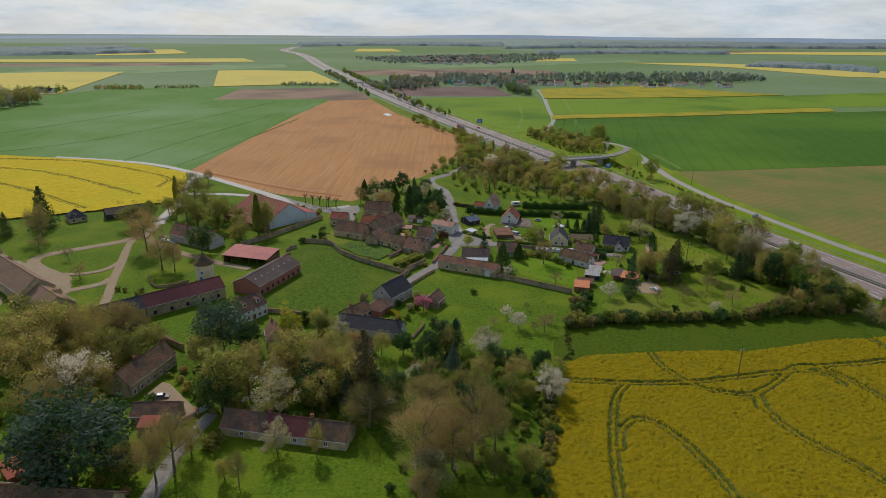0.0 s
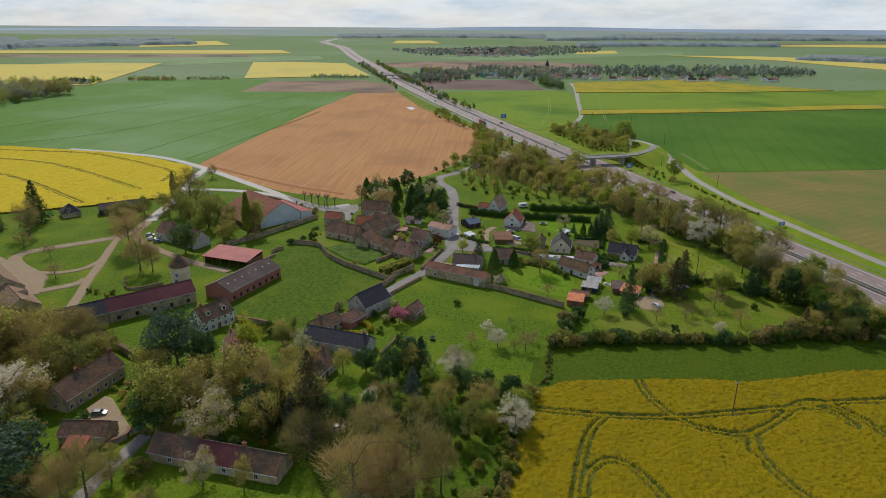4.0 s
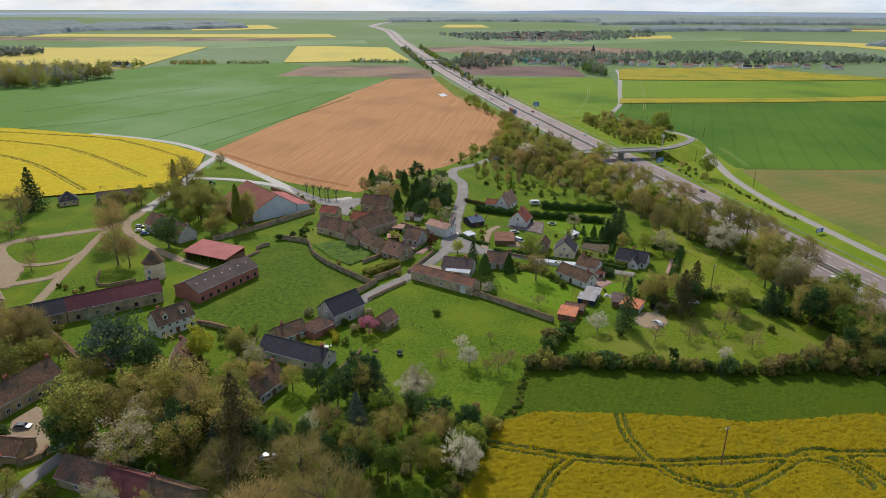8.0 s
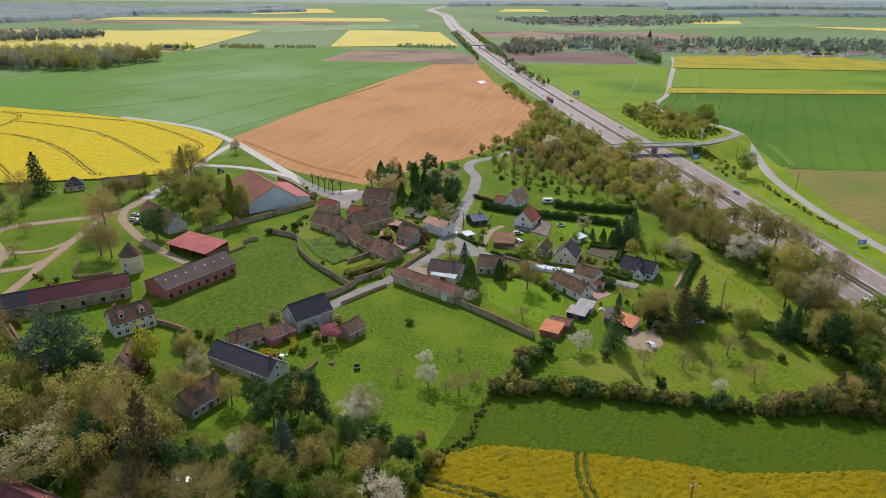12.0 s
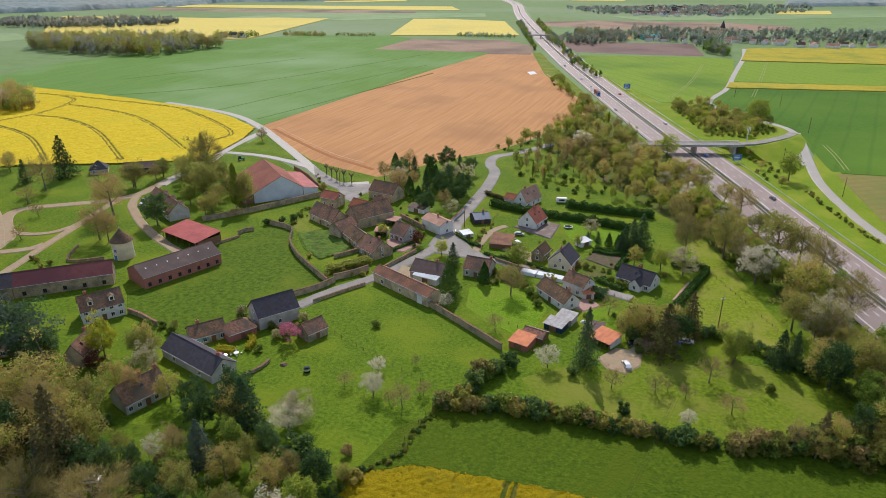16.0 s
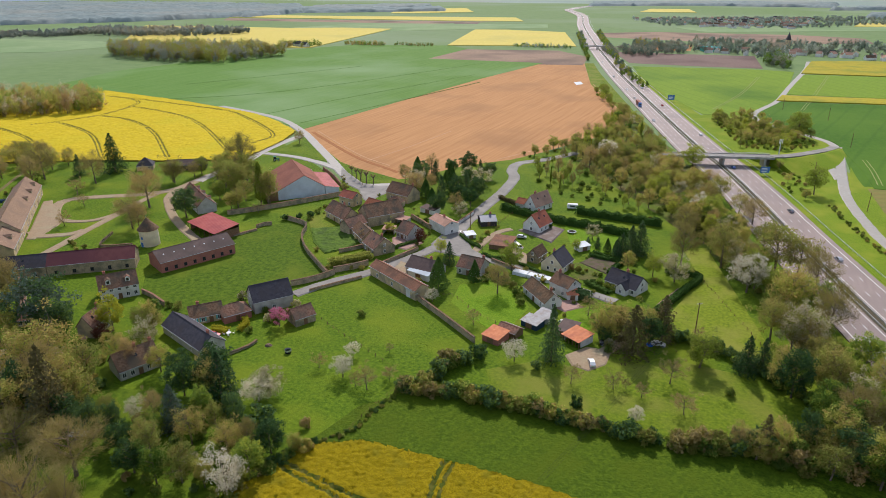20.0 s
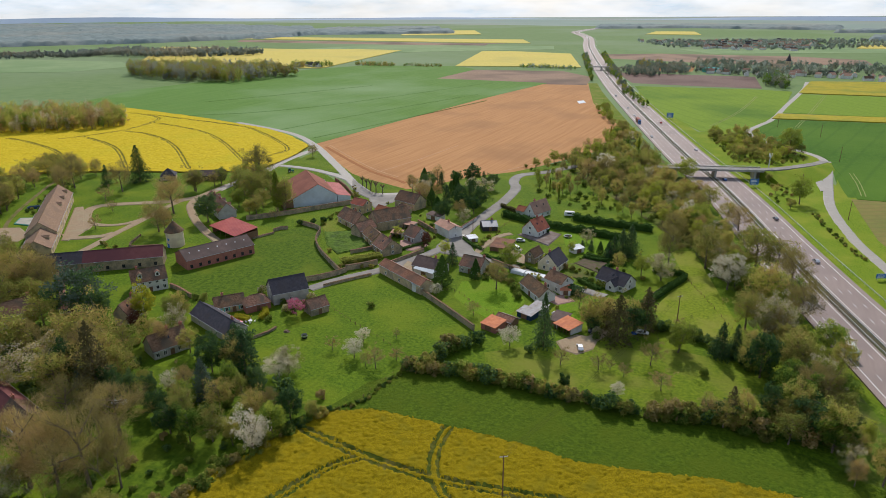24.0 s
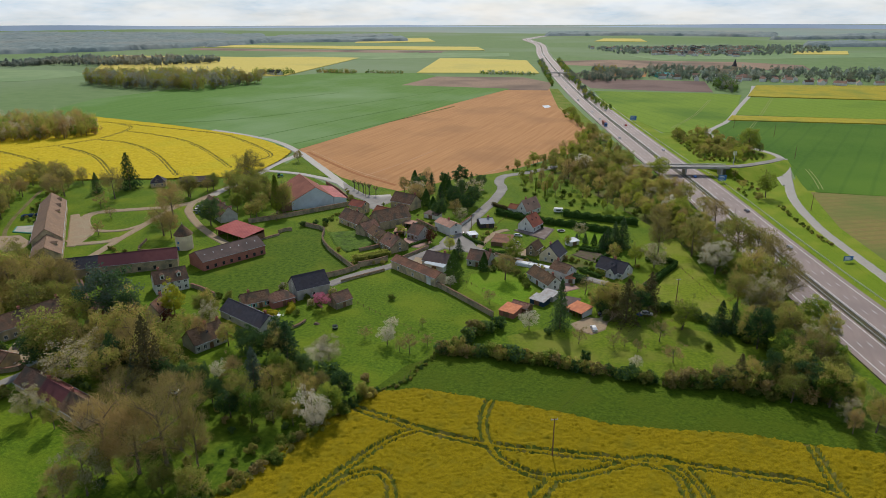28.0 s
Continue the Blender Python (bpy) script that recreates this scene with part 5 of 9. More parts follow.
def bridge(a, b, z, half=4.2):
    """A concrete road bridge over the motorway, from a to b."""
    p, d = Vector(a), Vector(b) - Vector(a)
    L, ang = d.length, math.atan2(d.y, d.x)
    ob = thing("road_bridge", at(p.x, p.y, ang), "grey concrete road bridge over the motorway", "bridge")
    part("deck", Geo().box(-1, -half, z - 1.0, L + 1, half, z), "concrete", ob)
    part("carriageway", Geo().box(-1, -half + 0.9, z, L + 1, half - 0.9, z + 0.06), "asphalt", ob)
    for s in (-1, 1):
        pa = part("parapet", Geo().box(-1, s * half - 0.15, z, L + 1, s * half + 0.15, z + 0.35), "concrete", ob)
        part("rail", Geo().box(-1, s * half - 0.05, z + 0.95, L + 1, s * half + 0.05, z + 1.05).box(-1, s * half - 0.03, z + 0.62, L + 1, s * half + 0.03, z + 0.68), "galvanised", pa)
        for k in range(int(L / 2.5)):
            part("rail_post", Geo().box(k * 2.5, s * half - 0.05, z + 0.35, k * 2.5 + 0.1, s * half + 0.05, z + 1.0), "galvanised", pa)
    for f in (0.5, 0.93, 0.07):
        part("pier", Geo().box(L * f - 0.6, -half + 0.6, -0.3, L * f + 0.6, half - 0.6, z - 1.0), "concrete", ob)
    return ob


def sign(x, y, ang, w, h, z, words):
    ob = thing("road_sign", at(x, y, ang), words, "sign")
    pn = part("panel", Geo().box(-w / 2, -0.05, z, w / 2, 0.05, z + h), "paint_blue", ob)
    g = Geo()
    for k in range(3):
        g.box(-w * 0.38, -0.075, z + h * (0.2 + 0.25 * k), w * (0.2 + 0.1 * (k % 2)), -0.055, z + h * (0.3 + 0.25 * k))
    part("lettering", g, "paint_white", pn)
    for k in (-0.3, 0.3):
        part("post", Geo().tube((w * k, 0.1, -0.3), (w * k, 0.1, z + h * 0.8), 0.09, 0.09, 6), "galvanised", ob)


def mast(x, y, h):
    ob = thing("lattice_mast", at(x, y, 0.4), "tall pale telecom mast with antennas", "mast")
    part("shaft", Geo().tube((0, 0, -0.3), (0, 0, h), 0.45, 0.22, 8), "galvanised", ob)
    for k in range(3):
        an = k * 2.09
        c, s = math.cos(an), math.sin(an)
        part("antenna", Geo().tube((c * 0.9, s * 0.9, h - 2.6), (c * 0.9, s * 0.9, h + 0.2), 0.2, 0.2, 6), "paint_white", ob)
        part("bracket", Geo().tube((0, 0, h - 1.4), (c * 0.9, s * 0.9, h - 1.4), 0.06, 0.06, 5), "galvanised", ob)
    part("cabinet", Geo().box(-2.4, 1, -0.3, 0.4, 2.6, 2.3), "render_grey", ob)


def far_houses(label, poly, n, seed, s=1.0):
    """The houses of a distant village, too far to pick apart."""
    rng = np.random.default_rng(seed)
    xs, ys = [p[0] for p in poly], [p[1] for p in poly]
    g, done = Geo(), 0
    while done < n:
        x, y = rng.uniform(min(xs), max(xs)), rng.uniform(min(ys), max(ys))
        if not inside([x], [y], poly)[0]:
            continue
        done += 1
        an, L, W, e = rng.uniform(-0.5, 0.5) + (1.57 if rng.random() < 0.3 else 0), rng.uniform(9, 16) * s, rng.uniform(7, 9) * s, rng.uniform(3, 5) * s
        c, sn_ = math.cos(an), math.sin(an)
        r = e + W * 0.45
        pts = [(x + c * u - sn_ * v, y + sn_ * u + c * v, z) for u, v, z in ((0, 0, 0), (L, 0, 0), (L, W, 0), (0, W, 0), (0, 0, e), (L, 0, e), (L, W, e), (0, W, e), (0, W / 2, r), (L, W / 2, r))]
        g.add(pts, [(0, 1, 5, 4), (2, 3, 7, 6), (1, 2, 6, 9, 5), (3, 0, 4, 8, 7)], 0)
        g.add(pts, [(4, 5, 9, 8), (6, 7, 8, 9)], int(rng.choice([1, 2, 2, 2, 3])))
    return tagged(new("distant_houses", g.mesh("distant_houses", ["render_white", "tile_brown", "tile_pink", "slate"])), label, "houses", kind="stuff")


# ---- small things ----
def post_fence(label, pts, h=1.2, gap=3.0):
    line = smooth_line(pts, gap)
    ob = thing("fence", at(line[0][0], line[0][1]), label, "fence")
    line = line - line[0]
    for q in line:
        part("post", Geo().tube((q[0], q[1], -0.2), (q[0], q[1], h), 0.09, 0.07, 5), "wood_brown", ob)
    for z in (0.5 * h, 0.92 * h):
        part("wire", strip(Geo(), line, -0.008, 0.008, z - 0.008, z + 0.008), "wood_brown", ob)


def trough(x, y):
    ob = thing("feed_trough", at(x, y, 0.4), "dark round feed trough in the pasture", "trough")
    part("tub", Geo().tube((0, 0, 0), (0, 0, 0.7), 0.9, 1.0, 14, False).tube((0, 0, 0.68), (0, 0, 0.3), 0.92, 0.8, 14, True), "rubber", ob)
    part("ring", Geo().tube((0, 0, 0.7), (0, 0, 1.3), 1.0, 1.0, 14, False), "galvanised", ob)


def roll(x, y, ang, L, r, material, label):
    ob = thing("covered_heap", at(x, y, ang), label, "heap")
    vs, fs, n = [], [], 9
    rr = random.Random(3)
    for i in range(13):
        for j in range(n):
            a = math.pi * j / (n - 1)
            k = r * (1 + rr.uniform(-0.08, 0.08)) * (0.7 if i in (0, 12) else 1)
            vs.append((L * i / 12, math.cos(a) * k, math.sin(a) * k * 0.8))
    for i in range(12):
        for j in range(n - 1):
            fs.append((i * n + j, i * n + j + 1, (i + 1) * n + j + 1, (i + 1) * n + j))
    fs += [tuple(range(n)), tuple(12 * n + j for j in reversed(range(n)))]
    part("tarpaulin", Geo().add(vs, fs), material, ob, smooth=True)


def pool(pts):
    c = Vector(pts[0])
    ob = thing("swimming_pool", at(c.x, c.y), "covered swimming pool with a green rim", "pool")
    loc = [(p[0] - c.x, p[1] - c.y) for p in pts]
    m = (sum(p[0] for p in loc) / 4, sum(p[1] for p in loc) / 4)
    part("rim", Geo().slab(loc, -0.2, 0.5), "tarpaulin_green", ob)
    part("cover", Geo().slab([(m[0] + (p[0] - m[0]) * 0.88, m[1] + (p[1] - m[1]) * 0.88) for p in loc], 0.4, 0.58), "pool_cover", ob)


def trampoline(x, y):
    ob = thing("trampoline", at(x, y), "round garden trampoline with a blue-grey rim", "trampoline")
    part("mat", Geo().tube((0, 0, 0.85), (0, 0, 0.88), 1.6, 1.6, 20), "rubber", ob)
    part("rim", Geo().tube((0, 0, 0.82), (0, 0, 0.92), 2.0, 2.0, 20, False).tube((0, 0, 0.92), (0, 0, 0.925), 2.0, 1.62, 20, False), "paint_grey", ob)
    for k in range(6):
        a = k * 1.047
        part("leg", Geo().tube((math.cos(a) * 1.9, math.sin(a) * 1.9, -0.1), (math.cos(a) * 1.9, math.sin(a) * 1.9, 0.85), 0.05, 0.05, 5), "galvanised", ob)


def garden_table(x, y):
    ob = thing("garden_table", at(x, y), "white garden table on the lawn", "table")
    part("tabletop", Geo().tube((0, 0, 0.7), (0, 0, 0.75), 0.8, 0.8, 16), "paint_white", ob)
    for k in range(4):
        a = k * 1.57
        part("leg", Geo().tube((math.cos(a) * 0.5, math.sin(a) * 0.5, 0), (math.cos(a) * 0.5, math.sin(a) * 0.5, 0.7), 0.04, 0.04, 5), "paint_white", ob)
    for k in range(4):
        a = k * 1.57 + 0.7
        ch = thing("garden_chair", at(x + math.cos(a) * 1.5, y + math.sin(a) * 1.5, a), "white plastic garden chair on the lawn", "chair", "chairs round the garden table")
        part("seat", Geo().box(-0.25, -0.25, 0.4, 0.25, 0.25, 0.46), "paint_white", ch)
        part("backrest", Geo().box(0.21, -0.25, 0.46, 0.27, 0.25, 0.95), "paint_white", ch)
        for sx in (-0.2, 0.2):
            for sy in (-0.2, 0.2):
                part("leg", Geo().box(sx - 0.03, sy - 0.03, 0, sx + 0.03, sy + 0.03, 0.4), "paint_white", ch)


def caravan(x, y, ang):
    ob = thing("caravan", at(x, y, ang, 0.1), "white caravan parked by the hedge", "caravan")
    part("body", loft([(-2.6, 0.5), (2.6, 0.5), (2.8, 1.3), (2.4, 2.5), (-2.4, 2.6), (-2.8, 1.4)], 1.1, 1.05, 2.0), "paint_white", ob)
    part("window", Geo().box(-1.4, -1.13, 1.3, 1.2, -1.09, 2.0), "glass_dark", ob)
    for wy in (-1.0, 1.0):
        wheel(ob, 0, wy, 0.33)
    part("drawbar", Geo().box(2.6, -0.06, 0.45, 3.7, 0.06, 0.57), "galvanised", ob)


def gate(x, y, ang):
    ob = thing("gate", at(x, y, ang), "pale blue-grey courtyard gate standing open", "gate")
    part("panel", Geo().box(0, -0.04, 0.15, 3.2, 0.04, 1.9), "cladding_blue", ob)
    for gx in (-0.2, 3.4):
        part("gatepost", Geo().box(gx - 0.2, -0.2, -0.2, gx + 0.2, 0.2, 2.2), "limestone", ob)


def greenhouse(p0, p1):
    a, d = Vector(p0), Vector(p1) - Vector(p0)
    L, ang = d.length, math.atan2(d.y, d.x)
    ob = thing("polytunnel", at(a.x, a.y, ang), "long low white plastic cover beside the lane", "polytunnel")
    for k in range(3):
        x0, x1 = L * k / 3 + 0.2, L * (k + 1) / 3 - 0.2
        part("cover", Geo().add([(x0, 0, 0), (x1, 0, 0), (x1, 3.4, 0), (x0, 3.4, 0), (x0, 0.3, 1.3), (x1, 0.3, 1.3), (x1, 3.1, 1.5), (x0, 3.1, 1.5)],
                                [(0, 1, 5, 4), (1, 2, 6, 5), (2, 3, 7, 6), (3, 0, 4, 7), (4, 5, 6, 7)]), "sheet_pale", ob)


def zebra(x, y, ang):
    ob = thing("zebra_crossing", at(x, y, ang, 0.32), "white painted zebra crossing on the street", "crossing", kind="structure")
    for k in range(6):
        part("stripe", Geo().box(-2.6 + k * 0.95, -1.2, 0, -2.1 + k * 0.95, 1.2, 0.14), "line_paint", ob)


def heap(x, y, r, material, label):
    ob = thing("covered_stack", at(x, y, x % 3), label, "heap")
    rr = random.Random(int(x * 7))
    g = Geo()
    n = 9
    vs = [(0, 0, r * 0.55)]
    for ring, (k, z) in enumerate(((0.55, 0.42), (1.0, 0.0))):
        for j in range(n):
            a = 2 * math.pi * j / n
            q = r * k * rr.uniform(0.75, 1.2)
            vs.append((math.cos(a) * q, math.sin(a) * q * 0.75, r * z * rr.uniform(0.7, 1.2) - 0.05 * (ring == 1)))
    fs = [(0, 1 + j, 1 + (j + 1) % n) for j in range(n)] + [(1 + j, 1 + n + j, 1 + n + (j + 1) % n, 1 + (j + 1) % n) for j in range(n)]
    part("cover", g.add(vs, fs), material, ob)



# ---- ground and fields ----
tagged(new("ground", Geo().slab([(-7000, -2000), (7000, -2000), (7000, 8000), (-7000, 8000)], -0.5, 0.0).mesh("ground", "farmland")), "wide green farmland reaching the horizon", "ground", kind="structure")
field("distant_plain", "distant plain below the horizon with haze in its colour", [(-7000, 3300), (7000, 3300), (7000, 8000), (-7000, 8000)], "far_plain", 0.05)
field("meadow", "bright green spring grass round the hamlet", [(-165.5, 394.8), (-178.2, 448.5), (-88, 387.7), (-61.3, 405.6), (-42.2, 440.7), (-16.6, 474), (4.7, 519.3), (27.2, 589.7), (65.4, 555.6), (111.6, 471.8), (147, 374), (170.2, 316.1), (190, 230), (60, 60), (-300, 60), (-420, 330), (-300, 400)], "meadow", 0.05)
field("green_wheat", "smooth green winter wheat with faint wheel tracks", [(-193.4, 490), (-191.4, 560), (-188.9, 625), (-184.9, 710), (-180.4, 801), (-172.4, 890), (-164, 976), (-331.9, 961.2), (-341, 1118.7), (-390.8, 1154.7), (-550.6, 1103.1), (-595.2, 988.3), (-602.4, 896.3), (-626.2, 667), (-576.5, 547.6), (-370.7, 541.6), (-319.1, 534.2), (-275.7, 522.2), (-232.3, 506.5)], "wheat", 0.3)
field("wheat_east", "lush dark green wheat with wheel tracks", [(121.3, 775.6), (279.2, 808), (506.3, 862.2), (779.3, 924.6), (1038.2, 952.7), (629.1, 561.7), (354.7, 527.9), (224.7, 506), (182.7, 500.4), (179.2, 543.2), (168.8, 613.1), (139.1, 648.7), (115.9, 696.5)], "wheat_lush", 0.3)
field("wheat_middle", "bright green young wheat strip", [(149.9, 992.8), (395, 1031.8), (540.3, 1065.6), (888.3, 1180), (1201.4, 1202.8), (981.6, 975.4), (532, 922), (292.9, 850), (126.2, 824.6)], "wheat_bright", 0.3)
field("wheat_by_motorway", "bright green wheat beside the motorway", [(-46.1, 990.7), (100.6, 1020), (141.7, 1015.2), (136.7, 900.2), (127, 778.6), (114.3, 722.4), (106.7, 698.9), (74.9, 683.8), (39.1, 754.5), (3, 837.9)], "wheat_bright", 0.3)
field("rape_strip", "narrow strip of yellow flowering rapeseed", [(131.7, 814.7), (291.1, 844.5), (490.5, 901.3), (521.6, 903.1), (509.4, 867.9), (280.9, 813), (128, 780.6)], "rape_dull", 1)
field("rape_by_village", "yellow flowering rapeseed field below the far village", [(162.8, 1146.3), (379, 1224.5), (437.1, 1147.1), (544.4, 1074.2), (395, 1031.8), (149.2, 1000.2)], "rape_dull", 1)
field("orange_field", "bare tilled orange-brown soil with pale tracks", [(-192.6, 492), (-190.6, 560), (-188.1, 625), (-184.1, 710), (-179.6, 801), (-171.6, 890), (-163.4, 976), (-112.6, 998), (-54.7, 811), (-14.3, 718.9), (13.5, 663.2), (39.3, 618.3), (27.7, 587.7), (7, 538.9), (-7.4, 496.2), (-16.6, 474), (-28.4, 460.7), (-41.6, 439.6), (-48.9, 416.8), (-58.7, 404.4), (-79.5, 410.2), (-95.7, 413.6), (-111.1, 420.9), (-131.2, 436.9), (-159.8, 463.1)], "tilled_orange", 0.08)
field("brown_field", "bare mauve-brown tilled soil", [(-331.9, 961.2), (-338.2, 1109.3), (-195.6, 1149.2), (-129.2, 1078.7), (-108.5, 975.8), (-173.5, 957.3)], "tilled_brown", 0.1)
field("violet_field", "bare violet-brown tilled soil beside the motorway", [(-112.6, 1167), (-16, 1173.7), (89.2, 1186.6), (106.5, 1035.1), (33.2, 1027.1), (-57.3, 1026.9)], "tilled_violet", 0.1)
field("stubble_field", "brown field greened over with young shoots", [(179.5, 499), (224.7, 505.5), (354.8, 527.2), (628, 561), (735.2, 559.3), (340.6, 238.6), (240, 262), (216, 322), (204, 360), (186.5, 425)], "stubble", 0.1)
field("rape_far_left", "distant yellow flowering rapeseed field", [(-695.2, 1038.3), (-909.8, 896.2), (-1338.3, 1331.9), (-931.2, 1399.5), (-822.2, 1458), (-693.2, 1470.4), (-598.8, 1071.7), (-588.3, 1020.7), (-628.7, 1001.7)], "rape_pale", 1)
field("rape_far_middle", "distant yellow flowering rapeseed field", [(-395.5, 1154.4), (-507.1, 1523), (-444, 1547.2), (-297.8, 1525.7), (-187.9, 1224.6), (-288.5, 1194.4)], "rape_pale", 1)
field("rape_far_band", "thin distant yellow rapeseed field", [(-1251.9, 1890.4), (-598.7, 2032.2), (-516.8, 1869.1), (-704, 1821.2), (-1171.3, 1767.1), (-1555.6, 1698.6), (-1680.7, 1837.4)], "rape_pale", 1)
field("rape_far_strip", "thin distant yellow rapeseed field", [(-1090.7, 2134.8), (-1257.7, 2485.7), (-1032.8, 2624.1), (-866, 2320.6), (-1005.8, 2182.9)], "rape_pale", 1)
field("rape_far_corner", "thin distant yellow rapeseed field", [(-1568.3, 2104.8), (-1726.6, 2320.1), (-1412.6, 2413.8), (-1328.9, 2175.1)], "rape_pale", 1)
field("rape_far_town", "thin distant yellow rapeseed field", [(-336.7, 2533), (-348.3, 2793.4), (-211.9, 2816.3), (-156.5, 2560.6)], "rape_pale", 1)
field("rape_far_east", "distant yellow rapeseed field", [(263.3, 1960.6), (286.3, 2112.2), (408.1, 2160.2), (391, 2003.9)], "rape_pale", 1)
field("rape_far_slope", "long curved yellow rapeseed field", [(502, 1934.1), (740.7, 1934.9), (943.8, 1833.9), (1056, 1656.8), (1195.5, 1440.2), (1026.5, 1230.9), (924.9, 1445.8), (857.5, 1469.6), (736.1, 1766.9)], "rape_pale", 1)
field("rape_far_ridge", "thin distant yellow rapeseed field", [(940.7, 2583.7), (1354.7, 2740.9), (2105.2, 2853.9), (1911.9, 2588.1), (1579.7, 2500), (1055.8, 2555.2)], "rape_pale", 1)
field("soil_far", "pale brown tilled field", [(-247.7, 1530.5), (-127.1, 1616.5), (143.4, 1643.8), (258.7, 1597.9), (264.7, 1478.3), (30.2, 1396.7), (-184.6, 1437.3)], "tilled_brown", 0.1)
field("soil_violet_far", "small violet tilled field", [(-626.1, 1566.1), (-654.6, 1729.9), (-607.4, 1782.5), (-537.6, 1556.3)], "tilled_violet", 0.1)
field("soil_far_west", "thin brown tilled band", [(-1141.9, 1722), (-694.8, 1797.1), (-572.1, 1836.5), (-692.5, 1681), (-1325.1, 1592), (-1407, 1692)], "tilled_brown", 0.1)
field("field_by_grassland", "green cereal field beside the rapeseed", [(36.9, 193.2), (48.7, 201.4), (72, 203.9), (90, 205.2), (107.2, 205.1), (136.9, 213.4), (157.2, 216.7), (176.3, 219.2), (172.7, 227), (158.7, 232.4), (135.3, 236.1), (111, 235.4), (87.2, 231.1), (65.3, 229), (49.4, 224), (40.6, 212.4)], "young_crop", 0.25)

# ---- roads and paths ----
lane("road", "pale country road past the fields", [(-321.8, 538.8), (-273.4, 527.5), (-230.4, 512.5), (-188.8, 484.5), (-145.7, 447.3), (-114.3, 419.4), (-89.8, 397.1), (-71.5, 385.8), (-57.4, 392.6)], 5.5, "pale_road", 0.22)
lane("road_west", "pale road to the farm", [(-180.8, 477.5), (-178.2, 448.5), (-173.1, 421.9), (-166.2, 400.6), (-164.3, 383.5), (-162.2, 366.3), (-159.1, 350.9)], 5, "pale_road", 0.22)
lane("road_triangle", "pale road round a grass triangle", [(-168.3, 419.1), (-145.7, 420), (-124.7, 415.9), (-101.9, 407.7)], 4.5, "pale_road", 0.22)
field("village_square", "pale asphalt square in the hamlet", [(-102.6, 411.6), (-88.8, 400.3), (-74, 389.1), (-62, 387.6), (-52.8, 394), (-50.6, 382.9), (-52.6, 372.5), (-51.1, 361.6), (-55.7, 364.2), (-67.9, 378), (-78, 382.9), (-91.2, 394.1)], "asphalt", 0.22)
lane("village_street", "grey village street with worn verges", [(17.6, 515), (12.2, 500.7), (1.6, 481.2), (-9, 466.9), (-7.2, 450.5), (0, 435.2), (3.8, 408.2), (4.8, 384.2), (5.5, 363.7), (6.9, 349.7), (10.3, 335.4), (17.3, 325.6), (27.5, 320.3)], 5.5, "asphalt", 0.24)
lane("street_east", "grey village lane", [(15.6, 327.6), (27, 321.4), (37, 318.5), (47.7, 315.7), (57.9, 313), (67.9, 309.4), (79.2, 306.6), (87.9, 304.3)], 4, "asphalt", 0.24)
lane("street_west", "grey lane between stone walls", [(12.1, 334), (8.1, 325.4), (5.2, 312.8), (0.7, 299.5), (-4.5, 286.6), (-10.7, 276.6), (-14.9, 268), (-18.2, 258.9)], 4.6, "asphalt", 0.24)
field("crossroads", "asphalt crossroads with pale wear", [(3, 341.2), (6.9, 348), (22.9, 324.9), (29.7, 318.1), (22.3, 317.8), (9.1, 318.1), (4.2, 325)], "asphalt", 0.24)
lane("shed_track", "sandy track to a shed", [(24.1, 324.5), (23.5, 336.5), (24.6, 350.1), (28.5, 356.6)], 3, "gravel", 0.2, category="path")
lane("farm_avenue", "pale pink gravel farm drive", [(-163.1, 364.5), (-160.5, 350.2), (-159, 335.3), (-164.1, 323.7), (-171.2, 316.9), (-183.6, 307.7), (-193.6, 298.5), (-192.9, 289.5), (-181.5, 279.4), (-167.8, 269.9), (-164.2, 261.6), (-165.2, 255.5)], 5, "gravel", 0.2, category="path")
lane("farm_path", "pale gravel path", [(-172.8, 274.5), (-161.8, 275.5), (-154.2, 281.8), (-152.9, 293.3), (-157.1, 306.9), (-161.1, 322.9), (-159.3, 332.8)], 3, "gravel", 0.2, category="path")
lane("farm_diagonal", "pale gravel path across the grass", [(-134.5, 235.5), (-139, 251), (-145.3, 269.2), (-151, 288.7), (-157.1, 306.9)], 3.4, "gravel", 0.2, category="path")
lane("farm_yard_path", "pale gravel path", [(-161.7, 253.3), (-153.9, 258.6), (-147.8, 263.9), (-146.6, 270.1)], 4, "gravel", 0.2, category="path")
field("farm_apron", "reddish trodden gravel behind the farm", [(-206, 247.5), (-196.5, 253.5), (-181.4, 248.4), (-177.5, 241), (-180.5, 234.5), (-190, 238.5)], "gravel", 0.2)
lane("back_track", "brown trodden track behind the farm", [(-197, 246), (-207, 253.2), (-216, 261), (-228, 273), (-240.5, 287.4), (-254.5, 303.4), (-268, 320)], 1.9, "dirt_track", 0.2, category="path")
lane("barn_path", "pale gravel path to the barns", [(-159, 335.3), (-150.9, 322.4), (-137.1, 310.5), (-121.3, 299.5), (-103.4, 289.5), (-88.8, 282.7)], 3.6, "gravel", 0.2, category="path")
field("farm_yard", "pale trodden gravel yard", [(-203, 288.7), (-201.1, 291.8), (-177, 275.2), (-161.2, 263.1), (-156.8, 252.6), (-159.5, 251.3), (-176.8, 266.4)], "gravel", 0.2)
field("drive", "pale gravel forecourt", [(82.7, 261.9), (87.1, 269.2), (90.9, 269.6), (95.2, 280.1), (97.7, 278.2), (93.9, 268.8), (94.2, 261.9), (90.6, 256.4), (86.1, 257.3)], "gravel", 0.2)
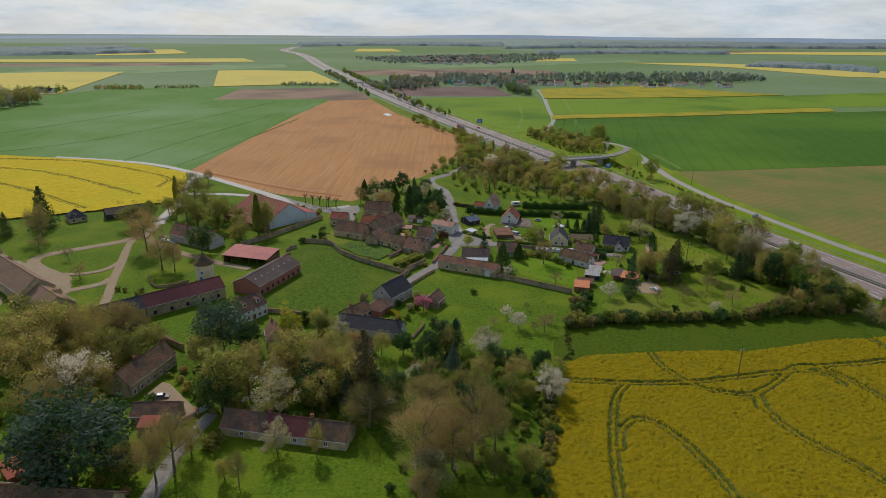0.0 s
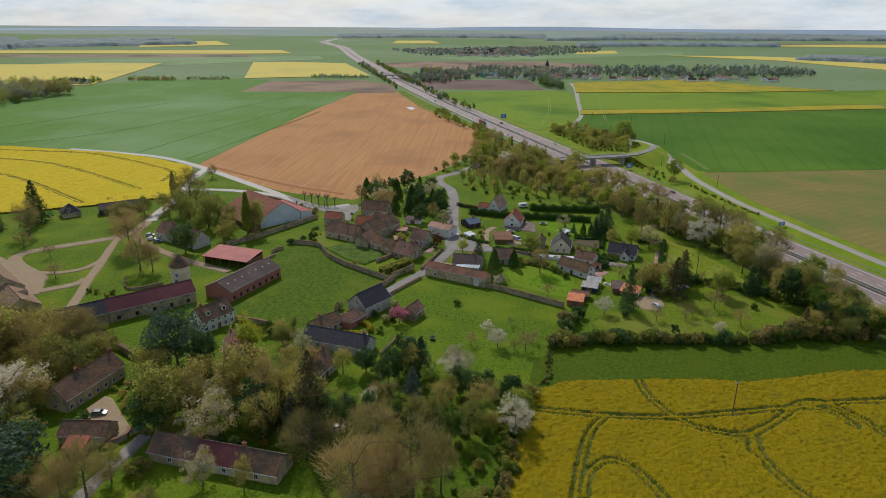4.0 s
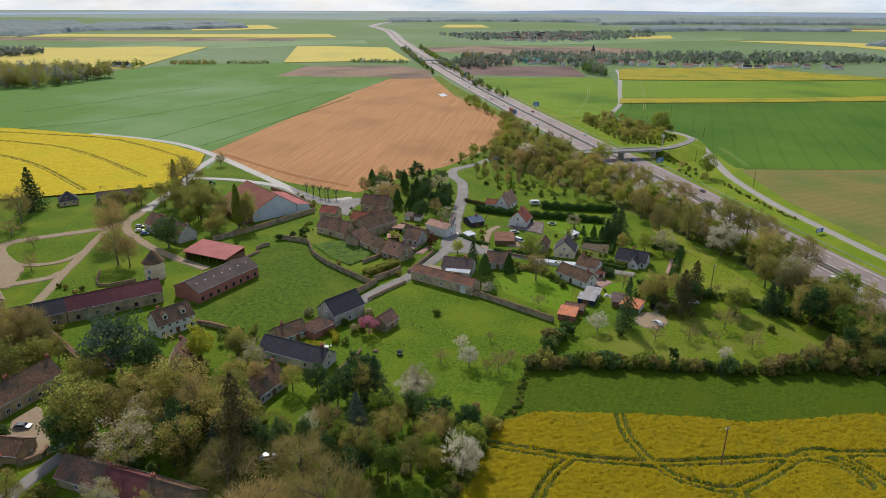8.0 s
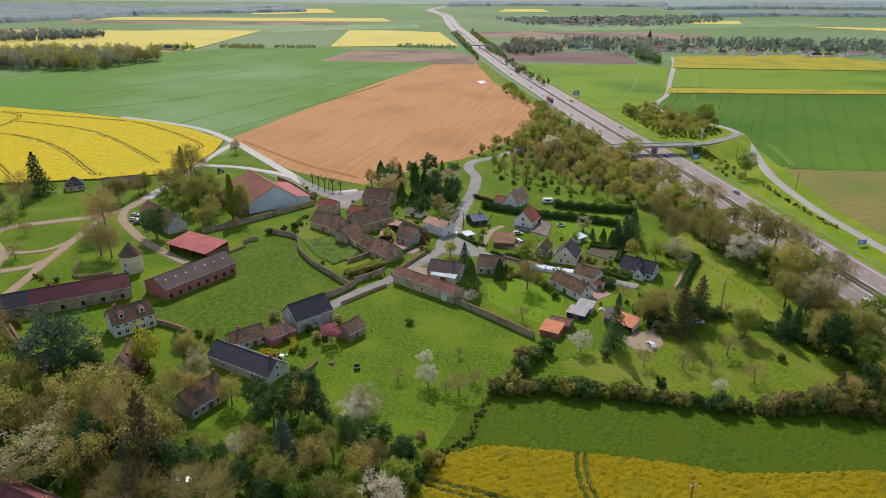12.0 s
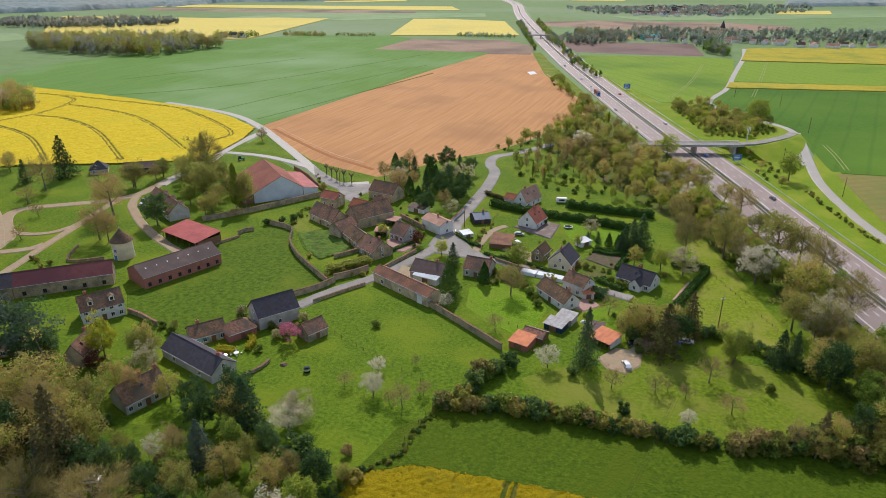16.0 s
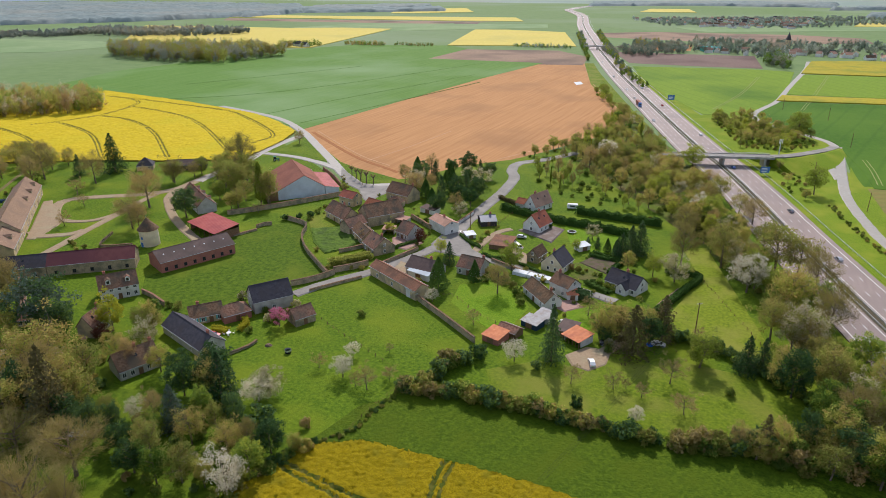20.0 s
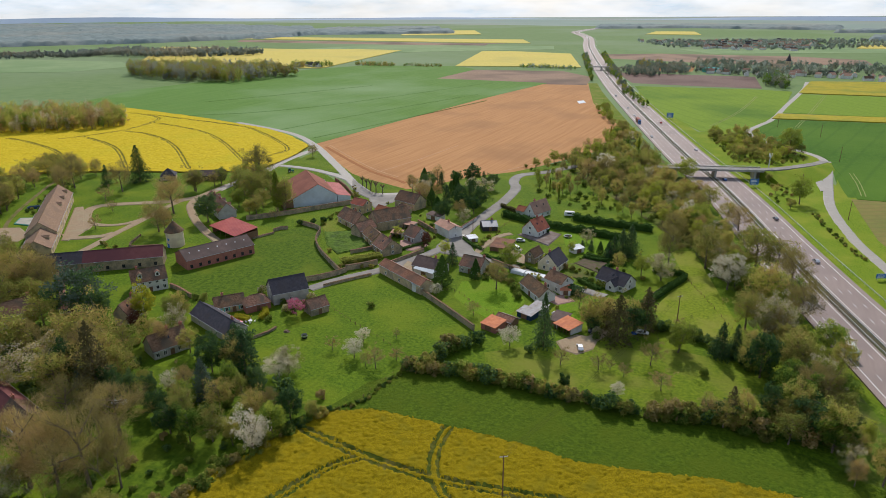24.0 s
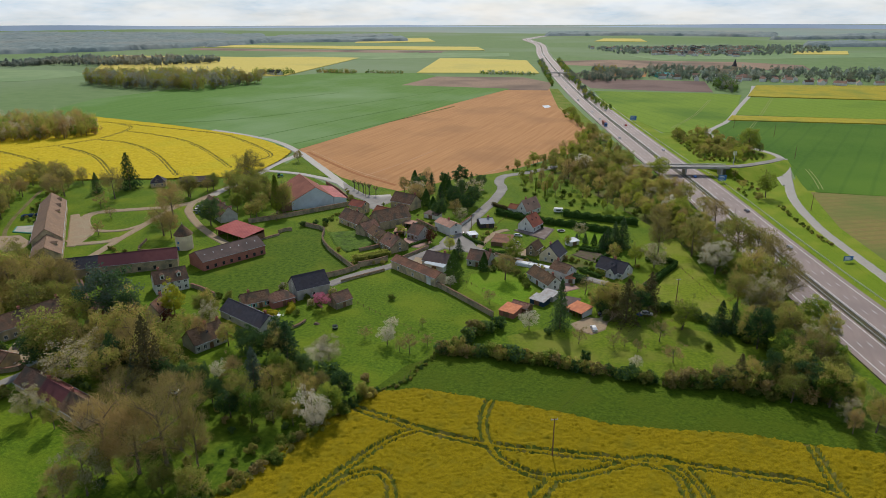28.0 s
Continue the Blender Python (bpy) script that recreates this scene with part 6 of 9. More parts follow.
field("courtyard", "sandy gravel courtyard", [(-89.9, 175.7), (-88.3, 182.2), (-86.2, 181.1), (-74.7, 168.8), (-71.2, 165), (-73.6, 161.7), (-80.3, 164), (-86, 169.6)], "gravel", 0.2)
lane("lane_south", "grey lane under the trees", [(-67.1, 164.7), (-68.3, 158), (-69.3, 151.6), (-70.4, 143.9), (-70.2, 135.9), (-70.3, 126.9)], 3.6, "asphalt", 0.2)

# ---- houses ----
house("barn", "long red-brick barn with a brown fibre-cement roof", (-76, 251.1), (-64.8, 279.4), 13, 4.6, 7.6, "brick", "fibre_cement", category='barn', sky=7, win=8, back=False, frame_mat="wood_dark")
house("barn", "end of a long rubble-stone barn with a blue-black slate roof", (-125.5, 219), (-113.6, 229.5), 9.5, 4.6, 8, "rubble", "slate", category="barn", back=False, win=2, sky=1)
house("barn", "very long rubble-stone barn with a maroon sheet roof", (-113.4, 229.7), (-89.8, 250.6), 9.5, 4.6, 8, "rubble", "sheet_maroon", category="barn", back=False, win=5, frame_mat="wood_dark")
house("farmhouse", "white two-storey house with a brown roof and dormers", (-75.6, 223.9), (-68.4, 234.4), 8.5, 4.8, 8.6, "render_white", "tile_brown", win=4, storeys=2, doors=1, dormers=2, chim=(0.2,), ends=1)
house("dwelling", "low cottage with a brown tiled roof", (-84.6, 199.4), (-78.3, 204.2), 7, 2.6, 4.8, "limestone", "tile_brown", win=3, doors=1)
house("dwelling", "stone house with a steep roof, skylights and dormers", (-60.4, 203.8), (-55.2, 205.6), 10, 4.2, 7.6, "limestone", "tile_brown", gable=True, win=2, chim=(0.8,), sky=2)
house("cottage", "long low cottage with a brown tiled roof and a skylight", (-27, 192.5), (-23.2, 203.6), 8.5, 3.2, 7, "render_grey", "tile_brown", win=4, doors=1, chim=(0.55, 0.95), sky=1)
house("outbuilding", "long outbuilding with a dark slate roof and pale walls", (-38.4, 218), (-15.5, 211.5), 8.2, 3.2, 6.2, "render_grey", "slate", win=2, chim=(0.9,), ends=1)
house("cottage", "cottage with turquoise shutters and a brown tiled roof", (-33.9, 225.3), (-27.4, 233.6), 7.5, 2.8, 5.4, "limestone", "tile_brown", win=3, doors=1, shutters='paint_teal', chim=(0.3,))
house("outbuilding", "small link building with a hipped brown roof", (-24.6, 230.9), (-20, 238.9), 7, 3, 5.4, "brick", "tile_brown", hip=0.8, doors=1)
house("barn", "tall barn with a dark slate roof and grey rendered walls", (-20.4, 240.9), (-12.8, 252.1), 9.5, 4.6, 8.8, "render_grey", "slate", win=1, ends=1)
house("hut", "small rubble-stone field hut with a tiled roof", (-2.1, 239.8), (0.9, 246.4), 6, 3, 5.6, "rubble", "tile_brown", doors=1, category='hut', back=False)
house("farm_range", "long narrow stone range with a red-brown tiled roof", (-2.4, 285.8), (23.8, 273.9), 6, 4, 5.8, "limestone", "tile_rust", win=3, back=False)
lean_to("extension", "small white extension with a pale sheet roof", (23.8, 274.4), (25.4, 280.3), 5, 2.6, 3.4, "render_white", "sheet_pale", category='extension')
house("dwelling", "grey house with a dark brown roof", (9, 293.2), (21.6, 291.8), 9, 3.2, 6.2, "render_grey", "fibre_cement", win=2, doors=1, chim=(0.7,))
lean_to("veranda", "veranda with a pale blue corrugated sheet roof", (11.1, 291.3), (20.7, 289.7), 7, 2.6, 4.4, "render_white", "cladding_blue", category='extension')
house("dwelling", "old house with a brown tiled roof beside the lane", (26.8, 301.8), (36.5, 301.4), 9, 3.2, 6.4, "render_grey", "tile_brown", win=2, doors=1, chim=(0.95,))
house("dwelling", "long grey house with a brown roof and a white gable", (55.8, 297), (67.3, 286.8), 6.8, 3.0, 5.9, "render_white", "tile_brown", win=2, doors=1, chim=(0.85,), ends=1)
house("dwelling", "white house with a red-brown tiled roof", (63.9, 302.7), (71.7, 298.8), 7, 4.2, 6.8, "render_white", "tile_brown", win=2, storeys=2, chim=(0.15,), ends=1)
lean_to("veranda", "white veranda with a coral-red roof", (72.2, 297.6), (75.6, 299.2), 4.4, 2.4, 3.0, "render_white", "tile_orange", category='extension')
house("dwelling", "cream gabled house with a dark slate roof", (55, 319.8), (64, 318.4), 9.5, 3.4, 7.9, "render_cream", "slate", gable=True, win=2, doors=0, ends=2, chim=(0.2,))
house("bungalow", "white bungalow with a dark brown-black tiled roof", (81, 315.6), (93, 311), 8.6, 2.8, 6.3, "render_white", "slate", win=4, doors=1, sky=1, ends=1, chim=(0.5,))
house("porch_gable", "white gabled porch wing with a dark roof", (86, 311.4), (89.8, 309.9), 4.6, 2.7, 4.8, "render_white", "slate", gable=True, category='porch', win=0, ends=1)
house("stone_cottage", "small rubble-stone cottage with a tiled roof", (47.3, 324.8), (52.1, 323.9), 7.5, 3.2, 6, "rubble", "tile_brown", gable=True, win=1, ends=1)
house("dwelling", "white house with a red tiled roof and terrace", (33.2, 358.9), (41.8, 356.6), 10, 3.3, 8.0, "render_white", "tile_red", gable=True, win=3, sky=2, ends=1, chim=(0.6,))
house("dwelling", "white house with a sandy pink tiled roof", (24.4, 384.9), (31.1, 382.5), 13, 3.2, 8.4, "render_white", "tile_pink", gable=True, win=3, sky=2, ends=1, chim=(0.3,))
house("garage", "garage wing with a red-brown tiled roof", (18.9, 387.1), (24.7, 386), 6, 2.5, 4.4, "render_white", "tile_red", category='garage')
house("timber_chalet", "black timber chalet with solar panels on its roof", (14.8, 353.5), (20.8, 357.6), 8.5, 2.6, 4.2, "wood_dark", "solar", doors=1, chim=(0.7,), category='chalet')
lean_to("garden_shed", "long low shed with a rusty brown roof", (28.4, 330.4), (37.2, 331.4), 11, 2.1, 2.6, "wood_brown", "tile_rust")
lean_to("garage", "brick garage with a bright orange roof", (56, 259.1), (61.9, 257.6), 6, 2.3, 3.0, "brick", "tile_orange", category='garage')
house("garden_shed", "old shed with a mossy brown roof behind the garage", (58.5, 265.6), (65.2, 264), 4.5, 2.1, 3.2, "wood_brown", "tile_brown", category='shed')
lean_to("carport", "white garden room with a bright orange roof on posts", (78.6, 270.2), (84.8, 267.2), 6.6, 2.3, 3.0, "render_white", "tile_orange", posts=6, category='carport')
lean_to("garden_shed", "low dark shed with a pale blue-grey sheet roof", (63.6, 273.7), (69.5, 271.9), 4.6, 2.1, 2.7, "tarpaulin_dark", "sheet_worn")
lean_to("garden_shed", "low shed with a dented pale corrugated roof", (66.4, 279), (71.6, 277.6), 4.6, 2.3, 2.9, "render_grey", "sheet_worn")
lean_to("garden_shed", "low workshop with a dark felt roof", (76, 272.3), (81.4, 271.8), 7, 2.2, 2.8, "wood_brown", "fibre_cement")
lean_to("garden_shed", "small white prefab shed", (63.9, 343.5), (67.1, 347.8), 4, 2.2, 2.6, "render_white", "sheet_pale")
lean_to("garden_shed", "small white shed by the hedge", (15.3, 336.3), (18.4, 339.3), 4, 1.8, 2.2, "render_white", "sheet_pale")
house("townhouse", "small tall house with a red tiled roof", (-63.2, 352.6), (-54.3, 351.1), 7, 4.6, 7, "limestone", "tile_red", win=2, storeys=2, ends=1)
house("dwelling", "long village house with a brown tiled roof", (-58.2, 333.8), (-42.3, 326), 9, 3.6, 7.8, "limestone", "tile_brown", win=2, doors=1, chim=(0.6,))
house("dwelling", "village house with a brown tiled gable", (-39.8, 319.4), (-33.3, 317.4), 10, 4, 7, "rubble", "tile_brown", gable=True, win=2)
house("dwelling", "village house with a dark red-brown roof", (-45.8, 348), (-34.1, 344.8), 8, 3.4, 6.4, "limestone", "tile_red", win=1)
house("barn", "big stone barn with a brown tiled roof", (-31.5, 329.9), (-21.3, 345.3), 11, 5, 9.4, "rubble", "tile_brown", category='barn')
house("dwelling", "row house with a brown roof and a skylight", (-32.5, 318.2), (-21.7, 310), 7.5, 3.3, 6.4, "limestone", "tile_brown", win=2, doors=1, sky=1)
house("dwelling", "stone house with a brown roof, chimney and skylight", (-19.6, 307.3), (-10.7, 301.9), 9.5, 3.3, 7.2, "rubble", "tile_brown", win=2, doors=1, sky=1, chim=(0.75,), ends=1)
house("dwelling", "house with a brown roof and white-framed windows", (-13.9, 325.3), (-6.7, 322.7), 9, 3.2, 7, "render_grey", "tile_brown", win=2, doors=1, ends=1)
lean_to("canopy", "pale pink flat canopy", (-22.6, 339.5), (-17.3, 339.2), 5, 2.6, 2.8, "render_grey", "tile_pink", posts=3, category='canopy')
lean_to("canopy", "pale pink flat canopy", (-21.1, 325), (-16, 326.2), 5, 2.6, 2.8, "render_grey", "tile_pink", posts=3, category='canopy')
house("dwelling", "house with a mossy brown roof beside the square", (-46.5, 371), (-32.1, 367.8), 9.5, 4.2, 8.4, "limestone", "tile_brown", win=2, chim=(0.95,))
house("annex", "low annex with a hipped tiled roof", (-39.4, 358.9), (-32, 358.8), 6, 3, 5.4, "limestone", "tile_brown", hip=0.8)
house("dwelling", "white roadside house with a pale red roof", (-6.3, 342.4), (4.8, 335.9), 7.5, 4.6, 6.2, "render_white", "tile_pink", win=0, chim=(0.5,), ends=1)
lean_to("garage", "small white garage behind a house", (-20.4, 359.7), (-11.9, 358.2), 5, 2.4, 2.8, "render_white", "fibre_cement", category='garage')
house("hangar", "big farm hangar with pale blue cladding and a red-brown roof", (-94.9, 343.6), (-78.9, 361.9), 36, 5.2, 12.0, "cladding_blue", "tile_hangar", category="hangar", gable=True, ridge_at=0.42)
lean_to("hangar_wing", "low hangar wing with a red sheet roof", (-73.8, 367.7), (-96.4, 387.5), 7.4, 3.6, 5.0, "cladding_blue", "sheet_red", category="hangar")
lean_to("timber_shed", "low timber shed along the hangar with a slatted brown roof", (-126, 362.8), (-98.9, 339.1), 5.9, 3.2, 4.9, "wood_brown", "tile_rust", category="hangar")
lean_to("open_barn", "open-fronted barn with a pinkish-red sheet roof", (-104.4, 291.9), (-81.7, 285.3), 12, 3.8, 5.2, "wood_brown", "sheet_red", posts=6, category='barn')
house("dwelling", "long manor wing with a steep brown roof", (-116, 309), (-111.4, 317), 30, 4, 8.4, "render_grey", "tile_brown", gable=True, win=5, dormers=3, chim=(0.35, 0.7))
house("barn", "long dark barn along the yellow field", (-191.9, 359.1), (-174.1, 371.8), 8, 3.6, 6, "wood_dark", "fibre_cement", category='barn')
house("lodge", "small hipped lodge with a slate roof", (-209.1, 351.9), (-202.3, 358), 9, 3, 6.8, "limestone", "slate", hip=0.9, win=2, category='lodge')
house("farm_range", "low end of a long limestone farm building", (-143.5, 235.9), (-158.8, 249.1), 12, 4, 8, "limestone", "tile_barn", dormers=1, category='barn')
house("farm_range", "tall limestone farm building with a worn tiled roof", (-158.8, 249.1), (-185.9, 271.7), 13, 5.5, 10.8, "limestone", "tile_barn", win=3, category='barn')
house("farm_range", "limestone farm building with dark dormers in a worn tiled roof", (-185.9, 271.7), (-216.5, 297.4), 12.5, 5.2, 10.4, "limestone", "tile_barn", win=4, dormers=3, doors=1, category='barn')
house("manor", "long stone house with a brown roof and climbing plants", (-94, 173.1), (-88.3, 193.9), 8.5, 4.4, 8.2, "limestone", "tile_brown", win=7, storeys=2, chim=(0.4, 0.98), ends=1)
house("outbuilding", "small outbuilding with a dark brown roof by the courtyard", (-88, 159.4), (-75.4, 159.9), 7, 2.8, 5.2, "limestone", "tile_brown", doors=1)
lean_to("lean_to", "tiled lean-to by the courtyard", (-84.2, 155.4), (-79, 155.7), 4, 2, 2.8, "limestone", "tile_red")
house("barn", "low barn with a dark brown tiled roof", (-61, 154.6), (-48.8, 152.2), 8, 3, 6.2, "limestone", "tile_brown", win=1, category='barn')
house("barn", "low barn with a dark maroon sheet roof", (-48.8, 152.2), (-36.7, 150), 8, 3, 6.2, "render_grey", "sheet_maroon", win=2, chim=(0.05,), category='barn')
house("barn", "low barn with a dark brown tiled roof", (-36.7, 150), (-25.5, 147.8), 8, 3, 6.2, "limestone", "tile_brown", win=1, chim=(0.05,), category='barn')
house("barn", "long barn with a brown roof under the trees", (-113.8, 123.1), (-75.4, 119.3), 8, 3.4, 6.4, "limestone", "tile_brown", chim=(0.5,), category='barn')
lean_to("shed", "small shed with a rusty red roof", (-105.8, 132.9), (-102.2, 137.2), 6, 2.4, 3.8, "wood_brown", "tile_red")
dovecote(-105.4, 271.3, 4.0, 7.4, 12.2)

# ---- walls ----
garden_wall("stone_wall", "long tall stone boundary wall with tile coping", [(-102.4, 314.6), (-91.2, 329.5), (-79.8, 348), (-70.1, 364.7)], 2.4)
garden_wall("stone_wall", "curving stone garden wall", [(-73.1, 322), (-67.1, 321.1), (-57.6, 318.2), (-50.9, 306), (-41.3, 295.6), (-29, 286.2), (-17, 277.7)], 2.2)
garden_wall("stone_wall", "ruined low stone wall", [(-79.3, 293.8), (-76.8, 300.1), (-75.2, 304.5)], 1)
garden_wall("stone_wall", "ruined low stone wall", [(-77.4, 306.7), (-76.4, 311.1), (-73.7, 313.1)], 1.6)
garden_wall("stone_wall", "stone wall along the lane", [(-16.6, 281.3), (-11.5, 287.4), (-8.2, 293.3)], 2.4)
garden_wall("stone_wall", "stone wall along the lane", [(-23.7, 264.2), (-18.2, 272.4), (-15.3, 280.1)], 2.2)
garden_wall("stone_wall", "low stone wall along the lane", [(-14.5, 263.4), (-8.7, 273.7), (-3.8, 281.7)], 1)
garden_wall("stone_wall", "long stone wall beside the pasture", [(24.7, 274.4), (40.5, 265), (54.6, 256.3)], 2.2)
garden_wall("stone_wall", "stone garden wall", [(-68.6, 235.4), (-62.2, 234.4), (-52.9, 231.6)], 1.8)
garden_wall("stone_wall", "tall stone wall with tile coping", [(-119.2, 222.4), (-104.8, 213.7), (-89.7, 203.9)], 2.2)
garden_wall("stone_wall", "stone wall", [(-26.2, 298.9), (-21.9, 305.1), (-18.9, 311.5)], 1.6)
garden_wall("stone_wall", "low U-shaped stone wall by a tree", [(-131.2, 272.8), (-122.5, 259.7), (-111.1, 266.7)], 1)
garden_wall("stone_wall", "low stone wall in the grass", [(-10.9, 213.5), (-10, 216.1), (-7.5, 223.2), (-7.5, 227)], 0.8)
garden_wall("stone_wall", "wall along the road", [(-109.8, 402.6), (-94, 391.2), (-80, 378.3), (-72.5, 371.9)], 1.8, body='brick')
garden_wall("stone_wall", "courtyard wall", [(-75.1, 159.1), (-71.3, 162.9), (-72.3, 166.3)], 1.6)
garden_wall("stone_wall", "pale wall along the road", [(4.1, 348.3), (4.3, 357.8), (4.6, 367.8)], 1.8, body='render_white')
garden_wall("stone_wall", "tan garden wall behind the houses", [(-20.2, 350.3), (-12.3, 345.4), (-4.3, 340.1)], 2)
garden_wall("stone_wall", "low wall along the street", [(34.3, 319.1), (42.9, 315.8), (51.2, 312.6)], 1.2)
garden_wall("stone_wall", "street wall", [(-4.8, 291.3), (-1.3, 303), (2, 316.1)], 1.5)
garden_wall("stone_wall", "long stone wall behind the barn", [(-113.6, 221), (-105.6, 215.8), (-95, 208.6)], 1.8)

# ---- motorway and bridge ----
MOTORWAY = [(-627.4, 3028.5), (-633.4, 2895.4), (-624.1, 2718.9), (-603.1, 2589.6), (-456.8, 2228.9), (-326.9, 1778.2), (-210.5, 1404.7), (-127, 1150.8), (-50.6, 926.2), (0.3, 785.2), (43.1, 668.8), (86, 554.8), (104.5, 511.5), (124.8, 455.9), (145, 395.2), (164.5, 339.5), (185.6, 283.3), (213.6, 208.4), (255.7, 96)]
motorway(MOTORWAY)
bridge((77.3, 507.7), (129.8, 526.7), 6.2)
bank("road_bank", "grassy embankment carrying the bridge road", smooth_line([(129.8, 526.7), (140.9, 537.1), (152.6, 556.3), (161.7, 577.7), (168, 599.7)], 8.0), 5.0, np.interp(np.linspace(0, 1, len(smooth_line([(129.8, 526.7), (140.9, 537.1), (152.6, 556.3), (161.7, 577.7), (168, 599.7)], 8.0))), [0, 0.4, 0.75, 1], [5.6, 4.8, 2.4, 0.05]), 3.6, "verge_grass")
lane("bridge_road", "grey road over the bridge", [(129.8, 526.7), (140.9, 537.1), (152.6, 556.3), (161.7, 577.7), (168, 599.7)], 6.0, "asphalt", 0.25, heights=[6.0, 5.2, 4.0, 2.0, 0.0])
bank("road_bank_west", "grassy embankment carrying the bridge road", smooth_line([(77.3, 507.7), (55.4, 507.3), (37, 510.8), (18.1, 513)], 8.0), 5.0, np.interp(np.linspace(0, 1, len(smooth_line([(77.3, 507.7), (55.4, 507.3), (37, 510.8), (18.1, 513)], 8.0))), [0, 0.3, 0.7, 1], [6.0, 5.0, 2.0, 0.05]), 1.6, "undergrowth")
lane("bridge_road_west", "grey road to the bridge", [(77.3, 507.7), (55.4, 507.3), (37, 510.8), (18.1, 513)], 6.0, "asphalt", 0.25, heights=[6.0, 4.6, 2.4, 0.0])
lane("slip_road", "pale grey road beside the junction", [(130.4, 550.9), (141.7, 554.7), (150.6, 552.7), (158.8, 543.1), (164.4, 531.6), (167.1, 510.7)], 5, "pale_road", 0.3)
lane("country_road", "pale grey country road to the far village", [(159.1, 1140.2), (154.1, 1038.6), (137.9, 878.7), (128.5, 779.2), (117.6, 729.8), (112, 698.6), (119.6, 671), (137.3, 644.3), (155.7, 625.6), (165.8, 609.1), (169.7, 584.5), (169.1, 552.5), (168.2, 521.4), (168.1, 482), (170.9, 453), (174.9, 428.7), (179.1, 409.4), (195.6, 353.1), (206.7, 317.5), (214.2, 298.4), (233.6, 245)], 4.6, "pale_road", 0.26)
field("junction", "pale asphalt junction", [(165.3, 596.2), (172.1, 599.4), (169.3, 538.2), (166, 536.6)], "pale_road", 0.3)
field("verge", "rough grass verge beside the motorway", [(110.9, 521.6), (130.6, 544.7), (148, 542.4), (162.5, 521.3), (164.9, 480.5), (169.1, 443), (178.7, 404.1), (174.6, 362.1), (160.2, 402.3), (142.4, 456.9), (124.4, 503)], "verge_grass", 0.12)

# ---- near rapeseed ----
rape_field("rapeseed_field", "bright yellow flowering rapeseed with dark winding wheel tracks", [(37.2, 192.6), (49, 200.8), (72.2, 203.3), (90.1, 204.7), (107.3, 204.6), (136.9, 212.9), (157.1, 216.1), (176.2, 218.7), (275.5, 229.9), (255.5, 92), (19.3, 108.5)], [
    [(38.1, 184.5), (57.6, 182.5), (76.1, 182.8), (90.4, 185.5), (105.6, 189), (114.3, 190.9), (124.1, 193.6), (139.5, 196.2), (151.9, 198.1), (159.9, 196.3)],
    [(72, 202.9), (73.1, 193.8), (76.6, 185.6), (81.7, 179.7), (88.6, 176.5), (97, 176.9), (106.5, 184), (114.3, 190.9)],
    [(114.3, 190.9), (120.3, 191.1), (124.5, 188.8), (127.2, 182.6)],
    [(97, 176.9), (94.3, 168.9)],
    [(154.6, 216.9), (159, 199), (160.9, 195.7)],
    [(58.1, 181.6), (52.8, 173.4), (48.4, 158.8), (45.2, 143.7), (42.7, 126.8)],
    [(47.9, 148.4), (50.5, 157.4), (56.7, 162.7), (63.2, 157.6), (68.1, 145.1), (70.6, 133), (71.1, 121.5)],
    [(97.1, 177.2), (95.9, 166.4), (99.5, 154), (106.3, 144.3), (111, 135.9), (115.3, 127.5)],
    [(115.8, 193.1), (123.8, 193.9), (130.5, 186), (135.1, 173.8), (139.7, 162.6)],
    [(115.8, 193.1), (106.8, 184), (97.1, 177.2)]], 0.5)
rape_field("rapeseed_west", "yellow flowering rapeseed with dark curved wheel tracks", [(-493.1, 554.5), (-437.1, 549.3), (-368.4, 542.1), (-309.1, 531.3), (-269.8, 523.5), (-231.6, 506.8), (-191.4, 481.1), (-179.3, 449.9), (-173, 416.8), (-169.4, 399.1), (-208.4, 375.7), (-258.2, 353.3), (-300.1, 325.6), (-344.6, 263.3), (-486.6, 276.6), (-575.1, 370.8)], [
    [(-462, 530.1), (-415.1, 530.5), (-359.1, 526.6), (-299.3, 521), (-257.2, 502.4), (-199.9, 464.2), (-193.8, 437.2)],
    [(-394.3, 500.4), (-353.2, 495.6), (-307.3, 483.9), (-259.2, 457.7), (-198.6, 414.9)],
    [(-377.9, 458.5), (-340, 455.3), (-288.4, 432.7), (-217.3, 382.4)],
    [(-388.2, 424.9), (-348, 415.5), (-312, 400.4), (-256, 363.9)],
    [(-437.2, 391.8), (-403.5, 389), (-362.5, 380.4), (-329.2, 366.9), (-301.6, 350.2)],
    [(-396.2, 411.3), (-388.2, 424.9), (-382.3, 467.4), (-404.6, 518.3), (-456.9, 532.5)]], 0.7, 1.0, 0.14, 1.1, ("rape_far", "rut"))

# ---- hedges ----
clipped_hedge("tall dense green thuja hedge", [(14.6, 381.1), (27.8, 377.2), (44.2, 374.5), (59.3, 373.4), (80.3, 370.2)], 3.0, 3.0, lumpy=0.7)
clipped_hedge("tall dense green thuja hedge", [(49.4, 391.4), (65.7, 390.2), (88.6, 390.1)], 3.2, 3.0, lumpy=0.7)
clipped_hedge("clipped hedge round a garden", [(100, 337.6), (111.6, 337.4), (107.6, 320.4), (102, 301.3)], 2.0, 2.2)
clipped_hedge("clipped hedge beside a vegetable plot", [(84.7, 346.9), (81.8, 335.9), (80.2, 326.7)], 1.8, 1.6)
clipped_hedge("low clipped garden hedge", [(69.2, 340.7), (77.5, 340.1), (84.8, 346.3)], 1.5, 1.4)
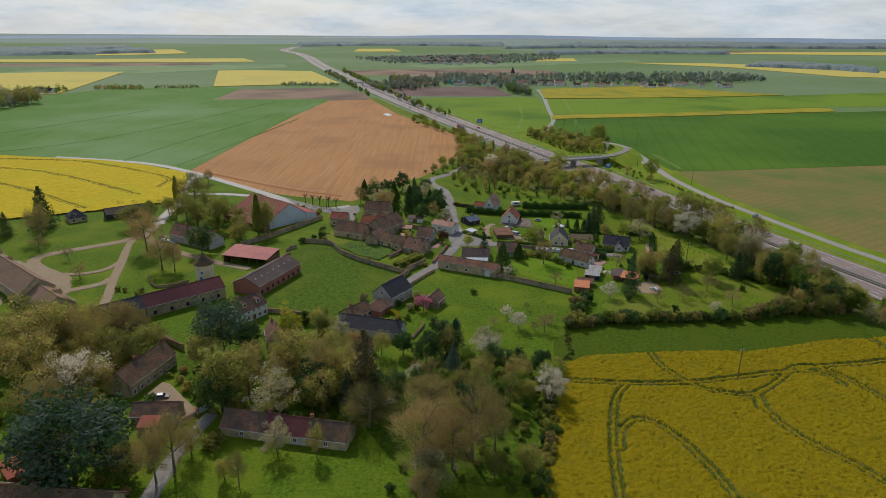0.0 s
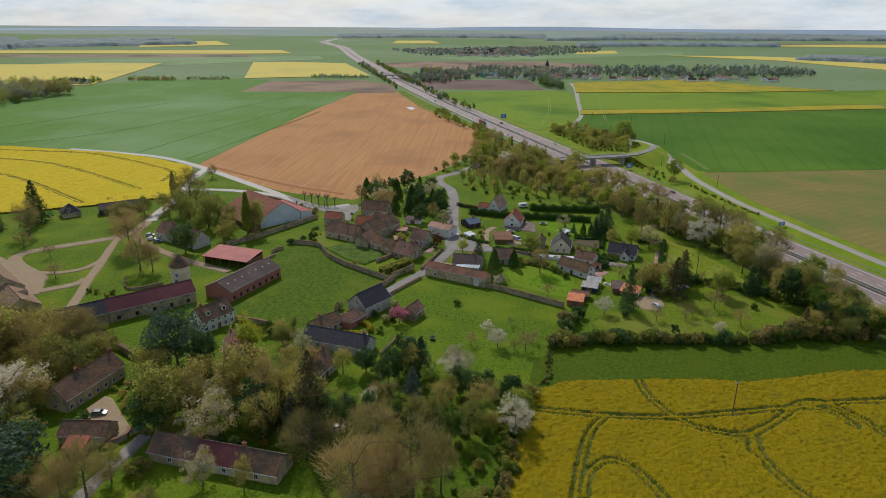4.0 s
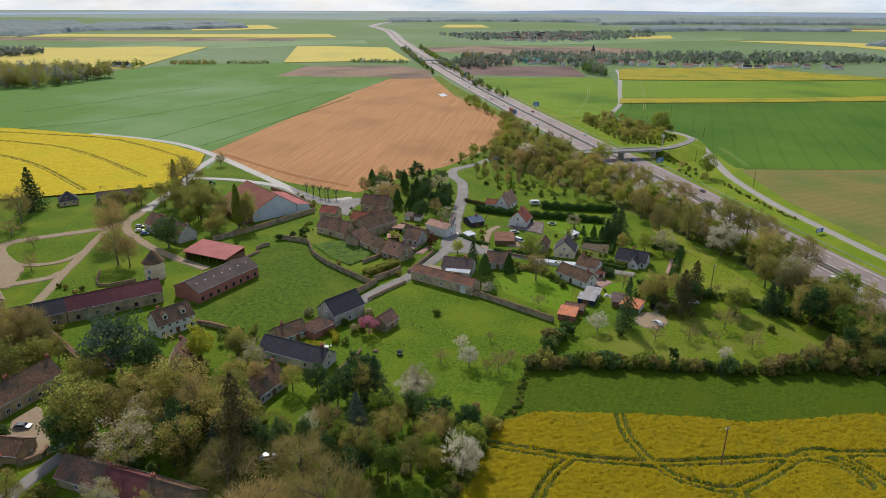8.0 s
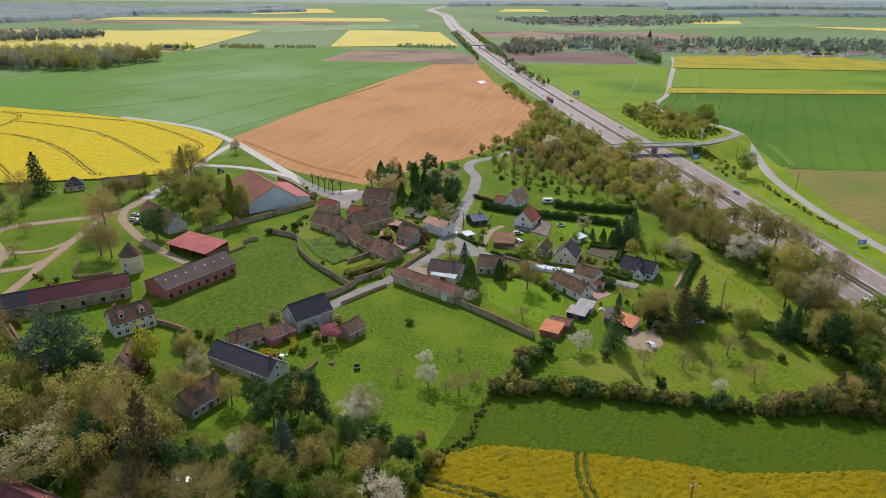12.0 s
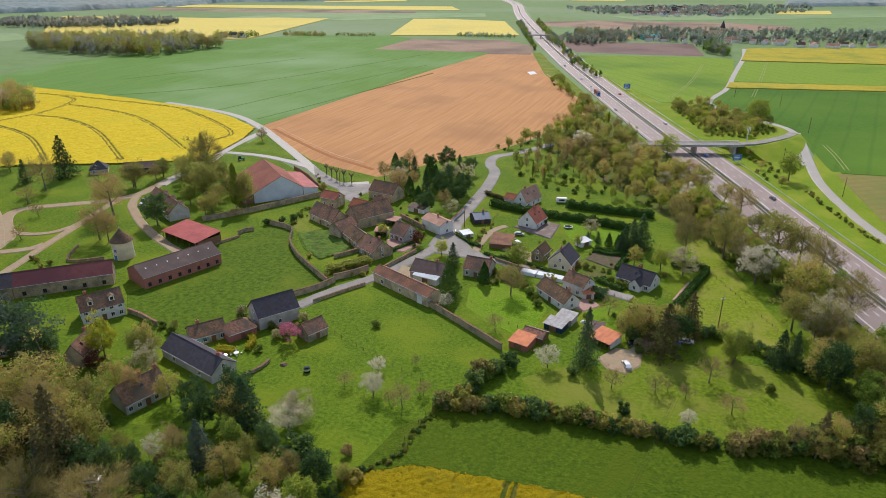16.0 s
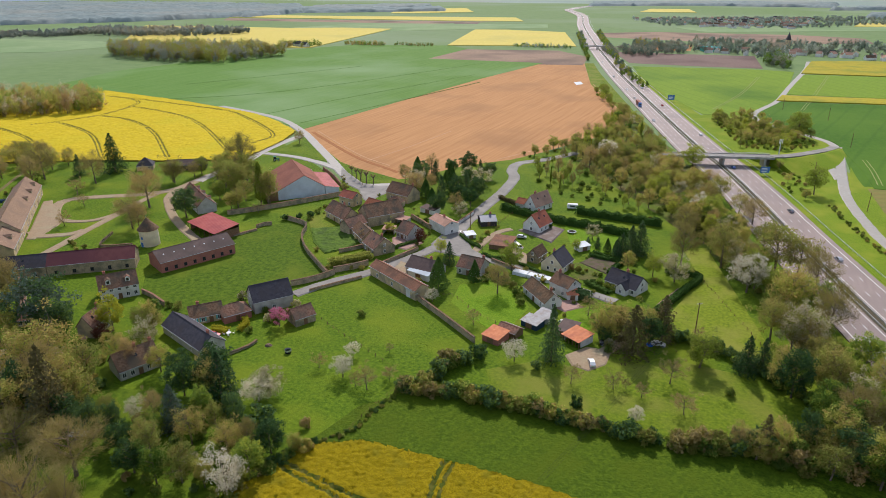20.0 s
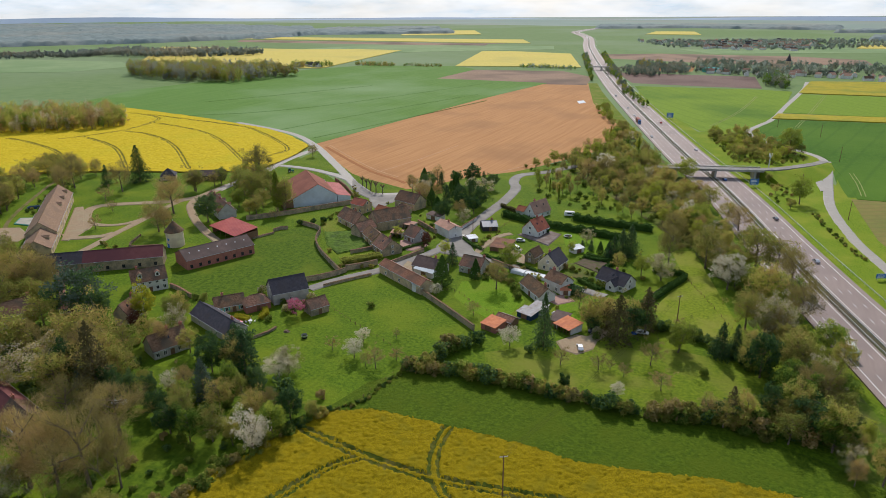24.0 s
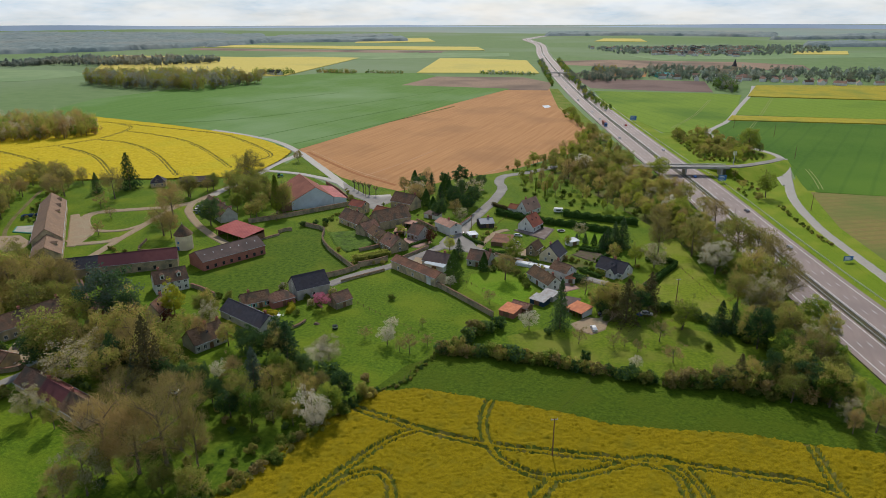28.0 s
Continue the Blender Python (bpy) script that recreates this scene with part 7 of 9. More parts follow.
clipped_hedge("clipped hedge by the lane", [(74.6, 314.4), (83, 309.5)], 1.5, 1.6)
clipped_hedge("garden hedge along the street", [(11.1, 338.9), (17.9, 333.1), (24.9, 329.3)], 1.3, 1.2)
clipped_hedge("garden hedge along the street", [(35.5, 322.3), (46.2, 319.8), (55.7, 316)], 1.2, 1.2)
clipped_hedge("rounded yellow-green garden hedge", [(-25.2, 226.4), (-20.7, 227.4)], 1.4, 2.4, "leaf_yellow")
clipped_hedge("rounded yellow-green garden hedge", [(-17.1, 230), (-17.9, 233.8), (-20.4, 236)], 1.6, 1.8, "leaf_yellow")
clipped_hedge("tall yellow-green bamboo hedge by the lane", [(-21.8, 286.7), (-17, 292.8), (-11.6, 300)], 2.4, 4, "leaf_olive")
clipped_hedge("dense dark laurel hedge by the lane", [(73.9, 301.9), (78.8, 301.8)], 2.8, 4, "leaf_dark")
clipped_hedge("clipped hedge behind the vegetable plot", [(69.9, 344.3), (80.8, 340.5), (87, 339.7)], 1.4, 1.4, "leaf_thuja")
clipped_hedge("low clipped hedge in front of a bungalow", [(76.1, 316.8), (80.3, 312.3), (84.1, 310)], 1.2, 1.4, "leaf_thuja")
clipped_hedge("low garden hedge beside the wall", [(-7.5, 313.5), (-5.1, 319), (-1.8, 325.7)], 1.2, 1.4, "leaf_thuja")
clipped_hedge("garden hedge behind the pink-roofed house", [(6.9, 396.5), (14.8, 392.1), (21.9, 389.5)], 1.8, 1.4, "leaf_brown")
clipped_hedge("low garden hedge along the street", [(28.9, 323), (36.4, 320.1), (43.1, 318.3)], 1.1, 1.2, "leaf_thuja")

# ---- gardens ----
field("vegetable_plot", "dug vegetable plot", [(67.4, 332.7), (70.5, 342), (80.7, 337.9), (78.9, 326.7)], "garden_soil", 0.2)
rape_field("vegetable_garden", "walled plot of leafy green crops", [(-54.7, 317.3), (-43.1, 325.4), (-25.9, 315.5), (-24.8, 305.1), (-30.8, 295.3), (-42.8, 303.6)], [], 0.55, 0.5, 0.16, 1.0, ("crop_leaf", "crop_leaf"))
field("terrace", "weathered brown timber deck round a house", [(32.3, 356.6), (49.8, 348.6), (50, 366), (44.2, 368), (42.4, 355.9), (33, 358.6)], "deck", 0.5)
field("yard", "pinkish paved yard", [(69.1, 295.1), (74.1, 299), (78.3, 294.8), (73.9, 289.4), (70.4, 290.9)], "paving", 0.25)
field("yard_village", "reddish paved yard", [(-14.5, 323.7), (-7.2, 330.3), (-0.3, 323.5), (-2.9, 314.3), (-8.7, 314.3)], "paving", 0.25)
field("brick_path", "strip of bare soil along the hedge", [(101.7, 308.6), (106, 324.8), (107.9, 322.6), (104.5, 306.2)], "paving", 0.2)
field("veranda_yard", "pale paved yard in front of the veranda", [(3.4, 292.8), (1.9, 302), (9.9, 299.7), (12.3, 289)], "gravel", 0.25)
field("herb_strip", "strip of rough yellowish grass in the walled garden", [(-61.7, 324.9), (-64.2, 334.4), (-61, 341.6), (-45.1, 327.8), (-49.3, 320.7), (-53.8, 316.9)], "rough_grass", 0.2)
field("turning_place", "worn gravel at the garage", [(29.4, 337.2), (33, 344.9), (40.6, 338.4), (41.5, 329.1), (34.9, 330)], "gravel", 0.2)
field("house_yard", "pale gravel beside a house", [(44.6, 319), (42.7, 332.5), (45.5, 331.1), (48.6, 318.5)], "gravel", 0.2)
field("weedy_bed", "weedy garden bed with dry stems", [(62.4, 327.7), (66.8, 332.4), (76.9, 325.7), (76.5, 317), (68.7, 317.7)], "undergrowth", 0.2)
shrub_row([(37.8, 306.1), (44.7, 302.5), (51.5, 296.6), (59.9, 287.2)], 2.2, [("olive_shrub", 3), ("shrub", 2), ("dark_shrub", 1)], 2.0, 3.6, 51, "wild hedge between the street and an orchard")
shrub_row([(-62, 324.7), (-65.2, 335.8), (-66.4, 346.8)], 2.0, [("olive_shrub", 2), ("shrub", 3)], 1.2, 2.4, 52, "garden shrubs along a wall")
shrub_row([(64.2, 325.5), (69.9, 325.3), (76.2, 322.5)], 2.0, [("olive_shrub", 3), ("bare_shrub", 1), ("shrub", 1)], 1.5, 3.0, 53, "garden shrubs behind the vegetable plot")
shrub_row([(22.1, 330.8), (21.3, 343.8), (22.6, 357.3)], 2.0, [("shrub", 3), ("olive_shrub", 2)], 1.0, 2.2, 54, "bushes beside the sandy track")

# ---- vehicles ----
car("white", "white parked car on the gravel", 90.7, 260.2, 2.00, z=0.2)
car("black", "black parked car on the gravel", 92.0, 273.1, 0.30, z=0.2)
car("white", "white car under a tarpaulin by the trees", 106.5, 279.9, 0.10, z=0.2)
car("silver", "pale blue parked car by the house", -62.1, 213.4, 0.20, z=0.2)
car("red", "red parked car in a garden", -22.2, 223.4, 0.20, z=0.2)
car("grey", "dark parked car in the yard", -10.7, 326.0, -0.20, z=0.2)
car("grey", "grey parked car in the courtyard", -84.9, 173.1, 0.20, z=0.2)
car("white", "white parked car in the courtyard", -80.1, 166.4, -0.40, z=0.2)
car("white", "white parked car in the courtyard", -77.6, 164.9, -0.40, z=0.2)
car("silver", "silver car parked on the farm drive", -147.3, 327.4, 0.30, z=0.2)
car("white", "white car parked on the farm drive", -143.7, 321.6, 0.30, z=0.2)
car("blue", "blue car parked on the farm drive", -138.6, 317.9, 0.30, z=0.2)
car("white", "white car beside the sheds", 62.4, 267.2, 2.60, z=0.2)
car("silver", "silver car by the garage", 36.5, 348.1, 0.20, z=0.2)
car("white", "white van by the shed", 39.3, 336.3, -0.70, van=True, z=0.2)
car("white", "white car by the shed", 36.2, 339.8, -0.70, z=0.2)
tractor(-149.7, 407.0, 0.8)
car("white", "white car on the motorway", 84.6, 532.7, -1.213, group="cars on the motorway", z=0.57)
car("grey", "dark grey car on the motorway", 100.5, 479.9, -1.213, group="cars on the motorway", z=0.57)
car("black", "black car on the motorway", 158.2, 336.0, -1.213, group="cars on the motorway", z=0.57)
car("silver", "silver car on the motorway", 159.9, 379.4, 1.929, group="cars on the motorway", z=0.57)
car("grey", "dark grey car on the motorway", 142.2, 436.8, 1.929, group="cars on the motorway", z=0.57)
car("blue", "blue car on the motorway", 110.8, 510.5, 1.929, group="cars on the motorway", z=0.57)
car("white", "white car on the motorway", 82.6, 596.0, 1.929, group="cars on the motorway", z=0.57)
car("silver", "silver car on the motorway", 42.6, 634.5, -1.213, group="cars on the motorway", z=0.57)
car("red", "red car on the motorway", 37.2, 707.2, 1.929, group="cars on the motorway", z=0.57)
car("white", "white car on the motorway", -10.1, 785.6, -1.213, group="cars on the motorway", z=0.57)
car("grey", "dark grey car on the motorway", -22.4, 866.4, 1.929, group="cars on the motorway", z=0.57)
lorry(166.6, 297.5, -1.213, stripe="tarpaulin_green")
lorry(18.1, 700.0, -1.213, "brick", "paint_blue", "lorry with a red box trailer and blue cab")
car("white", "white van on the distant motorway", -314.5, 1715.6, -1.213, group="cars on the motorway", z=0.57, van=True)
car("white", "white car on the distant motorway", -320.0, 1804.5, 1.929, group="cars on the motorway", z=0.57)
car("silver", "silver car on the distant motorway", -245.6, 1548.0, 1.929, group="cars on the motorway", z=0.57)
car("white", "white van on the distant motorway", -211.8, 1376.5, -1.213, group="cars on the motorway", z=0.57, van=True)
car("white", "white car on the distant motorway", -165.3, 1292.7, 1.929, group="cars on the motorway", z=0.57)
car("grey", "dark grey car on the distant motorway", -160.8, 1206.3, -1.213, group="cars on the motorway", z=0.57)
car("white", "white van on the distant motorway", -107.3, 1114.1, 1.929, group="cars on the motorway", z=0.57, van=True)
car("white", "white car on the distant motorway", -91.3, 1012.0, -1.213, group="cars on the motorway", z=0.57)
car("white", "white car on the distant motorway", -38.4, 919.6, 1.929, group="cars on the motorway", z=0.57)
car("silver", "silver van on the distant motorway", -44.5, 875.0, -1.213, group="cars on the motorway", z=0.57, van=True)
car("white", "white car on the distant motorway", -362.2, 1943.1, 1.929, group="cars on the motorway", z=0.57)
car("white", "white car on the distant motorway", 1.5, 801.5, 1.929, group="cars on the motorway", z=0.57)
car("white", "white van on the distant motorway", -427.1, 2100.3, -1.213, group="cars on the motorway", z=0.57, van=True)
car("white", "white car on the distant motorway", 7.1, 736.7, -1.213, group="cars on the motorway", z=0.57)
bridge((-161.7, 1183.7), (-124.7, 1189.5), 6.2)
# a car model stands in here for a small boat on a stand
car("silver", "silver car standing in for a small boat in the glade", -16.0, 171.2, 0.50, z=0.2)

# ---- poles, signs and cables ----
pole(115.7, 293.4, 11, 0.6)
pole(94.5, 185.1, 12, 0.6)
wire((115.1, 293.0, 10.9), (93.9, 184.7, 11.9))
wire((115.7, 293.4, 10.9), (94.5, 185.1, 11.9))
wire((116.4, 293.8, 10.9), (95.2, 185.5, 11.9))
pole(177.2, 601.9, 11.0, 0.2, False, "thin wooden utility pole beside the road")
pole(175.5, 454.3, 10.3, 0.2, False, "thin wooden utility pole beside the road")
pole(153.7, 514.4, 9.0, 0.2, False, "thin wooden utility pole beside the road")
pole(167.0, 696.0, 11.0, 0.2, False, "thin wooden utility pole beside the road")
pole(133.9, 734.6, 9.7, 0.2, False, "thin wooden utility pole beside the road")
pole(139.1, 651.8, 9.8, 0.2, False, "thin wooden utility pole beside the road")
pole(-71.0, 385.6, 8, 0.2, False, "slim street pole in the hamlet")
pole(11.1, 349.5, 8, 0.2, False, "slim street pole in the hamlet")
sign(128.0, 503.4, 0.5, 5.5, 3.6, 1.6, "big blue motorway direction sign on posts")
sign(40.1, 737.7, 0.3, 6.0, 4.5, 1.6, "big blue motorway direction sign on posts")
sign(182.9, 370.1, 0.5, 4.5, 2.0, 1.0, "low blue motorway sign on posts")
mast(134.0, 535.7, 15)


# ---- woods and groves ----
trees("fir", (79.4, 256.7, 18, 0.66), (-218.7, 344.5, 22.1), (-230.2, 329.5, 12.5), (20.4, 308.5, 9.3), (69.4, 351, 5.1), (79.4, 343.6, 8.9), (83.3, 350.8, 12.1), (86.6, 352.3, 14), (80.3, 348, 9.6))
trees("blue_fir", (65.1, 351.7, 4.1))
trees("brown_fir", (100.3, 270.5, 16.3), (106.9, 283.1, 15.3), (94.5, 279, 10.1))

trees("thuja", (27.5, 284.9, 12.8), (36.4, 297.4, 8.8), (74.1, 348.7, 6), (77.8, 347.4, 6.2))
trees("deep", (90.7, 274.8, 5.2), (103.8, 278.9, 10.3))
trees("olive", (-94.6, 336.4, 16.5, 0.62))
trees("poplar", (-98.9, 335, 21.3), (-164.3, 392.3, 17.8))
trees("olive", (-123.1, 343.4, 17, 1.05), (-136.6, 350.1, 13.9, 1.0), (-168.7, 363.7, 9.2, 1.3), (-134.5, 364.4, 14.6, 1.0), (-106.9, 322.1, 7.7, 1.2))
trees("deep", (-118.1, 303.6, 13.9, 1.1))
trees("bud", (-96.4, 337.2, 17.5, 0.8), (-170.6, 344, 12.9, 1.27))
trees("orchard", (-91.1, 323.9, 5.1, 1.3))
trees("bare", (-146.1, 306.2, 18.5, 1.2), (-242.1, 316, 17.6), (-235, 304.5, 16.1), (-208.5, 323.4, 16.3), (47.7, 292.2, 11.2), (-128.6, 281.4, 15), (-122.5, 280.3, 12.2), (-145.7, 372.9, 21.8), (100.3, 380.7, 13.2), (-168.1, 342.9, 11.4), (-166.7, 356.2, 8.4))
trees("orchard", (-160.4, 270.1, 7), (-198.8, 304.7, 8.4), (19.4, 223.2, 4.2), (38, 220.1, 6.4), (41.1, 227.2, 4.1), (33.7, 239.7, 3), (99.4, 250.3, 5.5), (107.2, 249.7, 4.5), (118.6, 246.9, 6.2), (113, 260, 7.4), (102.6, 251.9, 3.3), (88, 247.8, 5.6), (15.3, 298.6, 6), (117, 290, 4.1), (49.4, 267.2, 5.3), (81.7, 289.6, 6.4), (-24, 312.7, 5.2), (-178.2, 293.6, 6), (39.8, 227.3, 2.1), (34.3, 220, 4.1))
trees("blossom", (28.4, 222.3, 6.8), (24.9, 232.8, 4.7), (29.6, 275.8, 5.1), (108, 238.2, 4.5), (69.5, 251.9, 6.8), (-111.6, 172.4, 13))
trees("cream", (103.8, 330.3, 11.5), (65, 359.7, 7.1), (0.6, 361.3, 7.7), (-21.4, 419.8, 8.2), (-208.6, 356.4, 5.3), (99.4, 438.2, 7.6), (101.8, 397.4, 5.5))
trees("pink", (-7.5, 238, 6.8))
trees("copper", (0.1, 322.2, 6.5), (83.6, 392.8, 2.8))
trees("bare", (-165, 451, 8.5, 1.1))
trees("pollard", (-86.4, 398.6, 6), (-81.2, 395.2, 6.2), (-76.2, 391.9, 6.5), (-70.3, 388.9, 7.1), (-65.7, 388.9, 5.8))
trees("fresh", (45.1, 313.2, 10.7), (119.1, 276.2, 6.6), (95.6, 331.9, 8.2), (152.9, 474.7, 13.8), (62.3, 344.1, 5.1), (-18.2, 326.9, 5.4), (12.6, 316.4, 6.3), (144.9, 618.5, 18.1), (105.3, 399.1, 11))
trees("olive", (-72.8, 371.1, 4.7), (-146.2, 359.6, 14.8), (-124, 358, 12.9), (85.8, 333, 7.2), (-45.1, 230.6, 4))
trees("bud", (91.8, 277.7, 12), (101.8, 282.5, 11.1), (94.5, 283, 9.2), (88.9, 276.2, 8.1), (-115, 209.1, 11.3))

trees("shrub", (-11, 348.6, 3), (12.9, 255.9, 3), (93.8, 269.2, 3), (-17.8, 243.1, 3), (-10.4, 240.1, 3), (-9.2, 245.1, 3), (-50.8, 231.6, 3), (-45.7, 229.5, 3), (-56.1, 229, 3), (-25.1, 237.3, 3), (-13.6, 230, 3), (82.5, 314.4, 3), (84.9, 313, 3), (79.1, 315.5, 3), (128.4, 261.6, 3), (140.1, 270.3, 3), (40.2, 299.3, 3))

trees("dark_shrub", (-72.6, 321.3, 3.6), (-67.6, 325.5, 3.6), (-64.2, 329.9, 3.6), (59.3, 252.2, 3.6), (55.1, 244.8, 3.6), (58.1, 244.5, 3.6), (89.4, 293.3, 3.6), (92.4, 292.6, 3.6), (87.1, 283.5, 3.6), (96.6, 286.1, 3.6), (43.2, 364.8, 3.6), (91.3, 275.1, 3.6), (77.1, 250.5, 3.6), (92.1, 238, 3.6))
trees("cream_shrub", (-44.7, 219, 3.4), (-32.3, 248, 3.4), (-10.9, 251.2, 3.4), (-12.9, 238.8, 3.4), (93, 272.5, 3.4))
trees("olive_shrub", (-137.1, 256.2, 2.4), (-133.8, 255.7, 2.4), (-126.9, 255.4, 2.4), (-127.3, 251.7, 2.4), (17.3, 288, 2.4), (50.1, 315.6, 2.4), (56.6, 310.1, 2.4), (59.4, 308.6, 2.4), (40.1, 323.2, 2.4), (-35.9, 296.2, 2.4), (-20.8, 287.2, 2.4), (-16.7, 289.1, 2.4), (-14.2, 293.5, 2.4), (-20.2, 282.5, 2.4), (-12.2, 286.4, 2.4), (-8.2, 288.4, 2.4))
# the old park, and the belt beside the motorway
trees("bud", (-131.6, 195.9, 20.4, 1.11), (-142.8, 198.5, 16.5, 1.2), (-126, 178.2, 19.1, 1.05), (-102, 189.8, 13.6, 1.22), (-113.6, 195.9, 12.3, 1.13), (-114.7, 168.1, 13.9, 1.22), (-103.4, 174.4, 12.3, 0.86), (-66, 145.8, 9.3, 1.04), (-32.9, 145.3, 8.9, 0.67), (-108.5, 178.9, 8.7, 1.12), (-63.1, 194.4, 8.3, 0.94), (-46.4, 185.8, 16.9, 1.12), (-35.3, 172.7, 14.3, 0.5), (-61.3, 185.4, 11.5, 0.74), (1.2, 198.5, 11.5, 0.8), (12, 181.4, 10, 0.87), (23.2, 182.2, 9.4, 1.01), (5.4, 174.1, 9.7, 0.79), (-41.7, 217.2, 6.9, 0.99), (-28.5, 204.2, 6.6, 0.56), (-37.3, 199.6, 9.2, 1.05), (-4.5, 137, 8.9, 0.87))
trees("bare", (-124.7, 199.2, 15.6, 0.92), (-115, 210.8, 12.8, 1.6), (-110.9, 157.4, 13.3, 1.22), (-67.5, 138.3, 15.4, 0.99), (-70.4, 134.2, 13.6, 0.87), (-78.3, 134.9, 9.7, 1.08), (-49.9, 134, 8.4, 0.7), (-36.9, 178.2, 15.9, 0.8), (-58.5, 173.9, 14.3, 0.82), (-8.2, 187.4, 4.9, 1.23), (25.7, 186.3, 7.9, 0.87), (-20.5, 158.8, 11.2, 1.6), (-3.4, 161.3, 14.2, 1.34), (-29.8, 198.3, 10.1, 0.72), (-5, 138.5, 19, 1.12), (7.9, 144.6, 20, 1.02), (2.9, 140.4, 16, 1.1), (14.2, 148, 15.4, 0.65), (-4.2, 125.6, 10.1, 1.01))
trees("olive", (-63.3, 168.6, 18.5, 1.05), (-99.8, 200.2, 10.5, 1.09), (-96.3, 159.2, 8.1, 1.1), (-86.2, 144, 7.6, 1.45), (-54, 135.8, 5.7, 1.02), (-99.1, 136.2, 11.4, 0.81), (-77.1, 189.4, 12.4, 1.13), (-53.4, 187, 8.9, 0.94), (-58.2, 163.4, 6.6, 1.01), (-41.2, 174.1, 9.3, 0.83), (-20.8, 201.2, 8.1, 0.89), (37.1, 189.7, 5.9, 0.75), (14.5, 187.3, 8.2, 0.78), (10, 171.1, 11.1, 0.7), (20.3, 170.4, 9.8, 0.89), (26, 171.6, 7.9, 0.74), (-15.8, 179.1, 6.4, 0.9), (-44.2, 215, 8.8, 1.04), (-45.9, 219, 8.4, 0.73), (13.4, 137.3, 7.6, 1.29), (22.3, 138.1, 8.6, 1.1))
trees("blossom", (-108, 172.1, 14.4, 1.25), (-8.9, 182.7, 6, 0.93), (14.7, 202.6, 7, 1.5), (32.7, 171.6, 11.6, 0.82))
trees("cedar", (-91.3, 136.1, 20.7, 1.29))
trees("green", (-78.3, 134.9, 8.1, 1.51), (-69.3, 168.5, 11.7, 0.79), (33.3, 178.2, 10.3, 0.9), (7.8, 189.4, 9.5, 0.72), (15.3, 167.6, 10.2, 0.8), (0.5, 179.2, 6.7, 1.06), (24.2, 175.8, 8.1, 0.74), (-26.2, 160.8, 5.6, 1.22))
trees("dark_shrub", (-85.8, 167.2, 5.6, 0.89), (-94.6, 130.5, 8, 1.35), (23.7, 193.3, 7.6, 1.32))
trees("shrub", (-81.8, 165.6, 2.4, 1.15), (-52.1, 225.6, 6.2, 1.02))
trees("olive_shrub", (-60.9, 149.4, 4.3, 1.6))
trees("cream", (-43.4, 146.5, 8.6, 0.95), (-48.1, 164, 11.6, 1.34), (-50.8, 175.4, 9.4, 1.13), (-53.1, 191.5, 5.1, 1.11), (15.8, 206, 9, 1), (18, 176, 3.3, 1.2), (-36.1, 209.3, 8.4, 1.05), (-2.3, 129.9, 13.7, 0.77))
trees("cedar", (-74.8, 201.5, 18, 1))
trees("deep", (-65.9, 202.1, 11.4, 0.97), (-64.6, 166.8, 12.7, 1.13), (-19, 171.2, 10.6, 0.83), (-13.3, 172.9, 9.3, 0.77), (-33.6, 175.6, 10.1, 0.67), (-13.4, 201.6, 8.4, 1.06), (31.8, 187.3, 9.1, 0.93), (16.8, 191.2, 9.5, 0.75), (7.8, 167.9, 8.7, 1.02), (-2.1, 172, 7.8, 1.09), (-8, 175.4, 9.9, 0.5))
trees("willow", (-54.5, 211.9, 11.7, 0.72))
trees("fresh", (-37.8, 165.4, 10.5, 0.78), (-14.2, 180.5, 4.6, 0.86))
trees("blue_fir", (-27.9, 169.4, 11.9, 0.88), (3.4, 184, 12.5, 0.95))
trees("brown_fir", (-22.6, 169.8, 23.6, 0.88))
trees("fir", (4.3, 199.5, 14, 1.15))
trees("orchard", (-3.3, 183.8, 8.5, 0.65))
trees("bare_shrub", (-3.7, 180.4, 5.1, 0.95))
trees("copper", (-52.3, 206, 5, 1.35))
trees("blossom", (128.5, 332.7, 14.4, 0.99), (103.6, 409.1, 12, 0.99), (37.7, 501, 12.2, 0.99))
trees("cream", (143.5, 296.1, 12.9, 0.83), (147.6, 295.9, 13.2, 0.95), (117.7, 381.6, 9.6, 1.08))
trees("bare", (153.8, 307.3, 17.5, 0.94), (150.5, 341.4, 15.5, 0.98), (126.5, 409.3, 11.9, 1.2), (156.4, 256.5, 12.9, 0.86), (160.3, 257.2, 12.1, 0.77), (131.9, 237.3, 7.5, 0.75), (103.7, 347.9, 16.8, 0.77), (43.4, 481.6, 13.9, 1.2), (32.8, 476.5, 12.1, 1.2), (102.3, 454.2, 11.4, 1.08))
trees("fresh", (109.1, 402.6, 12.6, 0.87), (119.4, 272.2, 9.9, 1.13), (89, 499.5, 13.1, 1.2))
trees("bud", (118.1, 351.8, 18.9, 0.74), (145, 354.9, 16.3, 1.01), (121, 387.2, 10.5, 1.2), (102.3, 397.5, 11.9, 1.2), (137.4, 299.2, 14, 0.87), (140.5, 270.5, 13.9, 0.7), (141.2, 240.8, 9.8, 0.69), (148.6, 242.9, 8.5, 1.01), (90.6, 408.9, 10.5, 1.04), (67.1, 454.3, 13.3, 1.17), (80.7, 473, 12.8, 1.12), (119.6, 423, 10.5, 1.18))
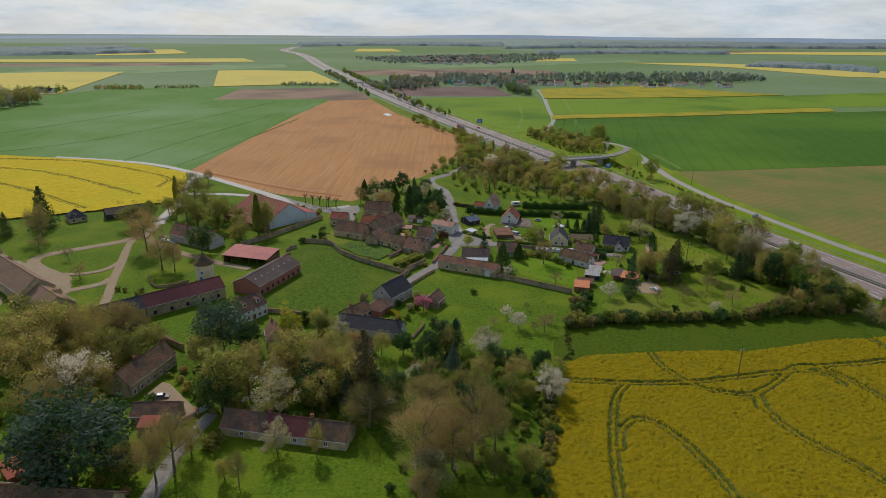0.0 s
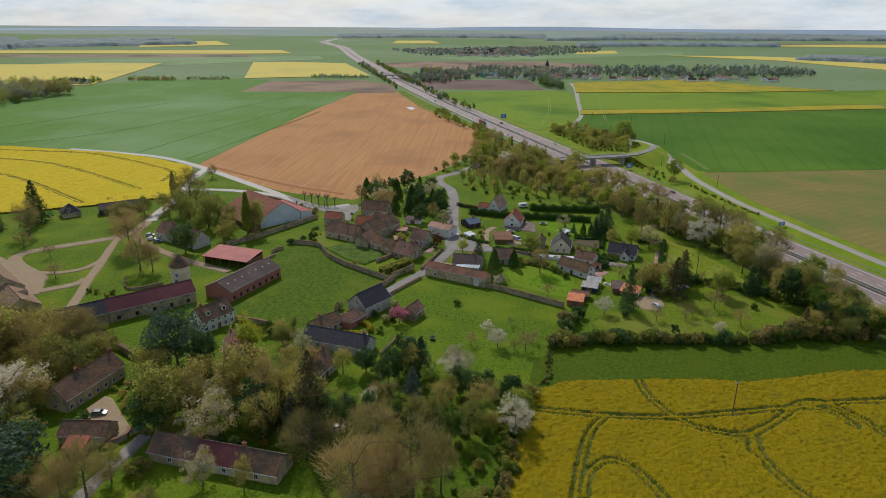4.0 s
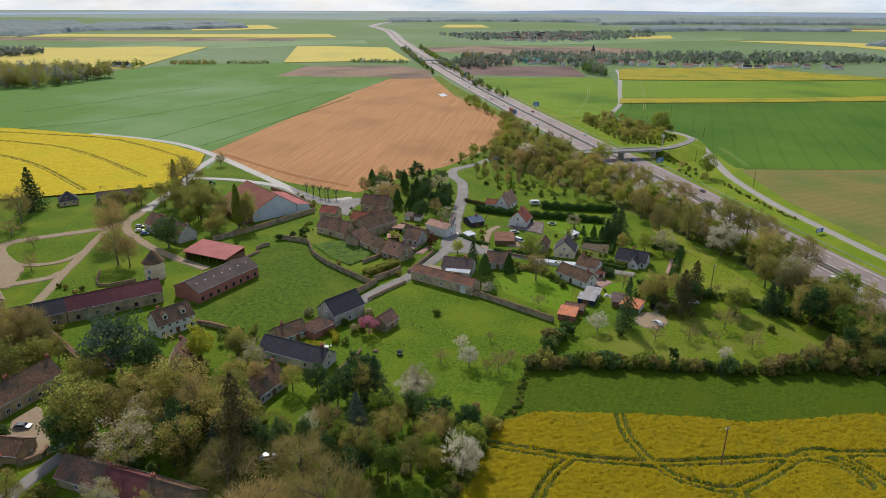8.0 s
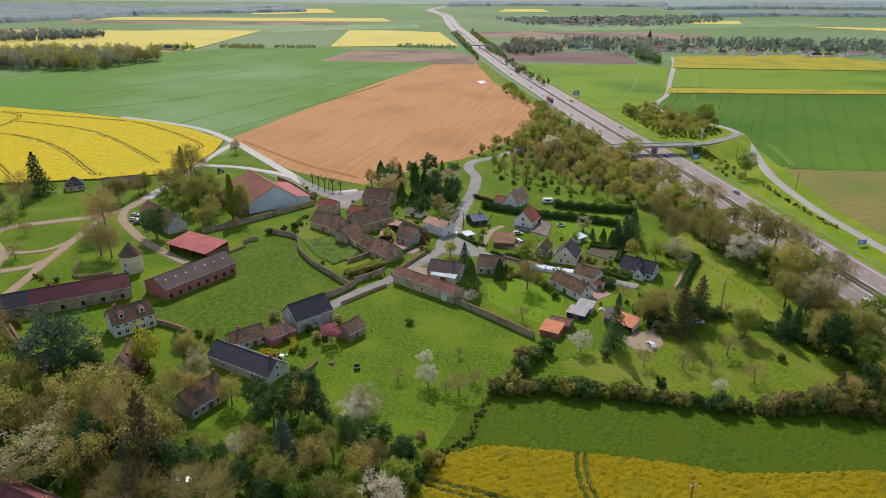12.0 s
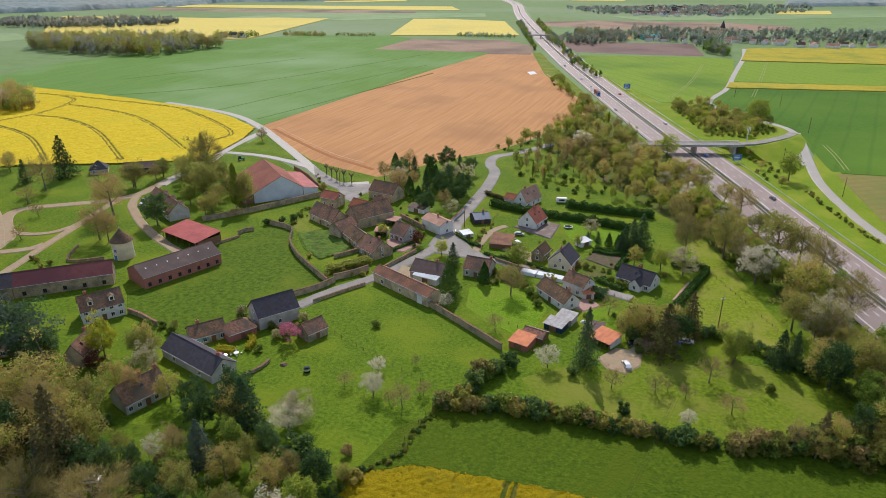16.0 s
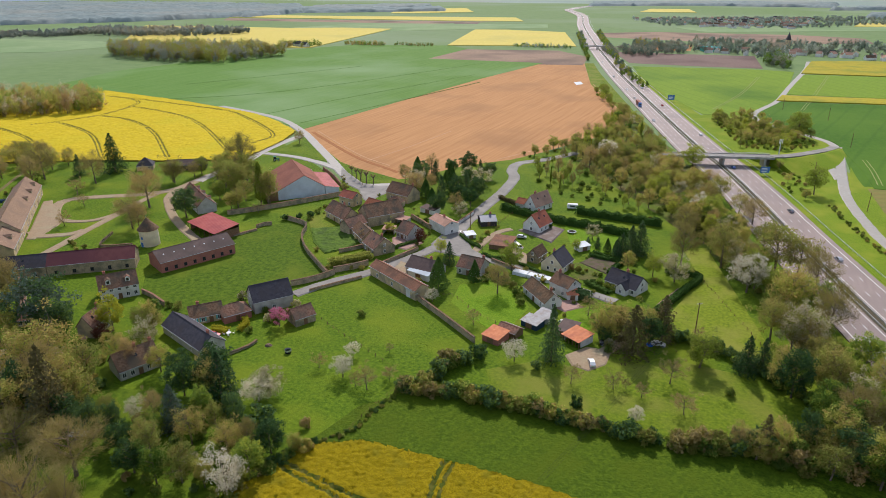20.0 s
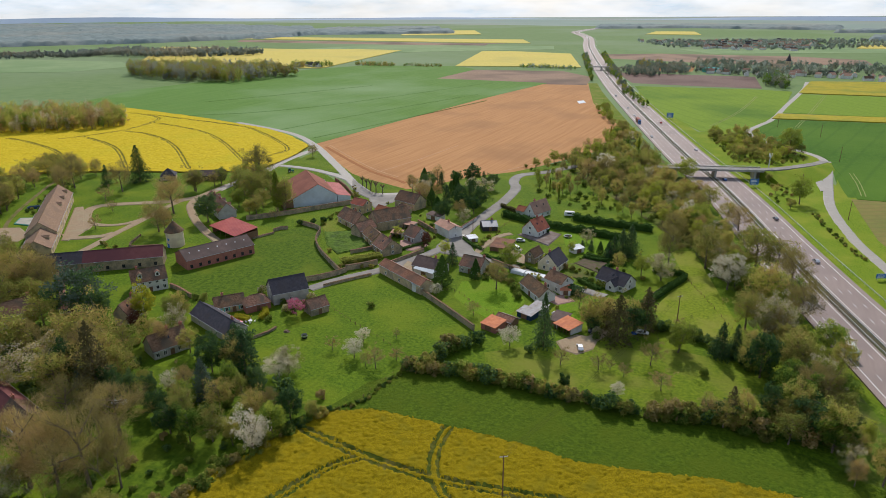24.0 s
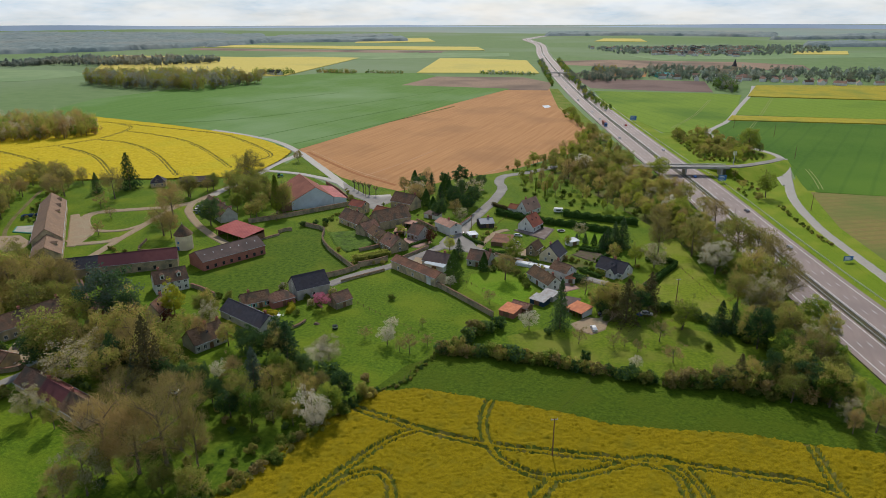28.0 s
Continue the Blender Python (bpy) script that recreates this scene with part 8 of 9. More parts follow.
trees("olive", (137.2, 355.1, 18, 1.02), (132.3, 382.1, 10.2, 1.2), (141.9, 318.1, 16.4, 0.98), (152.2, 273.3, 13.8, 0.86), (153.5, 246.9, 11.9, 0.89), (164.4, 276.3, 12.4, 0.74), (161.5, 239.2, 12, 0.94), (77.8, 453.6, 11.7, 1.2), (52.5, 486, 12.8, 1.2), (60.7, 504.4, 13.1, 1.18), (95.6, 451, 12.4, 1.18), (109, 441.7, 12, 1.13))
trees("green", (150.1, 320.8, 13.4, 0.83), (161.9, 287.9, 12.6, 0.89))
trees("fir", (131.6, 274.9, 11.9, 0.97), (135.7, 277.6, 10.9, 0.93))
trees("deep", (143.6, 267.6, 14.1, 0.84), (146.9, 245.9, 9.9, 0.77), (156.8, 243, 11.2, 1.08))
trees("brown_fir", (137.7, 239.8, 10.5, 0.88))
MIX = [("olive", 5), ("bud", 5), ("bare", 4), ("fresh", 6), ("green", 1), ("cream", 1), ("poplar", 1), ("olive_shrub", 3), ("shrub", 4)]
grove([(11.9, 495.6), (34.3, 473.2), (64.8, 432.1), (87.4, 403.4), (110.4, 370.9), (132.8, 328.7), (143.1, 300.9), (151.3, 275.8), (158.9, 257.8), (195.7, 86), (230.7, 88), (138.5, 331.1), (119, 386.8), (98.8, 447.5), (78.5, 503.1), (58, 545.6), (13, 658.3)], 5.2, MIX, 6.5, 11.5, 1, "trees along the motorway", 0.76)
grove([(108, 372), (132, 330), (143, 301), (151, 277), (161, 278), (141, 333), (121.5, 388.5), (101.5, 447), (92, 440), (100, 405)], 5.4, [("olive", 4), ("bud", 5), ("bare", 4), ("fresh", 5), ("green", 1), ("cream", 1)], 7, 11.5, 35, "trees along the motorway", 0.76)
grove([(108, 372), (132, 330), (143, 301), (151, 277), (163, 278), (143, 333), (123.5, 388.5), (103, 447), (92, 440), (100, 405)], 4.6, [("shrub", 6), ("olive_shrub", 3), ("bare_shrub", 1)], 5, 10, 36, "")
grove([(3.8, 458.6), (13.6, 490), (58.3, 434.5), (82.1, 400.8), (62.2, 405.1), (32.6, 416.5), (16.8, 426)], 6.2, [("orchard", 2), ("bare", 4), ("olive", 2), ("bud", 2), ("fresh", 3), ("poplar", 1), ("shrub", 6)], 6, 10, 2, "young trees in the rough meadow", 0.6)
grove([(-56.7, 405.3), (-51.5, 418.2), (-39.2, 426.9), (-23.7, 441.1), (-12.1, 430.7), (-3.8, 399), (0.4, 375.2), (-1.8, 360.1), (-12.2, 359.6), (-29.3, 370.8), (-38.8, 382)], 7.4, [("deep", 6), ("fir", 3), ("thuja", 3), ("cream", 1), ("bare", 2)], 8, 12.5, 3, "dark grove in the hamlet")
grove([(-171.5, 381.4), (-151.3, 384), (-108, 348.6), (-101.3, 324), (-116, 323.8), (-143.9, 348.5)], 11, [("olive", 3), ("bud", 3), ("bare", 2), ("fresh", 1)], 8, 11, 4, "trees behind the barns")
grove([(-177, 220.6), (-154.8, 225.8), (-134.5, 223.7), (-110.2, 226.5), (-98.5, 208.2), (-101.1, 195.9), (-103.8, 177.9), (-95.7, 161.3), (-103.2, 157), (-123.6, 156.8), (-136.1, 156.7)], 7.5, [("bud", 5), ("olive", 2), ("bare", 3), ("olive_shrub", 3)], 8, 13, 6, "trees of the old park")
LOW = [("shrub", 3), ("olive_shrub", 4), ("dark_shrub", 4), ("bare_shrub", 2), ("cream_shrub", 1)]
trees("deep", (-0.8, 202.1, 12, 1.05), (-38, 171, 13, 1.05), (-5.5, 195.5, 10, 0.9))
trees("bud", (-25.1, 172.7, 15, 0.9), (-34.9, 165.9, 14, 0.95), (-47.5, 178.5, 14, 0.95))
trees("olive", (-23.5, 178.5, 12, 0.9), (-29.8, 177.5, 14, 0.9), (-32.5, 186.5, 13, 0.9))
grove([(-92, 191.1), (-82.7, 193.2), (-61.3, 198.6), (-37.2, 197.3), (-30.9, 192.7), (-18, 186), (-19.8, 166), (-42.2, 160), (-49.2, 158), (-70.1, 166)], 4.0, LOW, 6, 12, 5, "")
grove([(-4, 186), (7.5, 190), (17.9, 190), (32.5, 200), (37, 193), (33, 178), (29, 164), (16, 160), (2, 166)], 3.8, LOW, 5, 10, 10, "")
grove([(10, 158), (27, 160), (21.5, 132), (4, 122), (-14, 122), (-14, 140), (0, 150)], 4.6, LOW, 5, 10, 9, "")
grove([(-112, 150), (-90, 152), (-76, 148), (-71, 126), (-80, 120), (-112, 126)], 4.6, LOW, 6, 11, 7, "")
grove([(-170, 215), (-112, 214), (-100, 196), (-104, 172), (-98, 160), (-132, 158)], 6, LOW, 5, 10, 17, "")
grove([(111.5, 690.3), (137.4, 637.7), (155.5, 613.7), (155.1, 591.3), (134.9, 571.2), (110.9, 570.1), (100.8, 607.6), (83.5, 664)], 3.4, [("olive", 3), ("fresh", 2), ("bud", 3), ("shrub", 8), ("olive_shrub", 5), ("bare_shrub", 1)], 5, 8.5, 11, "scrub on the junction bank")
grove([(134.3, 524.2), (141.9, 525), (152.9, 474.7), (147.5, 456.3), (138, 484.5)], 5, [("olive_shrub", 3), ("bare_shrub", 1), ("shrub", 4), ("bud", 1)], 5, 8, 12, "scrub beside the motorway")
grove([(-15.8, 487.2), (2.8, 525.7), (17.2, 561.6), (31.5, 589.5), (34.4, 575.9), (10.9, 511.8), (-6.9, 478.6)], 5, [("shrub", 2), ("olive", 2), ("olive_shrub", 3), ("fresh", 1)], 5, 8, 13, "scrub beside the street")
grove([(-37.3, 755.9), (-34.1, 777.4), (13.5, 663.2), (35.7, 621.4), (33.9, 608.7), (7, 660.1)], 6, [("shrub", 2), ("fresh", 2), ("olive", 2)], 6, 9, 14, "bushes along the motorway")
grove([(-214, 243), (-226, 262), (-244, 285), (-262, 300), (-290, 300), (-290, 262), (-250, 240), (-222, 228)], 5.5, [("bud", 4), ("olive", 3), ("bare", 3), ("shrub", 5), ("olive_shrub", 4)], 8, 14, 37, "trees along the western edge")
grove([(-206, 270), (-220, 272), (-246, 300), (-262, 322), (-246, 318), (-228, 298), (-214, 282)], 3.6, [("shrub", 4), ("olive_shrub", 3), ("dark_shrub", 1)], 3, 7, 38, "")
grove([(-316.5, 343), (-285.8, 349.5), (-253.2, 349.6), (-247.5, 337.7), (-257.2, 319.2), (-263.4, 303.1), (-269.4, 287.9)], 8, [("bare", 4), ("bud", 3), ("olive", 1)], 8, 13, 15, "trees along the farm")
grove([(-156.8, 201.5), (-142.1, 205.7), (-126.9, 209.5), (-111.1, 211.1), (-96.2, 202.9), (-91.3, 191.8), (-109.6, 183.2), (-124.3, 180.6)], 6, [("bud", 4), ("bare", 2), ("olive", 2)], 7, 10, 16, "trees of the old park")
shrub_row([(47.2, 224.6), (59.2, 227), (70.4, 228.4), (84.4, 229.3), (98.9, 230.7), (112.6, 232.1), (125.6, 233.6), (130.5, 235.3)], 1.15, [("olive_shrub", 4), ("bare_shrub", 2), ("shrub", 4), ("dark_shrub", 6)], 2.8, 6.4, 21, "wild hedge of brown and green thorn shrubs")
shrub_row([(132.8, 237.8), (141.4, 238.7), (149.7, 239.5), (160, 240.4)], 1.7, [("olive_shrub", 3), ("bare_shrub", 3), ("shrub", 2), ("dark_shrub", 4), ("thuja", 1)], 4.0, 8.0, 22, "tall wild hedge of mixed shrubs")
shrub_row([(51.5, 226.7), (53.2, 235.5), (54.2, 240.9), (58.9, 246.7)], 2.6, [("dark_shrub", 3), ("olive_shrub", 2), ("bare_shrub", 1), ("shrub", 2)], 4.0, 7.0, 23, "tall dense shrubs beside the pasture")
shrub_row([(47.2, 224.6), (45, 212), (44.0, 202), (38.6, 194.6)], 0.8, [("shrub", 4), ("olive_shrub", 1), ("dark_shrub", 3)], 0.8, 1.5, 24, "low wild hedge along the field edge", 0.8)
shrub_row([(38.1, 193.9), (34.1, 176.4), (29.2, 153.3), (24.2, 130.5)], 1.25, [("shrub", 3), ("olive_shrub", 3), ("dark_shrub", 3), ("bare_shrub", 1)], 2.0, 4.4, 25, "wild hedge along the rapeseed field")
shrub_row([(109.9, 285.4), (118.3, 286), (128.4, 280.8), (136.3, 276.6), (143.6, 271.4), (149, 264.6)], 1.7, [("dark_shrub", 4), ("shrub", 2)], 3.2, 5.2, 26, "dark wild hedge behind the gardens")
shrub_row([(160.1, 457.4), (166.1, 432.8), (173.3, 408.7), (177.6, 393.5)], 1.6, [("shrub", 3), ("olive_shrub", 2)], 1.0, 2.0, 27, "row of young bushes along the road")
shrub_row([(-91, 397.5), (-80.5, 383.4), (-74.2, 377.6)], 3.0, [("olive_shrub", 2), ("shrub", 1)], 1.0, 2.0, 28, "low bushes beside the square")
far_wood("brown-green wood beside the yellow field", [(-573, 416.1), (-520.1, 460.5), (-430.8, 502.6), (-398.4, 480.1), (-410.3, 440.4), (-443.9, 413.8), (-492.6, 375.4)], 5.2, 20, 41, leaf=['leaf_bud', 'leaf_olive', 'leaf_olive', 'leaf_green', 'leaf_bud', 'twigs', 'leaf_green', 'leaf_olive', 'twigs', 'blossom_cream'], size=0.62, per=330, tall=True)
far_wood("brown spring wood between the fields", [(-786.1, 789.9), (-825.8, 826.6), (-745.7, 901.8), (-583.1, 917.4), (-539.2, 910.5), (-553.7, 845.7), (-556.1, 791.7), (-611.3, 773.7), (-705.7, 768.6)], 7.2, 23, 42, leaf=['leaf_bud', 'leaf_olive', 'twigs', 'leaf_olive', 'wood_haze', 'wood_haze'], size=0.9, per=230, tall=True)
far_wood("distant forest tinted blue-green for haze", [(-1875.2, 895.5), (-1732.3, 1146.5), (-1642.9, 1293.6), (-1520.1, 1435.2), (-1443.7, 1666.9), (-1399, 1879.9), (-1403.7, 2056.7), (-1743.9, 2497.3), (-2335.8, 2576.2), (-3185.4, 2435), (-4115.5, 1726)], 20, 15, 44, dome=True)
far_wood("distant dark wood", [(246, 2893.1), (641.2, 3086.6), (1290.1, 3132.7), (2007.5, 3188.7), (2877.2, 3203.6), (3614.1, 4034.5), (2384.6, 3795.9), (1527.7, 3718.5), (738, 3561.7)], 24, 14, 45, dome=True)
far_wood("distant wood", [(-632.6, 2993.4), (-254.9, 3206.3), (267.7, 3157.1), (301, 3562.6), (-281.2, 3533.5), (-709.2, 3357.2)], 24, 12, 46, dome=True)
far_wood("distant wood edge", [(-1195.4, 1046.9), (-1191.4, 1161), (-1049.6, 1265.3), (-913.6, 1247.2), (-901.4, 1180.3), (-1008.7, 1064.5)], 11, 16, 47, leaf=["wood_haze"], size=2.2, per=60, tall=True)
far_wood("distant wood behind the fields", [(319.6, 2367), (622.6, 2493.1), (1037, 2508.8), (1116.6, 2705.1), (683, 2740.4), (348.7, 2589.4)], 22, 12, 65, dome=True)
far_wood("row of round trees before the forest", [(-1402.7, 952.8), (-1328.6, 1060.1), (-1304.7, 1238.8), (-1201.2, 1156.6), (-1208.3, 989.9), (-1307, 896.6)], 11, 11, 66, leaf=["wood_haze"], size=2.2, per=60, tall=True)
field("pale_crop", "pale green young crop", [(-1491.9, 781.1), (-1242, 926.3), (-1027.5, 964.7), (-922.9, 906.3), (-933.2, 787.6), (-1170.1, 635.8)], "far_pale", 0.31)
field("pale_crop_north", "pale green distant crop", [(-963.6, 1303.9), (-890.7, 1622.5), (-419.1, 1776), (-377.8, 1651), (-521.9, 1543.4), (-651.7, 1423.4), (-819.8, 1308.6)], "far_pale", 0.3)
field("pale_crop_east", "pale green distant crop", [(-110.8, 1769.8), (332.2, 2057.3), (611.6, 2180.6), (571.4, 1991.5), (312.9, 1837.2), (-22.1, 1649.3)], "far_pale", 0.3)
field("brown_crop_far", "pale brown distant field", [(546, 2619.1), (1161.2, 2815), (1630.8, 2834.4), (1538, 2670.7), (1055.8, 2555.2), (538.2, 2481)], "tilled_brown", 0.3)
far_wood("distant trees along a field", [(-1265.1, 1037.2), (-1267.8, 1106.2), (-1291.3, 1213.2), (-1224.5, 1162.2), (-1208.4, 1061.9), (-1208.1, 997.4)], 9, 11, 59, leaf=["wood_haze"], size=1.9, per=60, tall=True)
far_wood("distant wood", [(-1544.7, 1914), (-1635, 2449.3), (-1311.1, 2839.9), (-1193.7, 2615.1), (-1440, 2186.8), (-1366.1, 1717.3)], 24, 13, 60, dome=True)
far_wood("line of poplars and bushes between fields", [(-568.4, 1092.3), (-582.6, 1120), (-502.8, 1126), (-490.5, 1098)], 5, 7, 48, leaf=['leaf_green', 'leaf_bud'], size=1.2)
far_wood("line of bushes between fields", [(-476.4, 1108.6), (-488.5, 1137.1), (-419.2, 1152.5), (-408.7, 1123.3)], 6, 5.5, 49, leaf=['leaf_green', 'leaf_bud'], size=1.2)
far_wood("hedge along a yellow field", [(-283.5, 1173.4), (-291.1, 1205.2), (-191.2, 1213.1), (-186.1, 1180.9)], 6, 6, 50, leaf=['leaf_green', 'far_wood'], size=1.4)
far_wood("trees round a farm", [(-636.8, 1001.1), (-666.6, 1049), (-625, 1069.8), (-598.8, 1071.7), (-588.3, 1020.7)], 9, 11, 51, leaf=['leaf_bud', 'leaf_olive', 'leaf_green'], size=1.3, per=60)
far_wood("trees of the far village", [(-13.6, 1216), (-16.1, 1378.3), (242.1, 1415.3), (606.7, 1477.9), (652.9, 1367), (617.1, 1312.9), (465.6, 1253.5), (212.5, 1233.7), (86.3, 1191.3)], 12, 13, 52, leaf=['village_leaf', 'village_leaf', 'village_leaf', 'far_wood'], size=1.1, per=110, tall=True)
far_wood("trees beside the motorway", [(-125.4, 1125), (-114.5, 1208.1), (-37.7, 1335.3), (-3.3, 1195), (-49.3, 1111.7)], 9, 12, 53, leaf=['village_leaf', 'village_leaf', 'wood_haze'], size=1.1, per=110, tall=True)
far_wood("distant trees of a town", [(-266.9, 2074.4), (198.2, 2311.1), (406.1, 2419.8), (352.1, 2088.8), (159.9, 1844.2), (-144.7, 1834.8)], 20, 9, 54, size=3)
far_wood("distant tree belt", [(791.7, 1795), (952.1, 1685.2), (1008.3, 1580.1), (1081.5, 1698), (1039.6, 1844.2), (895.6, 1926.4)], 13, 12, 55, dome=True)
far_wood("tall trees at the village edge", [(92.6, 1141.1), (98.8, 1224.8), (136.3, 1106.7), (135.2, 1022.2), (112.5, 1052.8)], 8, 14, 56, leaf=['village_leaf', 'village_leaf', 'leaf_green'], size=1.0, per=130, tall=True)
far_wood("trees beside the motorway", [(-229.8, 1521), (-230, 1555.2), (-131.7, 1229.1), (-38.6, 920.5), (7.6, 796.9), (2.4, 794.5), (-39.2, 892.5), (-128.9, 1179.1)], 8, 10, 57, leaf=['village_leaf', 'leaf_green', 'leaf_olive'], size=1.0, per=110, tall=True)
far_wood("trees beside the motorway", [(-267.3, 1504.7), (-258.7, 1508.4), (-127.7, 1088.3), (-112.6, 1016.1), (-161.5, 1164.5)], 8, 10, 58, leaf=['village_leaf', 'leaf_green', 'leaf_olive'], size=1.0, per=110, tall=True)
far_houses("white and tiled houses of a distant village", [(-3.3, 1195), (-3.8, 1274.7), (218.2, 1268.7), (369.9, 1246), (557.3, 1249.4), (538, 1204.6), (381.3, 1182.5), (155.3, 1186.1)], 60, 61, 0.9)
field("soil_village", "small bare orange-brown field by the far village", [(-65, 1208), (-6, 1232), (-15, 1330), (-78, 1330)], "tilled_orange", 0.12)
house("far_hall", "long turquoise farm hall in the far village", (13, 1229), (40, 1240), 14, 5, 7.5, "paint_teal", "paint_teal", category="hall")
church = thing("church", at(110, 1275, 0.35), "stone village church with a pointed slate spire", "church")
part("nave", Geo().box(0, 0, -0.3, 20, 9, 8).add([(-0.4, -0.5, 7.9), (20.4, -0.5, 7.9), (20.4, 4.5, 13), (-0.4, 4.5, 13), (20.4, 9.5, 7.9), (-0.4, 9.5, 7.9)], [(0, 1, 2, 3), (3, 2, 4, 5)]), "limestone", church)
part("tower", Geo().box(20, 1.5, -0.3, 26, 7.5, 17), "limestone", church)
part("spire", Geo().add([(19.7, 1.2, 17), (26.3, 1.2, 17), (26.3, 7.8, 17), (19.7, 7.8, 17), (23, 4.5, 29)], [(0, 1, 4), (1, 2, 4), (2, 3, 4), (3, 0, 4), (3, 2, 1, 0)]), "slate", church, "dark slate spire")
far_wood("copse beside the distant motorway", [(-88, 1200), (-54, 1215), (-68, 1300), (-108, 1290)], 8, 14, 67, leaf=["village_leaf", "leaf_bud", "village_leaf"], size=1.1, per=120, tall=True)
far_wood("distant wood", [(-1396, 2060), (-987, 2326), (-1077, 2506), (-1549, 2259)], 22, 13, 68, dome=True)
far_houses("pale houses of a distant town", [(-262.9, 2043.4), (159.8, 2305.8), (219.1, 2136.2), (126, 1792.4), (-52.2, 1796.4)], 150, 62, 1.0)
far_houses("distant farm buildings", [(-641.6, 1008.8), (-661.4, 1040.7), (-606.6, 1053.3), (-588.3, 1020.7)], 5, 63, 1.1)

# ---- ground under trees, gardens and small things ----
field("woodland_floor", "dark weedy ground under the motorway trees", [(13.5, 496.4), (34.3, 473.2), (64.8, 432.1), (87.4, 403.4), (110.4, 370.9), (132.8, 328.7), (143.1, 300.9), (151.3, 275.8), (157.8, 259.7), (195.7, 86), (235.7, 88), (146.7, 332.8), (127.2, 388.5), (107, 449.2), (86.7, 504.8), (67.9, 548), (23.4, 661.4)], "undergrowth", 0.12)
field("park_floor", "green grass under the park trees, darker than the meadow", [(-98, 197.2), (-90.7, 201.9), (-75.5, 200.1), (-67.7, 207.1), (-56, 206.6), (-40.6, 202.7), (-32.4, 193.7), (-17.1, 182.8), (-20.9, 171.6), (-42.2, 167.8), (-49.2, 163.3), (-70.1, 168.8)], "pasture", 0.12)
field("park_floor_west", "green grass under the park trees, darker than the meadow", [(-177, 220.6), (-153.4, 223.4), (-133.2, 221.3), (-109.2, 216.9), (-101.1, 195.9), (-103.8, 177.9), (-95.7, 161.3), (-107.9, 157), (-123.6, 156.8), (-136.1, 156.7)], "pasture", 0.12)
field("thicket_floor", "green grass under the park trees, darker than the meadow", [(-26.3, 189.4), (3.3, 197.3), (37.2, 193.9), (28.4, 158.5), (23.4, 134.6), (9.6, 134.5), (-12, 143.1), (-21, 158)], "pasture", 0.12)
field("dry_meadow", "yellowish rough grass slope", [(106.6, 301.7), (112.4, 337.3), (102.2, 366.9), (110.8, 371.1), (124.9, 329.9), (135.4, 299), (142, 284), (133, 283), (119.4, 291.2), (110.6, 292.9)], "dry_grass", 0.12)
field("orchard_grass", "short yellowish orchard grass", [(63.8, 243.9), (75.6, 254.9), (85.5, 256.3), (98.4, 273.3), (113.4, 273.4), (133.5, 273.3), (146.4, 264.7), (148.7, 247.9), (131.5, 239.4), (112.1, 235.2), (90.8, 233.2), (72, 232.4)], "rough_grass", 0.11)
field("garden_lawn", "bright mown garden lawn", [(35.9, 278.9), (32.7, 292.8), (42.2, 300.2), (55.1, 295.8), (61.6, 286.6), (60.7, 272.7), (56.2, 266.3), (45.6, 271.9)], "lawn", 0.12)
field("garden_lawn_north", "bright mown garden lawn", [(49.1, 371.8), (62.7, 370.2), (83.1, 368.5), (84.2, 351.3), (69.2, 345.3), (57.5, 352.4)], "lawn", 0.12)
field("front_garden", "bright mown garden lawn", [(73.4, 291), (81.8, 296.5), (86.5, 289.7), (84.3, 280), (78.2, 281.3)], "lawn", 0.12)
field("pasture", "closely grazed dark green pasture", [(-79.5, 246.5), (-66, 281), (-80, 290), (-79, 294), (-75, 306), (-72.5, 314), (-68, 320.5), (-57.8, 317.8), (-51.2, 305.7), (-41.5, 295.3), (-29.2, 285.9), (-17.2, 277.4), (-23.7, 264.2), (-28.9, 247.2), (-36.5, 229.4), (-52.9, 231.6), (-68.6, 235.4)], "pasture", 0.115)
lane("field_track", "wheel track in the tilled soil", [(-178.7, 485), (-133.6, 453.1), (-102.2, 432.9), (-79.3, 422.9), (-65.9, 416.7)], 2.5, "soil_dark", 0.1, category="track")
lane("field_track", "wheel track in the tilled soil", [(-179.6, 491.2), (-135.2, 459.6), (-103.4, 438.7), (-78.3, 427.7)], 1, "soil_track", 0.1, category="track")
lane("field_track", "wheel track in the tilled soil", [(-97.4, 432.1), (-91.9, 473.1), (-87.7, 534.9)], 1, "soil_track", 0.1, category="track")
lane("field_track", "wheel track in the tilled soil", [(-24.6, 470.1), (-12.7, 500.4), (2.4, 540.6)], 1.2, "soil_track", 0.1, category="track")
lane("field_track", "wheel track in the tilled soil", [(-1.3, 670.7), (16, 624.3), (27.5, 594.2)], 1.2, "soil_track", 0.1, category="track")
lane("field_track", "wheel track in the tilled soil", [(-51.9, 812.3), (-16.6, 728.4), (6.2, 674.3)], 0.8, "soil_track", 0.1, category="track")
field("verge_west", "rough grass between the tilled field and the motorway", [(-112, 1000), (-54, 812), (-13.6, 719.6), (14, 664), (39.5, 619), (49, 600), (23.7, 661.5), (-20.5, 777.5), (-72.5, 918), (-101, 1003)], "rough_grass", 0.06)
field("puddle_patch", "pale wet patch in the tilled soil", [(-75.4, 820), (-69.8, 827.4), (-63, 811.8), (-67.3, 800.6)], "sheet_pale", 0.1)
lane("field_track", "pale wheel track in the wheat", [(181.6, 566.6), (183.9, 538.8), (184.8, 507.6)], 0.5, "track_pale", 0.34, category="track")
